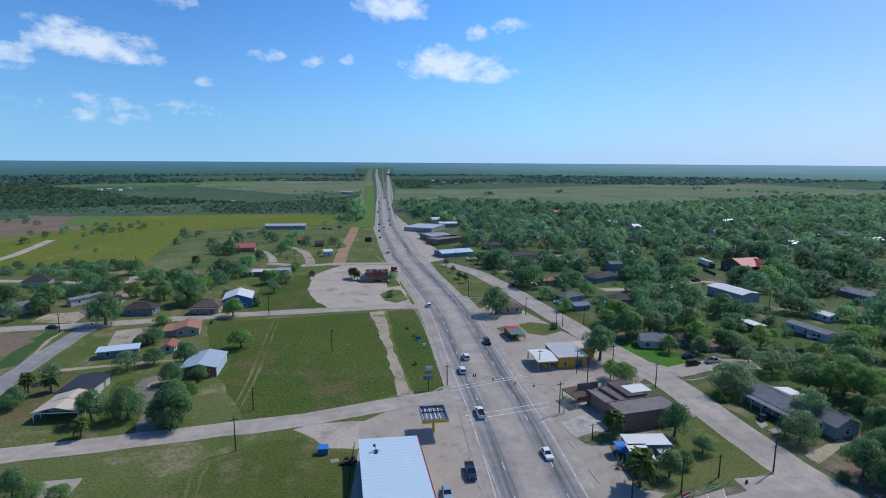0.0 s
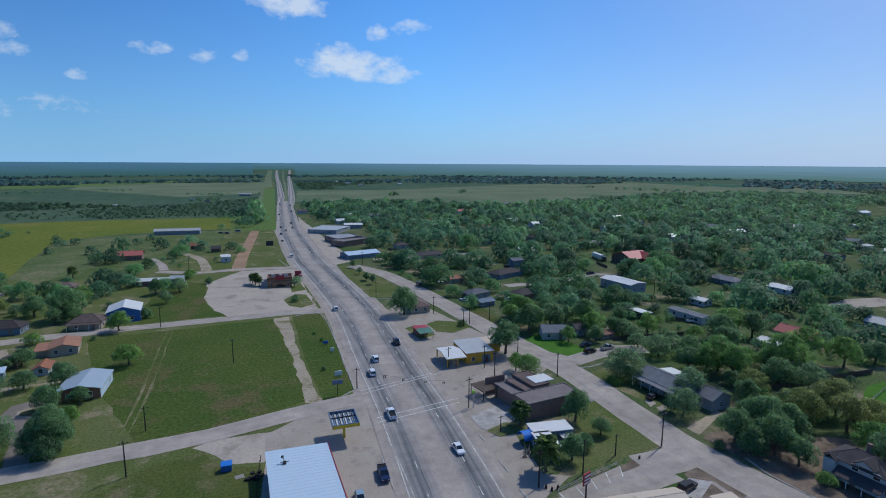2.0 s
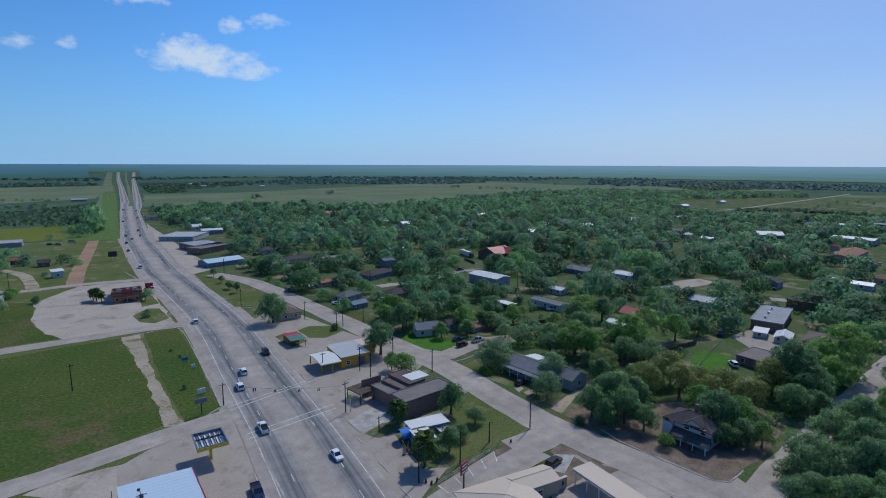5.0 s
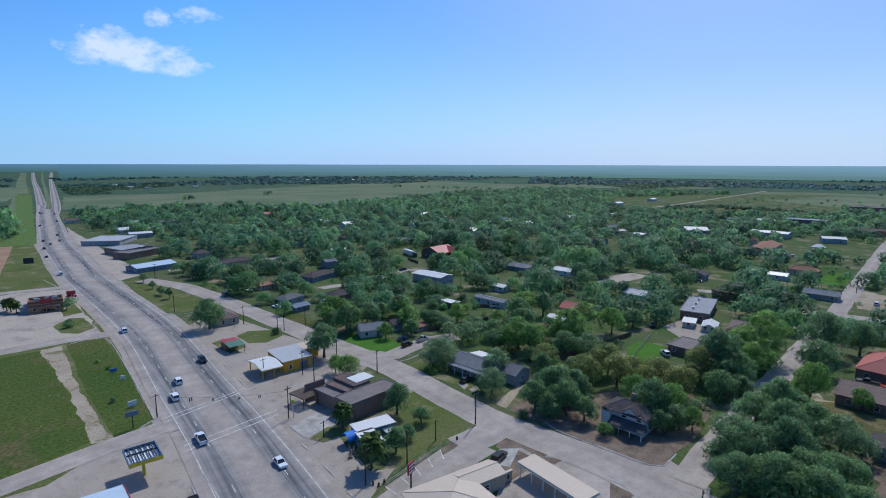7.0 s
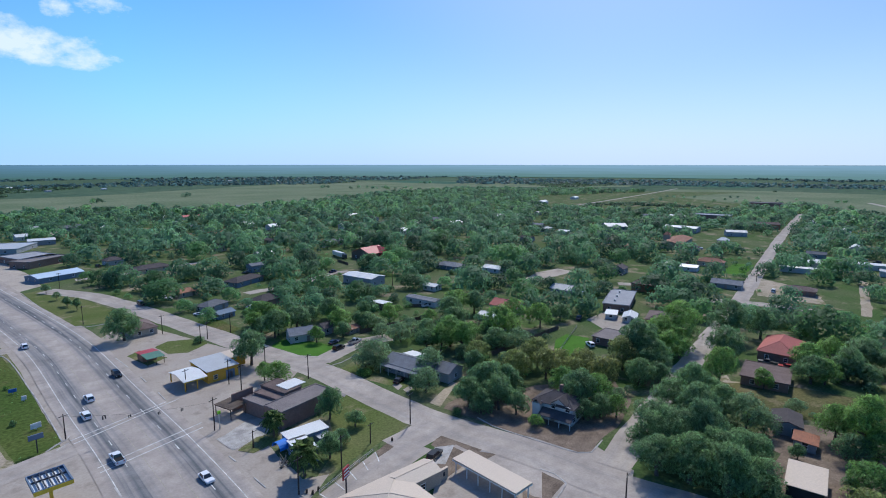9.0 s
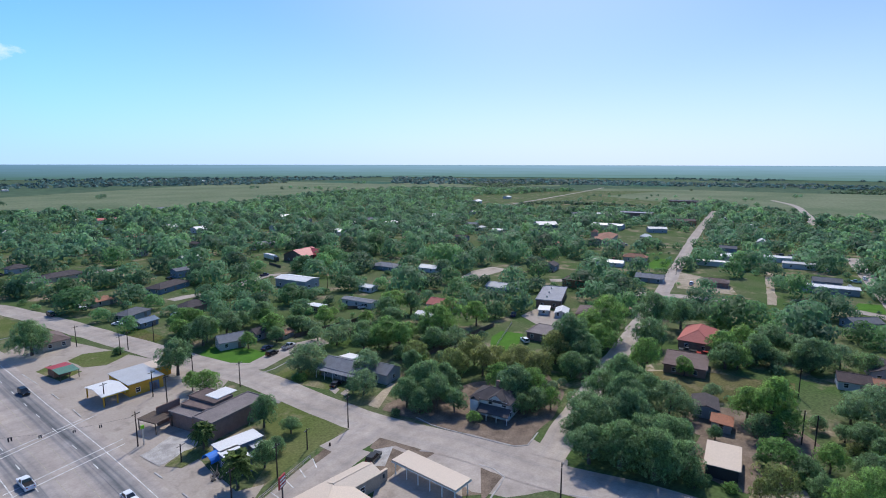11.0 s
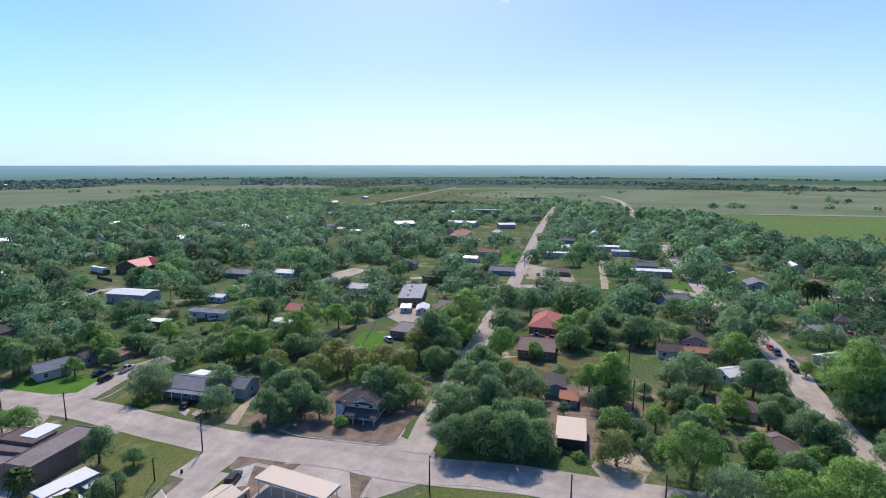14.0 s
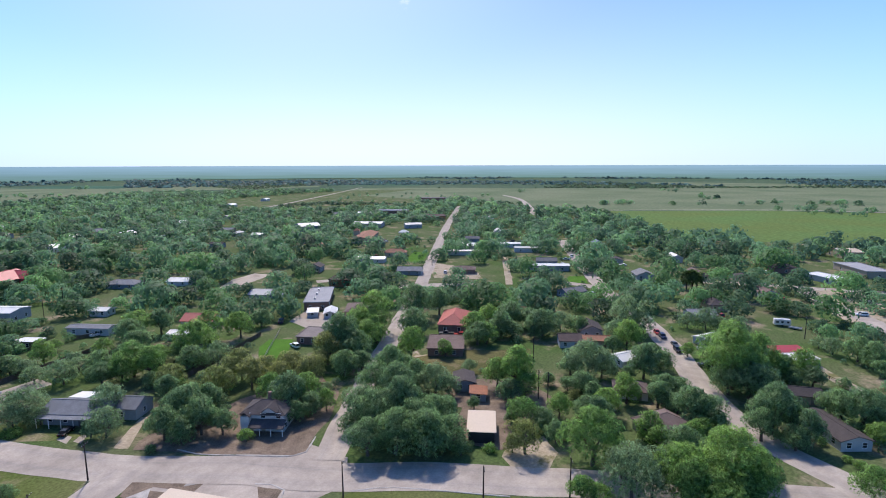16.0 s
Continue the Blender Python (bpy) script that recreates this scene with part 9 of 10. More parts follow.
TREES += [
    ("brown", 127.6, 113.2, 0.89),
    ("brown", 122.3, 105.0, 0.9),
    ("brown", 131.2, 106.9, 0.9),
    ("brown", 127.4, 98.4, 0.86),
    ("brown", 134.5, 99.9, 1.04),
    ("brown", 132.4, 91.2, 1.06),
    ("brown", 142.3, 94.6, 0.74),
    ("oak", 152.8, 93.4, 1.41),
    ("brown", 147.2, 94.5, 1.05),
    ("oak", 152.6, 87.9, 1.34),
    ("ash", 165.0, 89.2, 1.28),
    ("ash", 171.4, 88.6, 1.04),
    ("oak", 146.0, 81.2, 0.7),
    ("oak", 140.6, 84.2, 0.96),
    ("ash", 116.7, 93.7, 0.91),
    ("oak", 112.9, 85.2, 1.05),
    ("ash", 118.6, 83.8, 1.09),
    ("oak", 114.0, 78.9, 0.81),
    ("ash", 117.2, 76.3, 0.69),
    ("oak", 109.4, 80.7, 0.68),
    ("oak", 139.7, 68.0, 1.1),
    ("oak", 131.0, 68.4, 1.05),
    ("oak", 128.1, 60.8, 1.17),
    ("oak", 116.0, 64.8, 1.1),
    ("oak", 109.3, 63.2, 0.83),
    ("oak", 111.8, 57.8, 1.26),
    ("oak", 115.5, 53.4, 1.21),
    ("oak", 104.0, 49.6, 1.27),
    ("oak", 101.1, 55.3, 1.13),
    ("oak", 110.6, 46.7, 1.15),
]
TREES += [
    ("oak", 117.5, 45.0, 0.98),
    ("oak", 105.2, 42.4, 1.12),
    ("oak", 111.0, 39.7, 0.96),
    ("oak", 123.4, 44.1, 0.76),
    ("oak", 143.9, 64.9, 0.85),
    ("oak", 138.4, 58.8, 0.9),
    ("mesquite", 136.8, 52.3, 1.35),
    ("mesquite", 137.7, 48.3, 0.91),
    ("ash", 158.4, 69.1, 1.2),
    ("ash", 166.9, 60.0, 0.71),
    ("oak", 182.6, 53.0, 1.0),
    ("ash", 185.1, 50.1, 1.04),
    ("oak", 192.9, 47.7, 0.91),
    ("oak", 194.7, 42.7, 0.91),
    ("oak", 198.1, 32.9, 0.91),
    ("oak", 195.3, 34.5, 0.54),
    ("mesquite", 155.5, 47.9, 0.77),
    ("ash", 162.5, 34.9, 0.82),
    ("ash", 147.7, 30.8, 1.35),
    ("ash", 147.2, 36.6, 0.96),
    ("ash", 143.4, 27.4, 1.02),
    ("oak", 139.9, 31.1, 0.69),
    ("oak", 154.8, 22.8, 0.48),
    ("oak", 165.2, 17.4, 0.78),
    ("mesquite", 164.7, 12.2, 1.91),
    ("mesquite", 165.7, 8.0, 1.45),
    ("oak", 152.3, 12.6, 0.93),
    ("oak", 152.9, 16.7, 0.56),
    ("oak", 146.4, 9.0, 0.65),
    ("brown", 147.0, 14.2, 0.43),
]
TREES += [
    ("ash", 193.2, 1.1, 1.25),
    ("mesquite", 202.4, 5.3, 1.14),
    ("oak", 189.6, 5.7, 0.73),
    ("oak", 181.6, -6.2, 0.99),
    ("oak", 169.3, -4.3, 0.99),
    ("oak", 176.8, -9.5, 0.81),
    ("oak", 165.8, 0.4, 0.53),
    ("ash", 127.6, 24.9, 1.0),
    ("oak", 126.1, 27.5, 0.41),
    ("oak", 127.0, 19.8, 0.77),
    ("ash", 134.4, 16.6, 0.76),
    ("oak", 137.0, 9.7, 0.8),
    ("ash", 139.5, 4.8, 0.85),
    ("oak", 134.0, 6.6, 0.7),
    ("ash", 149.3, 0.2, 0.99),
    ("oak", 155.8, -10.3, 0.78),
    ("oak", 149.7, -7.9, 0.71),
    ("oak", 151.2, -11.6, 0.52),
    ("brown", 113.9, 21.5, 0.86),
    ("brown", 113.4, 24.3, 0.49),
    ("ash", 114.2, 6.6, 1.57),
    ("oak", 121.4, 15.5, 0.56),
    ("ash", 130.7, -5.4, 0.78),
    ("ash", 127.8, -7.3, 0.68),
    ("ash", 129.6, -4.0, 0.37),
    ("ash", 195.0, -18.7, 0.58),
    ("ash", 170.3, -29.0, 2.2),
    ("ash", 185.2, -26.5, 1.62),
    ("ash", 180.1, -36.8, 1.6),
    ("oak", 164.0, -32.5, 1.31),
]
TREES += [
    ("oak", 165.6, -27.2, 1.0),
    ("ash", 177.1, -40.9, 1.06),
    ("oak", 182.3, -44.5, 0.97),
    ("ash", 182.3, -49.4, 1.08),
    ("oak", 177.9, -51.2, 0.75),
    ("oak", 176.2, -45.1, 0.7),
    ("oak", 160.3, -13.5, 0.67),
    ("oak", 140.2, -16.1, 1.06),
    ("oak", 139.1, -18.8, 0.93),
    ("oak", 138.8, -21.2, 0.57),
    ("oak", 146.9, -12.7, 0.62),
    ("oak", 143.8, -34.0, 1.18),
    ("oak", 138.7, -30.7, 0.94),
    ("oak", 144.3, -37.9, 0.78),
    ("oak", 157.2, -38.9, 0.7),
    ("oak", 138.9, -40.1, 0.82),
    ("oak", 136.4, -37.3, 0.67),
    ("mesquite", 230.2, -69.2, 1.09),
    ("oak", 242.7, -69.8, 0.76),
    ("mesquite", 213.9, -66.3, 1.07),
    ("mesquite", 220.0, -63.8, 0.81),
    ("oak", 234.0, -81.8, 0.91),
    ("oak", 227.7, -82.6, 0.88),
    ("oak", 208.9, -72.0, 0.91),
    ("oak", 203.2, -74.3, 0.98),
    ("oak", 196.1, -74.2, 0.69),
    ("bush", 181.3, -60.1, 1.29),
    ("oak", 158.8, -50.1, 0.76),
    ("oak", 155.5, -51.5, 0.96),
    ("oak", 152.4, -55.2, 1.08),
]
TREES += [
    ("oak", 151.6, -58.2, 0.78),
    ("oak", 149.0, -51.9, 0.5),
    ("oak", 168.6, -64.2, 0.52),
    ("ash", 144.9, -56.5, 0.76),
    ("ash", 133.4, -16.8, 0.77),
    ("ash", 130.3, -15.1, 0.72),
    ("bush", 112.0, 34.4, 0.94),
    ("bush", 112.3, 29.3, 1.0),
    ("mesquite", 104.2, -1.8, 1.62),
    ("mesquite", 111.0, 0.4, 0.95),
    ("mesquite", 106.1, -5.6, 1.04),
    ("ash", 99.3, 7.4, 0.73),
    ("ash", 99.8, 4.0, 0.66),
    ("ash", 108.4, -11.3, 1.29),
    ("ash", 116.5, -17.3, 1.0),
    ("ash", 111.7, -20.6, 1.62),
    ("ash", 112.1, -24.3, 1.08),
    ("ash", 120.2, -26.3, 0.93),
    ("ash", 106.0, -17.0, 1.37),
    ("ash", 106.4, -21.0, 1.16),
    ("ash", 104.0, -12.2, 1.04),
    ("oak", 124.0, -12.4, 0.92),
    ("oak", 124.9, -16.0, 0.65),
    ("bush", 132.9, -48.5, 0.87),
    ("bush", 135.1, -47.0, 0.69),
    ("ash", 118.3, -46.0, 0.86),
    ("bush", 141.8, -43.9, 0.73),
    ("oak", 20.2, 418.2, 1.38),
    ("oak", 32.0, 427.3, 1.67),
    ("oak", 50.3, 428.0, 1.67),
]
TREES += [
    ("oak", 51.9, 387.5, 1.52),
    ("oak", 66.3, 444.0, 1.73),
    ("oak", 72.2, 422.8, 1.9),
    ("oak", 88.5, 461.5, 1.8),
    ("oak", 86.5, 414.9, 1.62),
    ("ash", 90.0, 391.2, 2.07),
    ("oak", 107.9, 430.2, 1.68),
    ("oak", 117.8, 424.5, 1.91),
    ("oak", 123.3, 397.4, 1.79),
    ("oak", 138.1, 416.8, 1.63),
    ("oak", 126.6, 369.0, 1.34),
    ("oak", 127.0, 347.9, 1.79),
    ("oak", 153.4, 398.4, 1.8),
    ("ash", 159.1, 391.1, 1.8),
    ("oak", 153.0, 359.0, 1.3),
    ("ash", 23.2, 357.2, 1.14),
    ("ash", 27.8, 343.1, 1.34),
    ("oak", 37.6, 332.0, 1.71),
    ("oak", 32.4, 333.8, 1.11),
    ("oak", 43.8, 311.7, 1.04),
    ("ash", 49.7, 307.0, 1.86),
    ("ash", 48.5, 279.8, 2.1),
    ("oak", 44.4, 282.4, 1.2),
    ("oak", 65.9, 331.0, 1.5),
    ("oak", 72.0, 325.9, 1.28),
    ("oak", 81.1, 327.8, 1.69),
    ("oak", 69.5, 285.7, 1.48),
    ("oak", 74.3, 285.8, 1.04),
    ("oak", 86.5, 321.1, 1.07),
    ("oak", 104.4, 347.3, 1.57),
]
TREES += [
    ("oak", 109.8, 337.8, 1.23),
    ("oak", 112.0, 305.5, 1.76),
    ("oak", 113.1, 290.8, 1.68),
    ("oak", 107.3, 300.9, 1.1),
    ("ash", 51.6, 255.9, 1.01),
    ("oak", 55.4, 252.7, 0.54),
    ("mesquite", 56.0, 232.9, 1.01),
    ("ash", 73.7, 260.9, 1.12),
    ("brown", 76.9, 246.9, 0.78),
    ("ash", 71.8, 214.8, 1.4),
    ("ash", 74.9, 213.7, 1.16),
    ("ash", 67.3, 207.7, 0.98),
    ("bush", 71.3, 232.6, 1.21),
    ("ash", 72.8, 197.5, 1.22),
    ("oak", 81.1, 199.5, 1.17),
    ("oak", 94.2, 247.2, 1.13),
    ("oak", 103.8, 258.1, 1.18),
    ("oak", 111.4, 261.7, 0.96),
    ("oak", 91.4, 232.6, 1.07),
    ("oak", 99.1, 268.5, 0.9),
    ("oak", 180.8, 412.7, 1.86),
    ("oak", 208.6, 449.6, 1.76),
    ("oak", 202.2, 410.9, 1.36),
    ("ash", 201.9, 392.6, 1.53),
    ("oak", 234.5, 444.1, 2.0),
    ("oak", 238.2, 429.0, 1.93),
    ("oak", 269.9, 468.9, 1.83),
    ("oak", 141.0, 327.7, 1.79),
    ("oak", 131.5, 297.1, 1.35),
    ("ash", 147.0, 309.6, 1.32),
]
TREES += [
    ("ash", 117.8, 255.1, 1.65),
    ("oak", 125.4, 256.4, 0.94),
    ("oak", 105.8, 238.5, 1.02),
    ("oak", 110.2, 232.1, 1.14),
    ("oak", 124.1, 236.0, 0.87),
    ("ash", 123.5, 226.1, 1.47),
    ("oak", 97.5, 217.3, 1.2),
    ("oak", 99.3, 205.7, 1.01),
    ("ash", 165.0, 293.6, 1.36),
    ("ash", 171.5, 293.7, 1.36),
    ("ash", 80.8, 180.3, 0.72),
    ("oak", 84.2, 201.6, 0.75),
    ("oak", 70.5, 195.2, 1.21),
    ("oak", 68.4, 204.0, 0.82),
    ("oak", 90.9, 206.9, 0.64),
    ("ash", 94.4, 188.2, 1.16),
    ("oak", 91.5, 179.8, 0.67),
    ("ash", 98.7, 201.8, 0.88),
    ("oak", 101.5, 185.7, 0.69),
    ("oak", 112.3, 200.1, 0.62),
    ("ash", 128.1, 225.3, 1.06),
    ("oak", 175.5, 421.0, 1.52),
    ("oak", 176.2, 386.9, 1.17),
    ("oak", -250.8, 304.0, 0.73),
    ("oak", -254.8, 318.6, 0.67),
    ("ash", -203.5, 244.3, 1.22),
    ("ash", -200.5, 244.3, 1.05),
    ("oak", -232.4, 319.3, 0.67),
    ("oak", -227.5, 324.7, 0.69),
    ("oak", -213.9, 314.6, 0.95),
]
TREES += [
    ("ash", -201.7, 303.7, 1.29),
    ("oak", -201.3, 313.3, 1.04),
    ("oak", -207.4, 334.4, 0.61),
    ("oak", -192.8, 318.6, 0.77),
    ("ash", -177.7, 304.3, 1.3),
    ("oak", -192.3, 334.8, 0.61),
    ("oak", -148.5, 314.8, 0.57),
    ("oak", -236.1, 306.0, 0.65),
    ("oak", -246.9, 325.9, 0.49),
    ("oak", -219.2, 294.1, 1.16),
    ("oak", -209.6, 291.5, 0.88),
    ("ash", -188.1, 275.6, 1.47),
    ("oak", -186.9, 287.8, 1.13),
    ("oak", -177.6, 268.3, 1.06),
    ("oak", -172.8, 254.5, 1.16),
    ("oak", -177.6, 253.3, 0.85),
    ("oak", -164.7, 256.9, 1.02),
    ("ash", -168.5, 272.3, 0.97),
    ("oak", -183.0, 245.7, 0.97),
    ("oak", -171.2, 227.7, 1.18),
    ("oak", -171.2, 222.5, 0.88),
    ("oak", -193.5, 264.4, 0.88),
    ("mesquite", -176.0, 213.4, 1.18),
    ("brown", -147.9, 253.9, 1.04),
    ("mesquite", -139.5, 250.8, 0.88),
    ("oak", -131.1, 247.8, 0.91),
    ("ash", -152.9, 281.7, 1.3),
    ("ash", -165.7, 294.1, 0.94),
    ("ash", -140.9, 282.0, 1.3),
    ("ash", -134.6, 278.2, 1.09),
]
TREES += [
    ("oak", -119.9, 282.5, 1.11),
    ("ash", -120.3, 266.0, 1.04),
    ("oak", -116.7, 243.0, 1.26),
    ("oak", -112.0, 238.1, 0.87),
    ("oak", -117.1, 235.2, 0.72),
    ("oak", -134.8, 208.7, 1.34),
    ("bush", -112.4, 209.5, 1.77),
    ("bush", -93.3, 211.7, 0.69),
    ("oak", -104.2, 187.0, 0.69),
    ("oak", -106.5, 181.8, 0.51),
    ("oak", -123.6, 299.5, 1.45),
    ("oak", -120.6, 304.2, 1.2),
    ("oak", -112.6, 299.8, 1.0),
    ("oak", -93.9, 281.8, 0.77),
    ("mesquite", -90.6, 286.0, 1.23),
    ("mesquite", -84.5, 286.1, 1.23),
    ("bush", -89.2, 326.6, 1.88),
    ("mesquite", -83.7, 263.3, 0.93),
    ("ash", -88.3, 221.4, 1.11),
    ("bush", -84.2, 239.4, 1.7),
    ("bush", -96.1, 250.5, 1.46),
    ("ash", -70.8, 182.5, 0.99),
    ("ash", -121.1, 333.1, 1.3),
    ("ash", -121.3, 354.8, 1.0),
    ("ash", -27.2, 299.1, 0.64),
    ("oak", -327.0, 417.1, 0.75),
    ("oak", -337.7, 454.8, 0.68),
    ("oak", -453.0, 560.6, 0.67),
    ("oak", -448.9, 582.6, 0.87),
    ("oak", -409.8, 542.3, 0.81),
]
TREES += [
    ("oak", -428.3, 551.5, 0.66),
    ("oak", -340.0, 480.3, 0.72),
    ("oak", -268.4, 391.9, 0.47),
    ("oak", -247.2, 380.1, 0.46),
    ("oak", -228.6, 473.8, 0.85),
    ("oak", -218.1, 459.8, 0.83),
    ("oak", -210.0, 463.6, 0.97),
    ("oak", -207.9, 418.6, 0.75),
    ("oak", -178.3, 413.9, 0.99),
    ("oak", -293.6, 490.3, 0.59),
    ("oak", -301.7, 478.2, 0.57),
    ("oak", -311.4, 552.5, 0.66),
    ("oak", -289.2, 520.2, 0.62),
    ("oak", -306.9, 470.5, 0.56),
    ("oak", -307.3, 459.7, 0.55),
    ("oak", -301.1, 489.9, 0.73),
    ("oak", -302.5, 519.5, 0.62),
    ("ash", -155.5, 406.1, 1.86),
    ("oak", -149.4, 373.7, 1.24),
    ("oak", -163.1, 458.6, 0.82),
    ("oak", -138.1, 433.2, 1.17),
    ("oak", -120.0, 443.3, 1.46),
    ("oak", -105.6, 422.4, 1.01),
    ("ash", -115.6, 402.3, 1.42),
    ("ash", -116.2, 389.4, 1.1),
    ("ash", -84.9, 420.2, 1.33),
    ("oak", -161.8, 484.2, 0.87),
    ("oak", -120.9, 557.0, 0.83),
    ("oak", -99.1, 568.0, 1.52),
    ("ash", -93.8, 612.9, 2.78),
]
TREES += [
    ("oak", -112.1, 624.6, 2.04),
    ("ash", -113.7, 719.1, 2.76),
    ("ash", -76.2, 409.3, 0.87),
    ("oak", -159.2, 378.1, 1.02),
    ("mesquite", -116.3, 152.5, 0.8),
    ("oak", -114.7, 136.4, 0.56),
    ("oak", -114.1, 132.8, 0.5),
    ("oak", -88.4, 127.6, 0.77),
    ("oak", -80.1, 129.3, 0.94),
    ("oak", -67.7, 127.8, 1.13),
    ("ash", -69.0, 139.6, 0.67),
    ("oak", -65.8, 128.1, 0.73),
    ("oak", -70.0, 125.7, 0.72),
    ("oak", -79.7, 151.2, 0.71),
    ("mesquite", -98.8, 161.7, 1.1),
    ("oak", -93.2, 166.8, 0.62),
    ("oak", -82.7, 167.2, 0.83),
    ("oak", -72.5, 153.4, 0.62),
    ("oak", -83.2, 95.6, 0.59),
    ("ash", -79.1, 94.4, 0.61),
    ("ash", -73.5, 94.1, 0.54),
    ("oak", -66.4, 123.5, 0.63),
    ("oak", 24.4, 226.5, 1.3),
    ("oak", 54.0, 172.4, 1.11),
    ("ash", 54.6, 151.5, 0.96),
    ("ash", 52.9, 157.2, 0.6),
    ("oak", 57.4, 121.7, 0.75),
    ("oak", 60.6, 113.9, 0.5),
    ("oak", 48.9, 104.4, 0.6),
    ("oak", 53.7, 108.3, 0.45),
]
TREES += [
    ("young", 4.0, 336.4, 1.1),
    ("young", 7.6, 316.4, 1.0),
    ("young", 10.8, 300.2, 1.0),
    ("young", 13.9, 288.4, 1.1),
    ("young", 11.0, 297.2, 0.9),
    ("bush", -88.9, 318.1, 1.8),
    ("bush", -74.0, 303.1, 1.4),
    ("young", -27.7, 288.9, 1.0),
    ("bush", -24.7, 256.7, 1.3),
    ("bush", 45.9, 206.9, 1.2),
    ("bush", -24.9, 262.9, 1.0),
    ("bush", -7.9, 167.7, 0.6),
    ("bush", -12.9, 205.4, 0.5),
    ("bush", -9.7, 197.0, 0.5),
]
LISTED = []     # trees that stand out but are too far off to pick apart
for kind, x, y, s in TREES:
    if math.hypot(x, y) > (235 if x > 20 else 300) and kind not in ("young", "bush"):
        LISTED.append((x, y, s * {"oak": 5.4, "ash": 4.6, "mesquite": 4.1, "brown": 5.1}.get(kind, 3.4), .9 if kind in ("ash", "mesquite") else .3))
        SPOTS.append((x, y, 3.8 * s))
    else:
        tree(kind, x, y, s, 1.05)


# palms
def palm_template(seed, h, fan):
    rs = np.random.RandomState(seed)
    root = new("palm_tree")
    bm = bmesh.new()
    for i in range(5):
        tube(bm, (0.03 * i, 0, h * i / 5 - .1), (0.03 * (i + 1), 0, h * (i + 1) / 5), .24 - .012 * i, .22 - .012 * i, 8)
    part("trunk", bm, BARK, root)
    v = []
    for i in range(110):
        a, up = rs.uniform(0, 6.28), rs.uniform(-.85, 1.25)
        ln = fan * rs.uniform(.6, 1.05)
        dr = np.array([math.cos(a) * math.cos(up), math.sin(a) * math.cos(up), math.sin(up)])
        sd_ = np.array([-math.sin(a), math.cos(a), 0])
        p0 = np.array([0.15, 0, h])
        for k in range(5):
            t0, t1 = k / 5, (k + 1) / 5
            q0, q1 = p0 + dr * ln * t0 - np.array([0, 0, .9 * ln * t0 ** 2 * .5]), p0 + dr * ln * t1 - np.array([0, 0, .9 * ln * t1 ** 2 * .5])
            w0, w1 = .9 * math.sin(math.pi * min(.95, t0 + .12)), .9 * math.sin(math.pi * min(.97, t1 + .1))
            for s in (-1, 1):
                dd = np.array([0, 0, -.16])
                v += [q0, q1, q1 + sd_ * s * w1 + dd, q0 + sd_ * s * w0 + dd]
    part("crown", quad_mesh("crown", np.array(v), PALMLEAF), None, root)
    return root


PALM = None
for x, y, s in ((42.5, 121.7, 1.1), (41.4, 101.2, 1.25), (-48.7, 296.5, 1.0), (-46.3, 293.6, .8), (-50.5, 299.4, .9), (-111.1, 145.0, .9), (-85.9, 119.7, .8), (306.1, -29.3, 1.6), (305.5, -31.4, 1.5), (305.0, -26.5, 1.5), (-152.1, 328.6, 1.1), (-117.5, 144.9, .9)):
    m = pose(x, y, 0, 0, 0, trng.uniform(0, 360)) @ Matrix.Diagonal((s, s, s, 1))
    if PALM is None:
        PALM = palm_template(3, 4.8, 3.0)
        PALM.matrix_world = m
        ob = PALM
    else:
        ob = copy_thing(PALM, m)
    tagged(ob, "palm tree with a shaggy fan of fronds", "palm tree", "palm trees")


# ---- the wooded town: scattered trees between houses and streets ----
def inside(x, y, poly):
    hit, n = False, len(poly)
    for i in range(n):
        (x0, y0), (x1, y1) = poly[i], poly[i - 1]
        if (y0 > y) != (y1 > y) and x < (x1 - x0) * (y - y0) / (y1 - y0) + x0:
            hit = not hit
    return hit


SEGS = []
for line, half in LINES:
    for a, b in zip(line, line[1:]):
        SEGS.append((a.x, a.y, b.x - a.x, b.y - a.y, half))
SEGS = np.array(SEGS)
FEET = np.array(FOOT)


def clear_of(x, y, r):
    dx, dy = x - SEGS[:, 0], y - SEGS[:, 1]
    t = np.clip((dx * SEGS[:, 2] + dy * SEGS[:, 3]) / (SEGS[:, 2] ** 2 + SEGS[:, 3] ** 2 + 1e-6), 0, 1)
    if (np.hypot(dx - t * SEGS[:, 2], dy - t * SEGS[:, 3]) < SEGS[:, 4] + r * (.7 if math.hypot(x, y) < 380 else .45)).any():
        return False
    if (np.hypot(x - FEET[:, 0], y - FEET[:, 1]) < FEET[:, 2] + r * (.25 if math.hypot(x, y) < 380 else .45)).any():
        return False
    return True


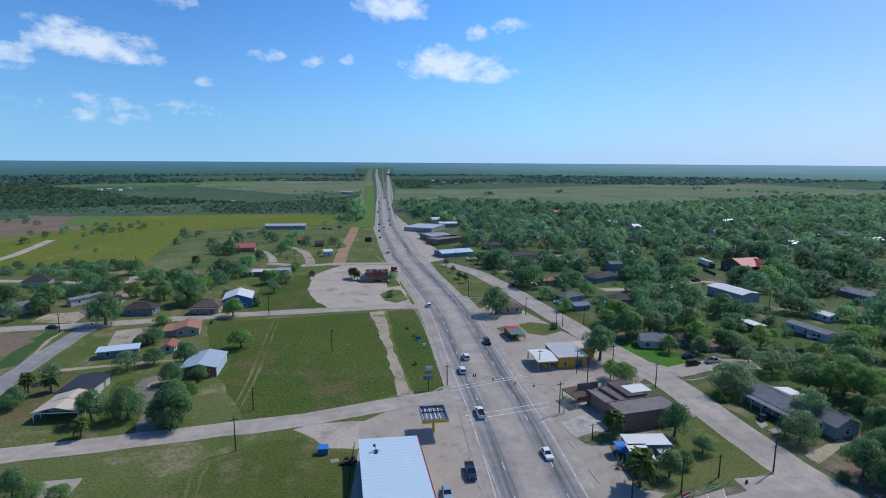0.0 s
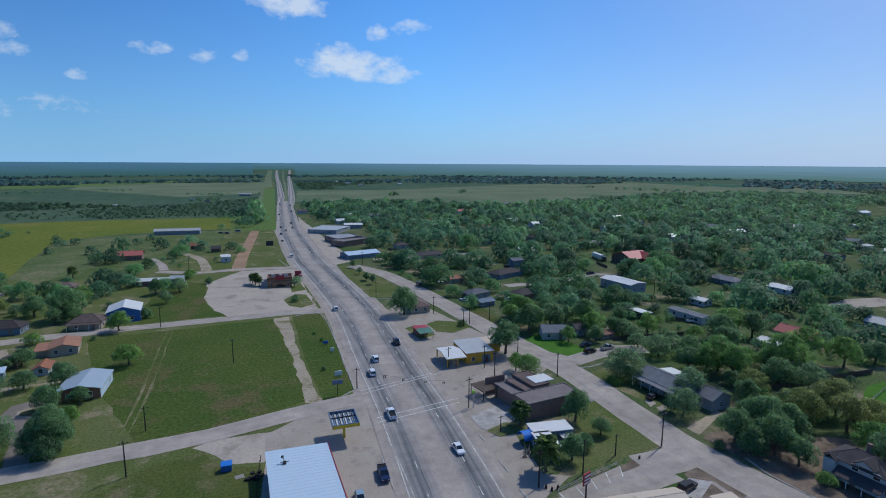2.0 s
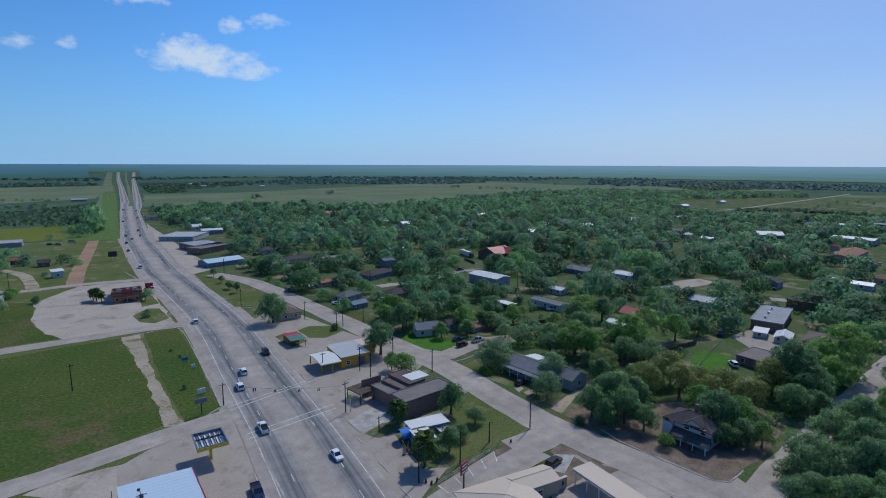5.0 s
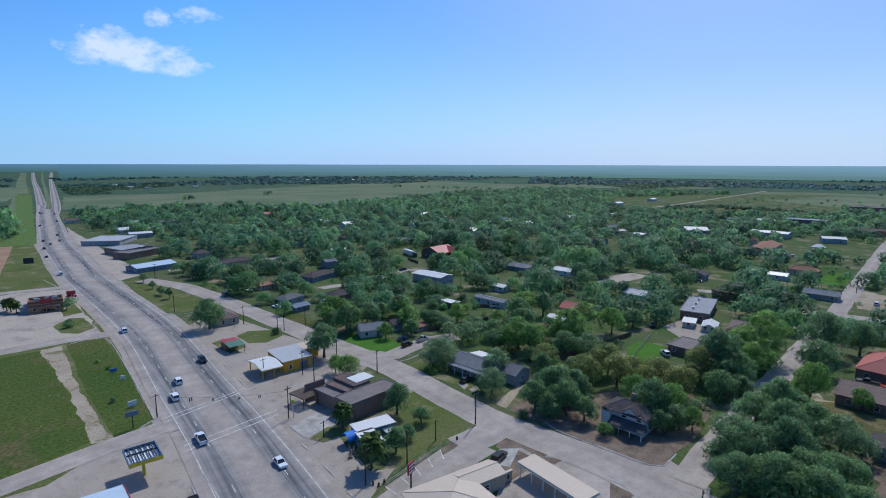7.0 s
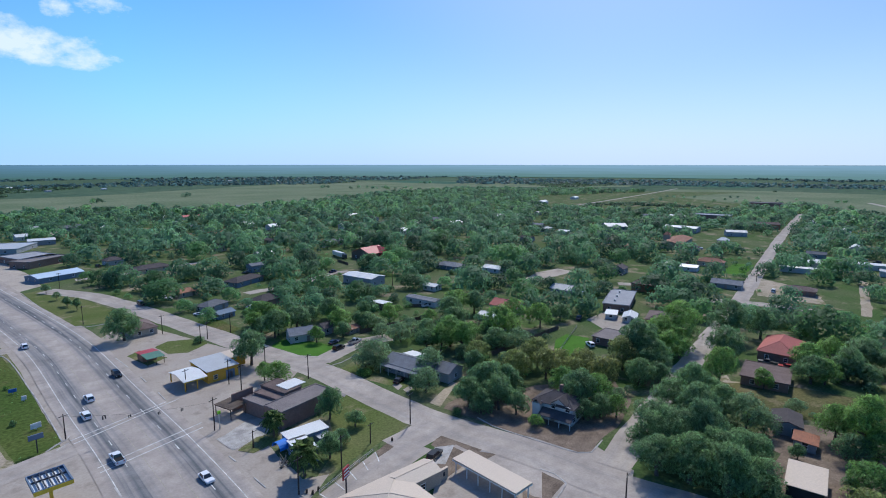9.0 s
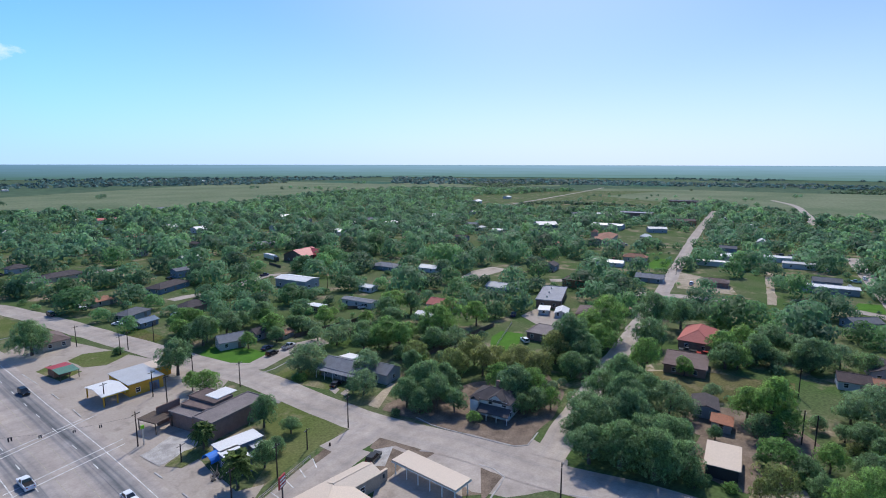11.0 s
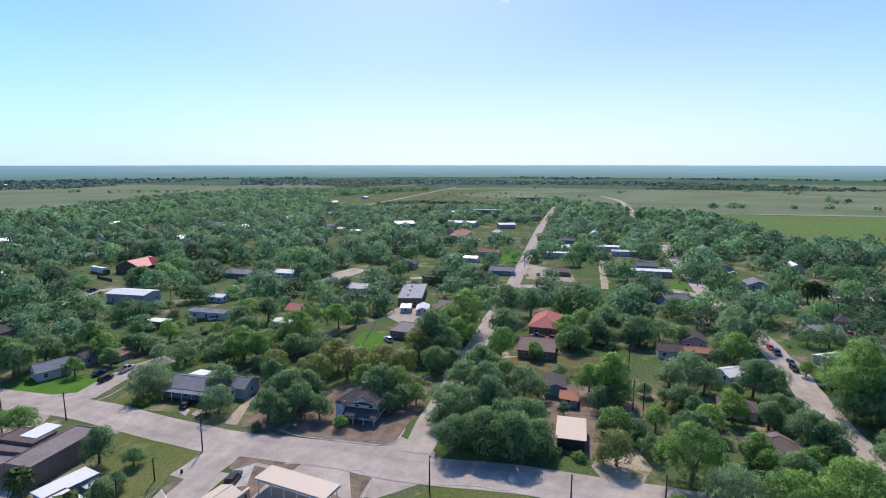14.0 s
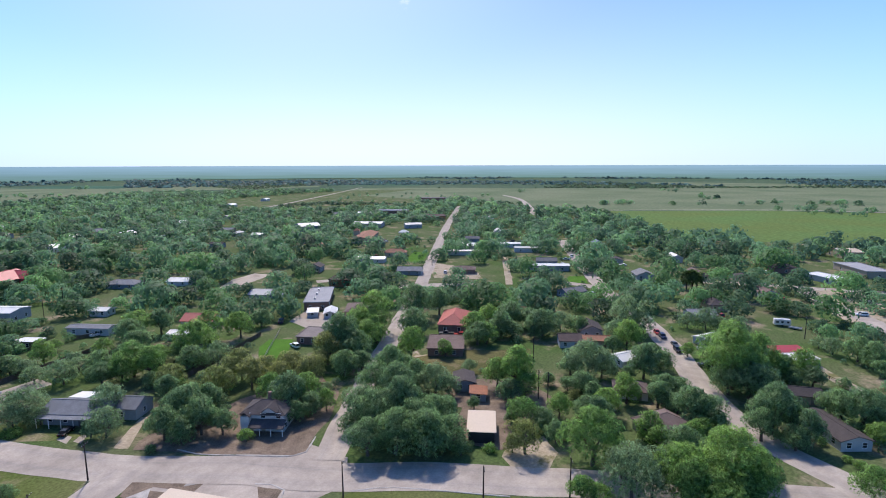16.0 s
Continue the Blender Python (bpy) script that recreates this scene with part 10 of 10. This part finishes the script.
OPEN_PLOTS = []
OPEN_PLOTS += [
    ((129.3, 252.5), (146.5, 281.9), (170.0, 277.1), (149.7, 237.1), (126.1, 223.3)),
    ((131.1, 195.5), (146.9, 213.9), (152.3, 199.3), (137.8, 180.7)),
    ((-52.8, 624.8), (-44.7, 631.8), (-9.0, 586.4), (18.1, 556.6), (26.7, 447.8), (30.0, 388.1), (40.1, 319.0), (16.0, 321.4), (-5.7, 376.7)),
    ((63.1, 182.1), (73.2, 189.9), (84.2, 171.4), (68.9, 164.2)),
    ((138.5, 117.3), (164.2, 132.1), (167.2, 121.4), (140.0, 110.1)),
    ((169.9, 60.4), (189.3, 42.5), (184.4, 29.0), (175.9, 20.0), (148.2, 18.0), (153.3, 27.2), (161.9, 43.7)),
    ((289.5, 99.4), (335.0, 117.1), (329.4, 75.0), (289.5, 64.1)),
    ((168.3, 130.9), (205.6, 142.8), (202.3, 115.9), (167.7, 103.2)),
    ((222.6, 208.7), (248.2, 222.9), (270.7, 210.8), (234.4, 199.4)),
]
OPEN_PLOTS += [
    ((152.0, 315.2), (178.1, 362.9), (187.1, 343.1), (157.4, 292.6)),
    ((154.7, 204.5), (137.4, 187.9), (157.4, 185.2)),
    ((222.1, -37.8), (281.5, -56.1), (258.4, -72.9), (207.3, -66.3)),
    ((36.2, 94.9), (71.5, 161.4), (77.2, 110.1)),
    ((20.1, 233.1), (31.3, 262.6), (65.2, 159.0), (38.2, 93.7), (29.4, 127.3)),
    ((428.8, 228.9), (541.9, 260.4), (535.7, 197.1), (431.2, 169.2)),
    ((313.4, 207.4), (322.7, 195.0), (267.9, 158.5), (262.2, 174.0)),
    ((402.6, -97.5), (437.8, -132.7), (381.5, -119.3), (362.5, -91.3)),
    ((349.4, 77.7), (378.9, 61.7), (294.4, 50.7), (289.0, 65.6)),
    ((83.4, 153.6), (71.3, 148.0), (83.6, 121.1), (86.0, 130.0)),
]
TOWN = [(38.3, 170.3), (32.0, 268.5), (2.3, 350.8), (-25.7, 543.8), (-52.4, 719.7), (-67.9, 882.4), (79.9, 886.1), (244.9, 783.1), (358.1, 856.5), (652.9, 1005.3), (893.3, 1081.3),
        (1160.6, 700.9), (812.6, 745.9), (620.7, 540.5), (660.1, 433.7), (732.9, 351.8), (965.7, 332.3), (802.6, 162.7), (745.7, 47.4), (591.4, -13.9), (511.8, -40.5), (498.9, -119.4), (524.3, -239.3),
        (420, -260), (250, -260), (140, -140), (110, -20), (100, 20), (84, 90), (70, 150)]
LEFTWOOD = [(-220.7, 215.6), (-311.1, 308.0), (-218.1, 308.5), (-170.5, 300.9), (-152.6, 311.2), (-120.7, 315.8), (-101.2, 242.0), (-117.9, 222.8), (-150.0, 215.9)]
LEFTYARDS = [(-129.4, 329.6), (-179.4, 436.1), (-136.8, 484.5), (-87.0, 441.3), (-80.3, 385.2), (-89.4, 313.7)]
SCHOOLYARD = [(753.0, 494.4), (1081.8, 589.5), (1123.7, 283.8), (830.1, 285.6), (648.5, 311.4)]
BRUSHES = [[(-286.6, 667.3), (-136.3, 695.8), (-122.6, 829.0), (-158.1, 1034.0), (-218.1, 917.9), (-352.5, 783.7)], [(-659.5, 664.6), (-286.6, 667.3), (-423.5, 921.5), (-922.3, 933.6)], [(743.0, 54.5), (588.1, -19.3), (500.0, -48.6), (479.2, -29.6), (586.0, 60.0)]]

PLAINS = [
    [(-107.5, 1276.2), (-80.7, 934.1), (83.3, 925.5), (251.1, 803.3), (685.5, 1056.1), (976.5, 1183.1), (1708.9, 2079.1), (103.5, 1310.2)],
    [(1341.4, 730.6), (1473.2, 276.5), (1599.6, -159.4), (1858.2, -946.0), (603.2, -349.7), (515.8, -40.8), (801.0, 51.1), (822.3, 539.6)],
    [(-311.2, 304.8), (-109.6, 557.8), (-131.9, 673.2), (-516.7, 619.6), (-591.1, 588.3)], [(-623.3, 1360.9), (-723.8, 1699.8), (-247.4, 1810.1), (-178.5, 1168.7)]]
near, far_t, brush = [], [], []


def scatter(poly, gap, fill, out, rmin, rmax, keep=True, seed=1, plots=True):
    r = random.Random(seed)
    xs, ys = [p[0] for p in poly], [p[1] for p in poly]
    y = min(ys)
    while y < max(ys):
        x = min(xs)
        while x < max(xs):
            px, py = x + r.uniform(-.5, .5) * gap, y + r.uniform(-.5, .5) * gap
            u, v, w = r.random(), r.uniform(rmin, rmax), r.random()
            x += gap
            dens = fill + 0.35 * noise.noise((px * .02, py * .02, 5.0))
            if u > dens or not inside(px, py, poly):
                continue
            if keep and not clear_of(px, py, v):
                continue
            if plots and any(inside(px, py, p) for p in OPEN_PLOTS):
                continue
            out.append((px, py, v, w))
        y += gap


found = []
scatter(TOWN, 11.0, 0.84, found, 3.8, 8.4, seed=3)
# smaller and looser trees among the nearer houses
found = [(x, y, v * min(1, .66 + math.hypot(x, y) / 1100), w) for x, y, v, w in found if noise.noise((x * .31, y * .31, 8)) > -.2 - math.hypot(x, y) / 700]
taken = np.array(SPOTS)
found = [f for f in found if (np.hypot(taken[:, 0] - f[0], taken[:, 1] - f[1]) > taken[:, 2] * .75 + f[2] * .55).all()]
found = [f for f in found if math.hypot(f[0], f[1]) > 425 + 30 * noise.noise((f[0] * .01, f[1] * .01, 4)) and noise.noise((f[0] * .29, f[1] * .29, 3)) > -.22]
# low growth in the yards between the tall trees
low_growth = []
scatter(TOWN, 8.0, 0.4, low_growth, 1.1, 2.7, seed=9)
low_growth = [f for f in low_growth if math.hypot(f[0], f[1]) < 440 and (np.hypot(taken[:, 0] - f[0], taken[:, 1] - f[1]) > taken[:, 2] * .8).all()]
found += LISTED + low_growth
scatter(LEFTWOOD, 8.5, 0.4, found, 1.2, 2.6, seed=4)
scatter(LEFTYARDS, 13, 0.3, found, 1.2, 2.6, seed=5)
scatter(SCHOOLYARD, 30, 0.3, found, 3.5, 5.0, seed=6)
r6 = random.Random(6)
CLUMPS = []
CLUMPS += [
    (917.1, 50.0, 6, 10),
    (928.4, 19.4, 6, 14),
    (1118.2, -127.3, 5, 12),
    (1167.1, -112.5, 3, 8),
    (929.7, -53.5, 2, 4),
    (957.8, -95.6, 2, 4),
    (967.4, -155.8, 2, 4),
    (990.4, -183.8, 3, 6),
    (1013.4, -210.8, 3, 6),
    (1006.7, -262.4, 2, 4),
    (1016.2, -288.0, 5, 14),
    (1052.2, -316.1, 3, 8),
    (1019.5, -330.5, 3, 8),
    (1467.0, 14.7, 3, 8),
    (1377.6, -65.0, 4, 20),
    (873.4, -225.1, 10, 40),
    (861.6, -267.7, 14, 60),
    (1255.9, 262.3, 3, 8),
    (-104.1, 602.3, 16, 14),
    (-126.2, 681.2, 16, 22),
    (-113.3, 714.1, 10, 14),
    (-133.7, 806.1, 8, 14),
]
CLUMPS += [
    (95.9, 1067.4, 4, 8),
    (254.7, 1166.6, 2, 5),
    (650.5, 1370.0, 3, 8),
    (663.0, 1372.0, 2, 5),
    (748.7, 1214.3, 14, 70),
    (1072.0, 1465.9, 6, 30),
    (-462.9, 592.4, 4, 10),
    (-323.2, 501.1, 12, 40),
    (-312.6, 524.1, 10, 30),
]
CLUMPS += [
    (-705.0, 1165.0, 26, 50),
    (-860.0, 1170.0, 22, 60),
    (-625.0, 1210.0, 16, 36),
    (-506.0, 1270.0, 12, 44),
    (-270.0, 1130.0, 18, 36),
    (-235.0, 965.0, 18, 34),
]
for x, y, k, spread in CLUMPS:
    for i in range(k):
        found.append((x + r6.uniform(-1, 1) * spread, y + r6.uniform(-1, 1) * spread, r6.uniform(1.9, 3.6) if x < 0 else r6.uniform(4.0, 7.0), r6.random()))
found.sort(key=lambda f: math.hypot(f[0], f[1]))
for i, (x, y, v, w) in enumerate(found):
    a = math.degrees(math.atan2(x, y))
    if len(near) < 24 and -50 < a < 125:
        near.append(i)
        k = "oak" if w < .46 else ("ash" if w < .8 else ("mesquite" if w < .93 else "brown"))
        tree(k, x, y, v / 4.9, 1.0)
    else:
        far_t.append((x, y, v, w))


def joined_trees(name, rows, seed, leaves, size, mat, label, tall=1.28, low=.04, vary=.42, flat=.12):
    """Many trees too far off to pick apart: clumped crowns and stub trunks in one mesh."""
    rs = np.random.RandomState(seed)
    shapes = []
    for q in range(9):
        lobes = crown_lobes(rs, 1.0, tall, low, 4 + q % 3)
        lobes = [(a, b, c, r * (1.3 if i else 1.15), k) for i, (a, b, c, r, k) in enumerate(lobes)]
        shapes.append(leaf_quads(rs, lobes, leaves, size, flat, .85, .0))
    chunks = []
    for x, y, v, w in rows:
        s = shapes[rs.randint(9)]
        a = rs.uniform(0, 6.28)
        R = np.array([[math.cos(a), -math.sin(a), 0], [math.sin(a), math.cos(a), 0], [0, 0, 1]])
        p = (s[:, :3] @ R.T) * np.array([v, v, v * rs.uniform(.85, 1.2)]) + np.array([x, y, rise(x, y)])
        chunks.append(np.concatenate([p, s[:, 3:] @ R.T, np.full((len(p), 1), rs.uniform(-vary, vary))], 1))
    ob = new(name, quad_mesh(name, np.concatenate(chunks), mat))
    return tagged(ob, label, "woods", kind="stuff")


mid = [f for f in far_t if math.hypot(f[0], f[1]) < 420 and f[2] > 2.75]
small = [f for f in far_t if math.hypot(f[0], f[1]) < 420 and f[2] <= 2.75]
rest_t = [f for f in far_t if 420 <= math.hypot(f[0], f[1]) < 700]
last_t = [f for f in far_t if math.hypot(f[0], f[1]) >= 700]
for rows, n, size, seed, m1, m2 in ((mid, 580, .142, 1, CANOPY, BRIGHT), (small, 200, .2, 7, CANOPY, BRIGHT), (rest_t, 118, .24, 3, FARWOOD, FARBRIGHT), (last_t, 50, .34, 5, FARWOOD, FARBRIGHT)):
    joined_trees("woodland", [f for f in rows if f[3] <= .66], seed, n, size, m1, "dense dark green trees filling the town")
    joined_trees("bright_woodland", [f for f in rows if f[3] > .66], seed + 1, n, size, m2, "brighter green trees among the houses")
for i, poly in enumerate(BRUSHES):
    scatter(poly, (6, 9, 6)[i], (.75, .36, .9)[i], brush, 1.1, 2.3, keep=False, seed=20 + i, plots=False)
# open brush country towards the horizon
rb = random.Random(31)
NB = len(brush)
while len(brush) < NB + 8000:
    a, q = radians(rb.uniform(-48, 115)), 900 * (2.2 ** rb.random())
    x, y = q * math.sin(a), q * math.cos(a)
    if noise.noise((x * .0021, y * .0021, 2.0)) < .06:
        continue
    if inside(x, y, TOWN) or any(inside(x, y, p) for p in PLAINS) or abs(x + 0.122 * y - 5) < 55:
        continue
    brush.append((x, y, rb.uniform(1.4, 3.4) * (1 + q / 5000), rb.random()))
joined_trees("brush", brush, 3, 9, .95, BRUSH, "dark green thorn brush spreading over the plain", .6, .02)
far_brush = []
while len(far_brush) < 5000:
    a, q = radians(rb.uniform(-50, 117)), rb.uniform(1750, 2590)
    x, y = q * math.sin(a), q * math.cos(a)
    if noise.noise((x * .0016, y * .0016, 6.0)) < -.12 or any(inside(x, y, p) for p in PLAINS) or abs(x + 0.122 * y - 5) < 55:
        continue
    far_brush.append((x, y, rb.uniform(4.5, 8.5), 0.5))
joined_trees("far_brush", far_brush, 4, 9, .95, HAZEBRUSH, "far horizon brush with blue haze in its leaf colour", .32, .02)

# roadside tufts: taller grass and weeds on the open lots
rg = np.random.RandomState(8)
tufts = []
for poly in ([(-74.2, 167.8), (-32.0, 227.9), (-12.5, 146.2), (-49.9, 129.0)], [(-62.0, 112.5), (-33.3, 121.1), (-19.6, 113.1), (-22, 70), (-70, 75)], [(-23.4, 230.0), (-12.3, 233.1), (1.0, 152.0), (-7.2, 145.1)]):
    xs, ys = [p[0] for p in poly], [p[1] for p in poly]
    for i in range(700):
        x, y = rg.uniform(min(xs), max(xs)), rg.uniform(min(ys), max(ys))
        if noise.noise((x * .12, y * .12, 1)) > .12 and inside(x, y, poly):
            tufts.append((x, y, rg.uniform(.1, .3), 0.5))
joined_trees("weeds", tufts, 5, 10, .7, BRIGHT, "scattered weeds in the grass lots", .9)
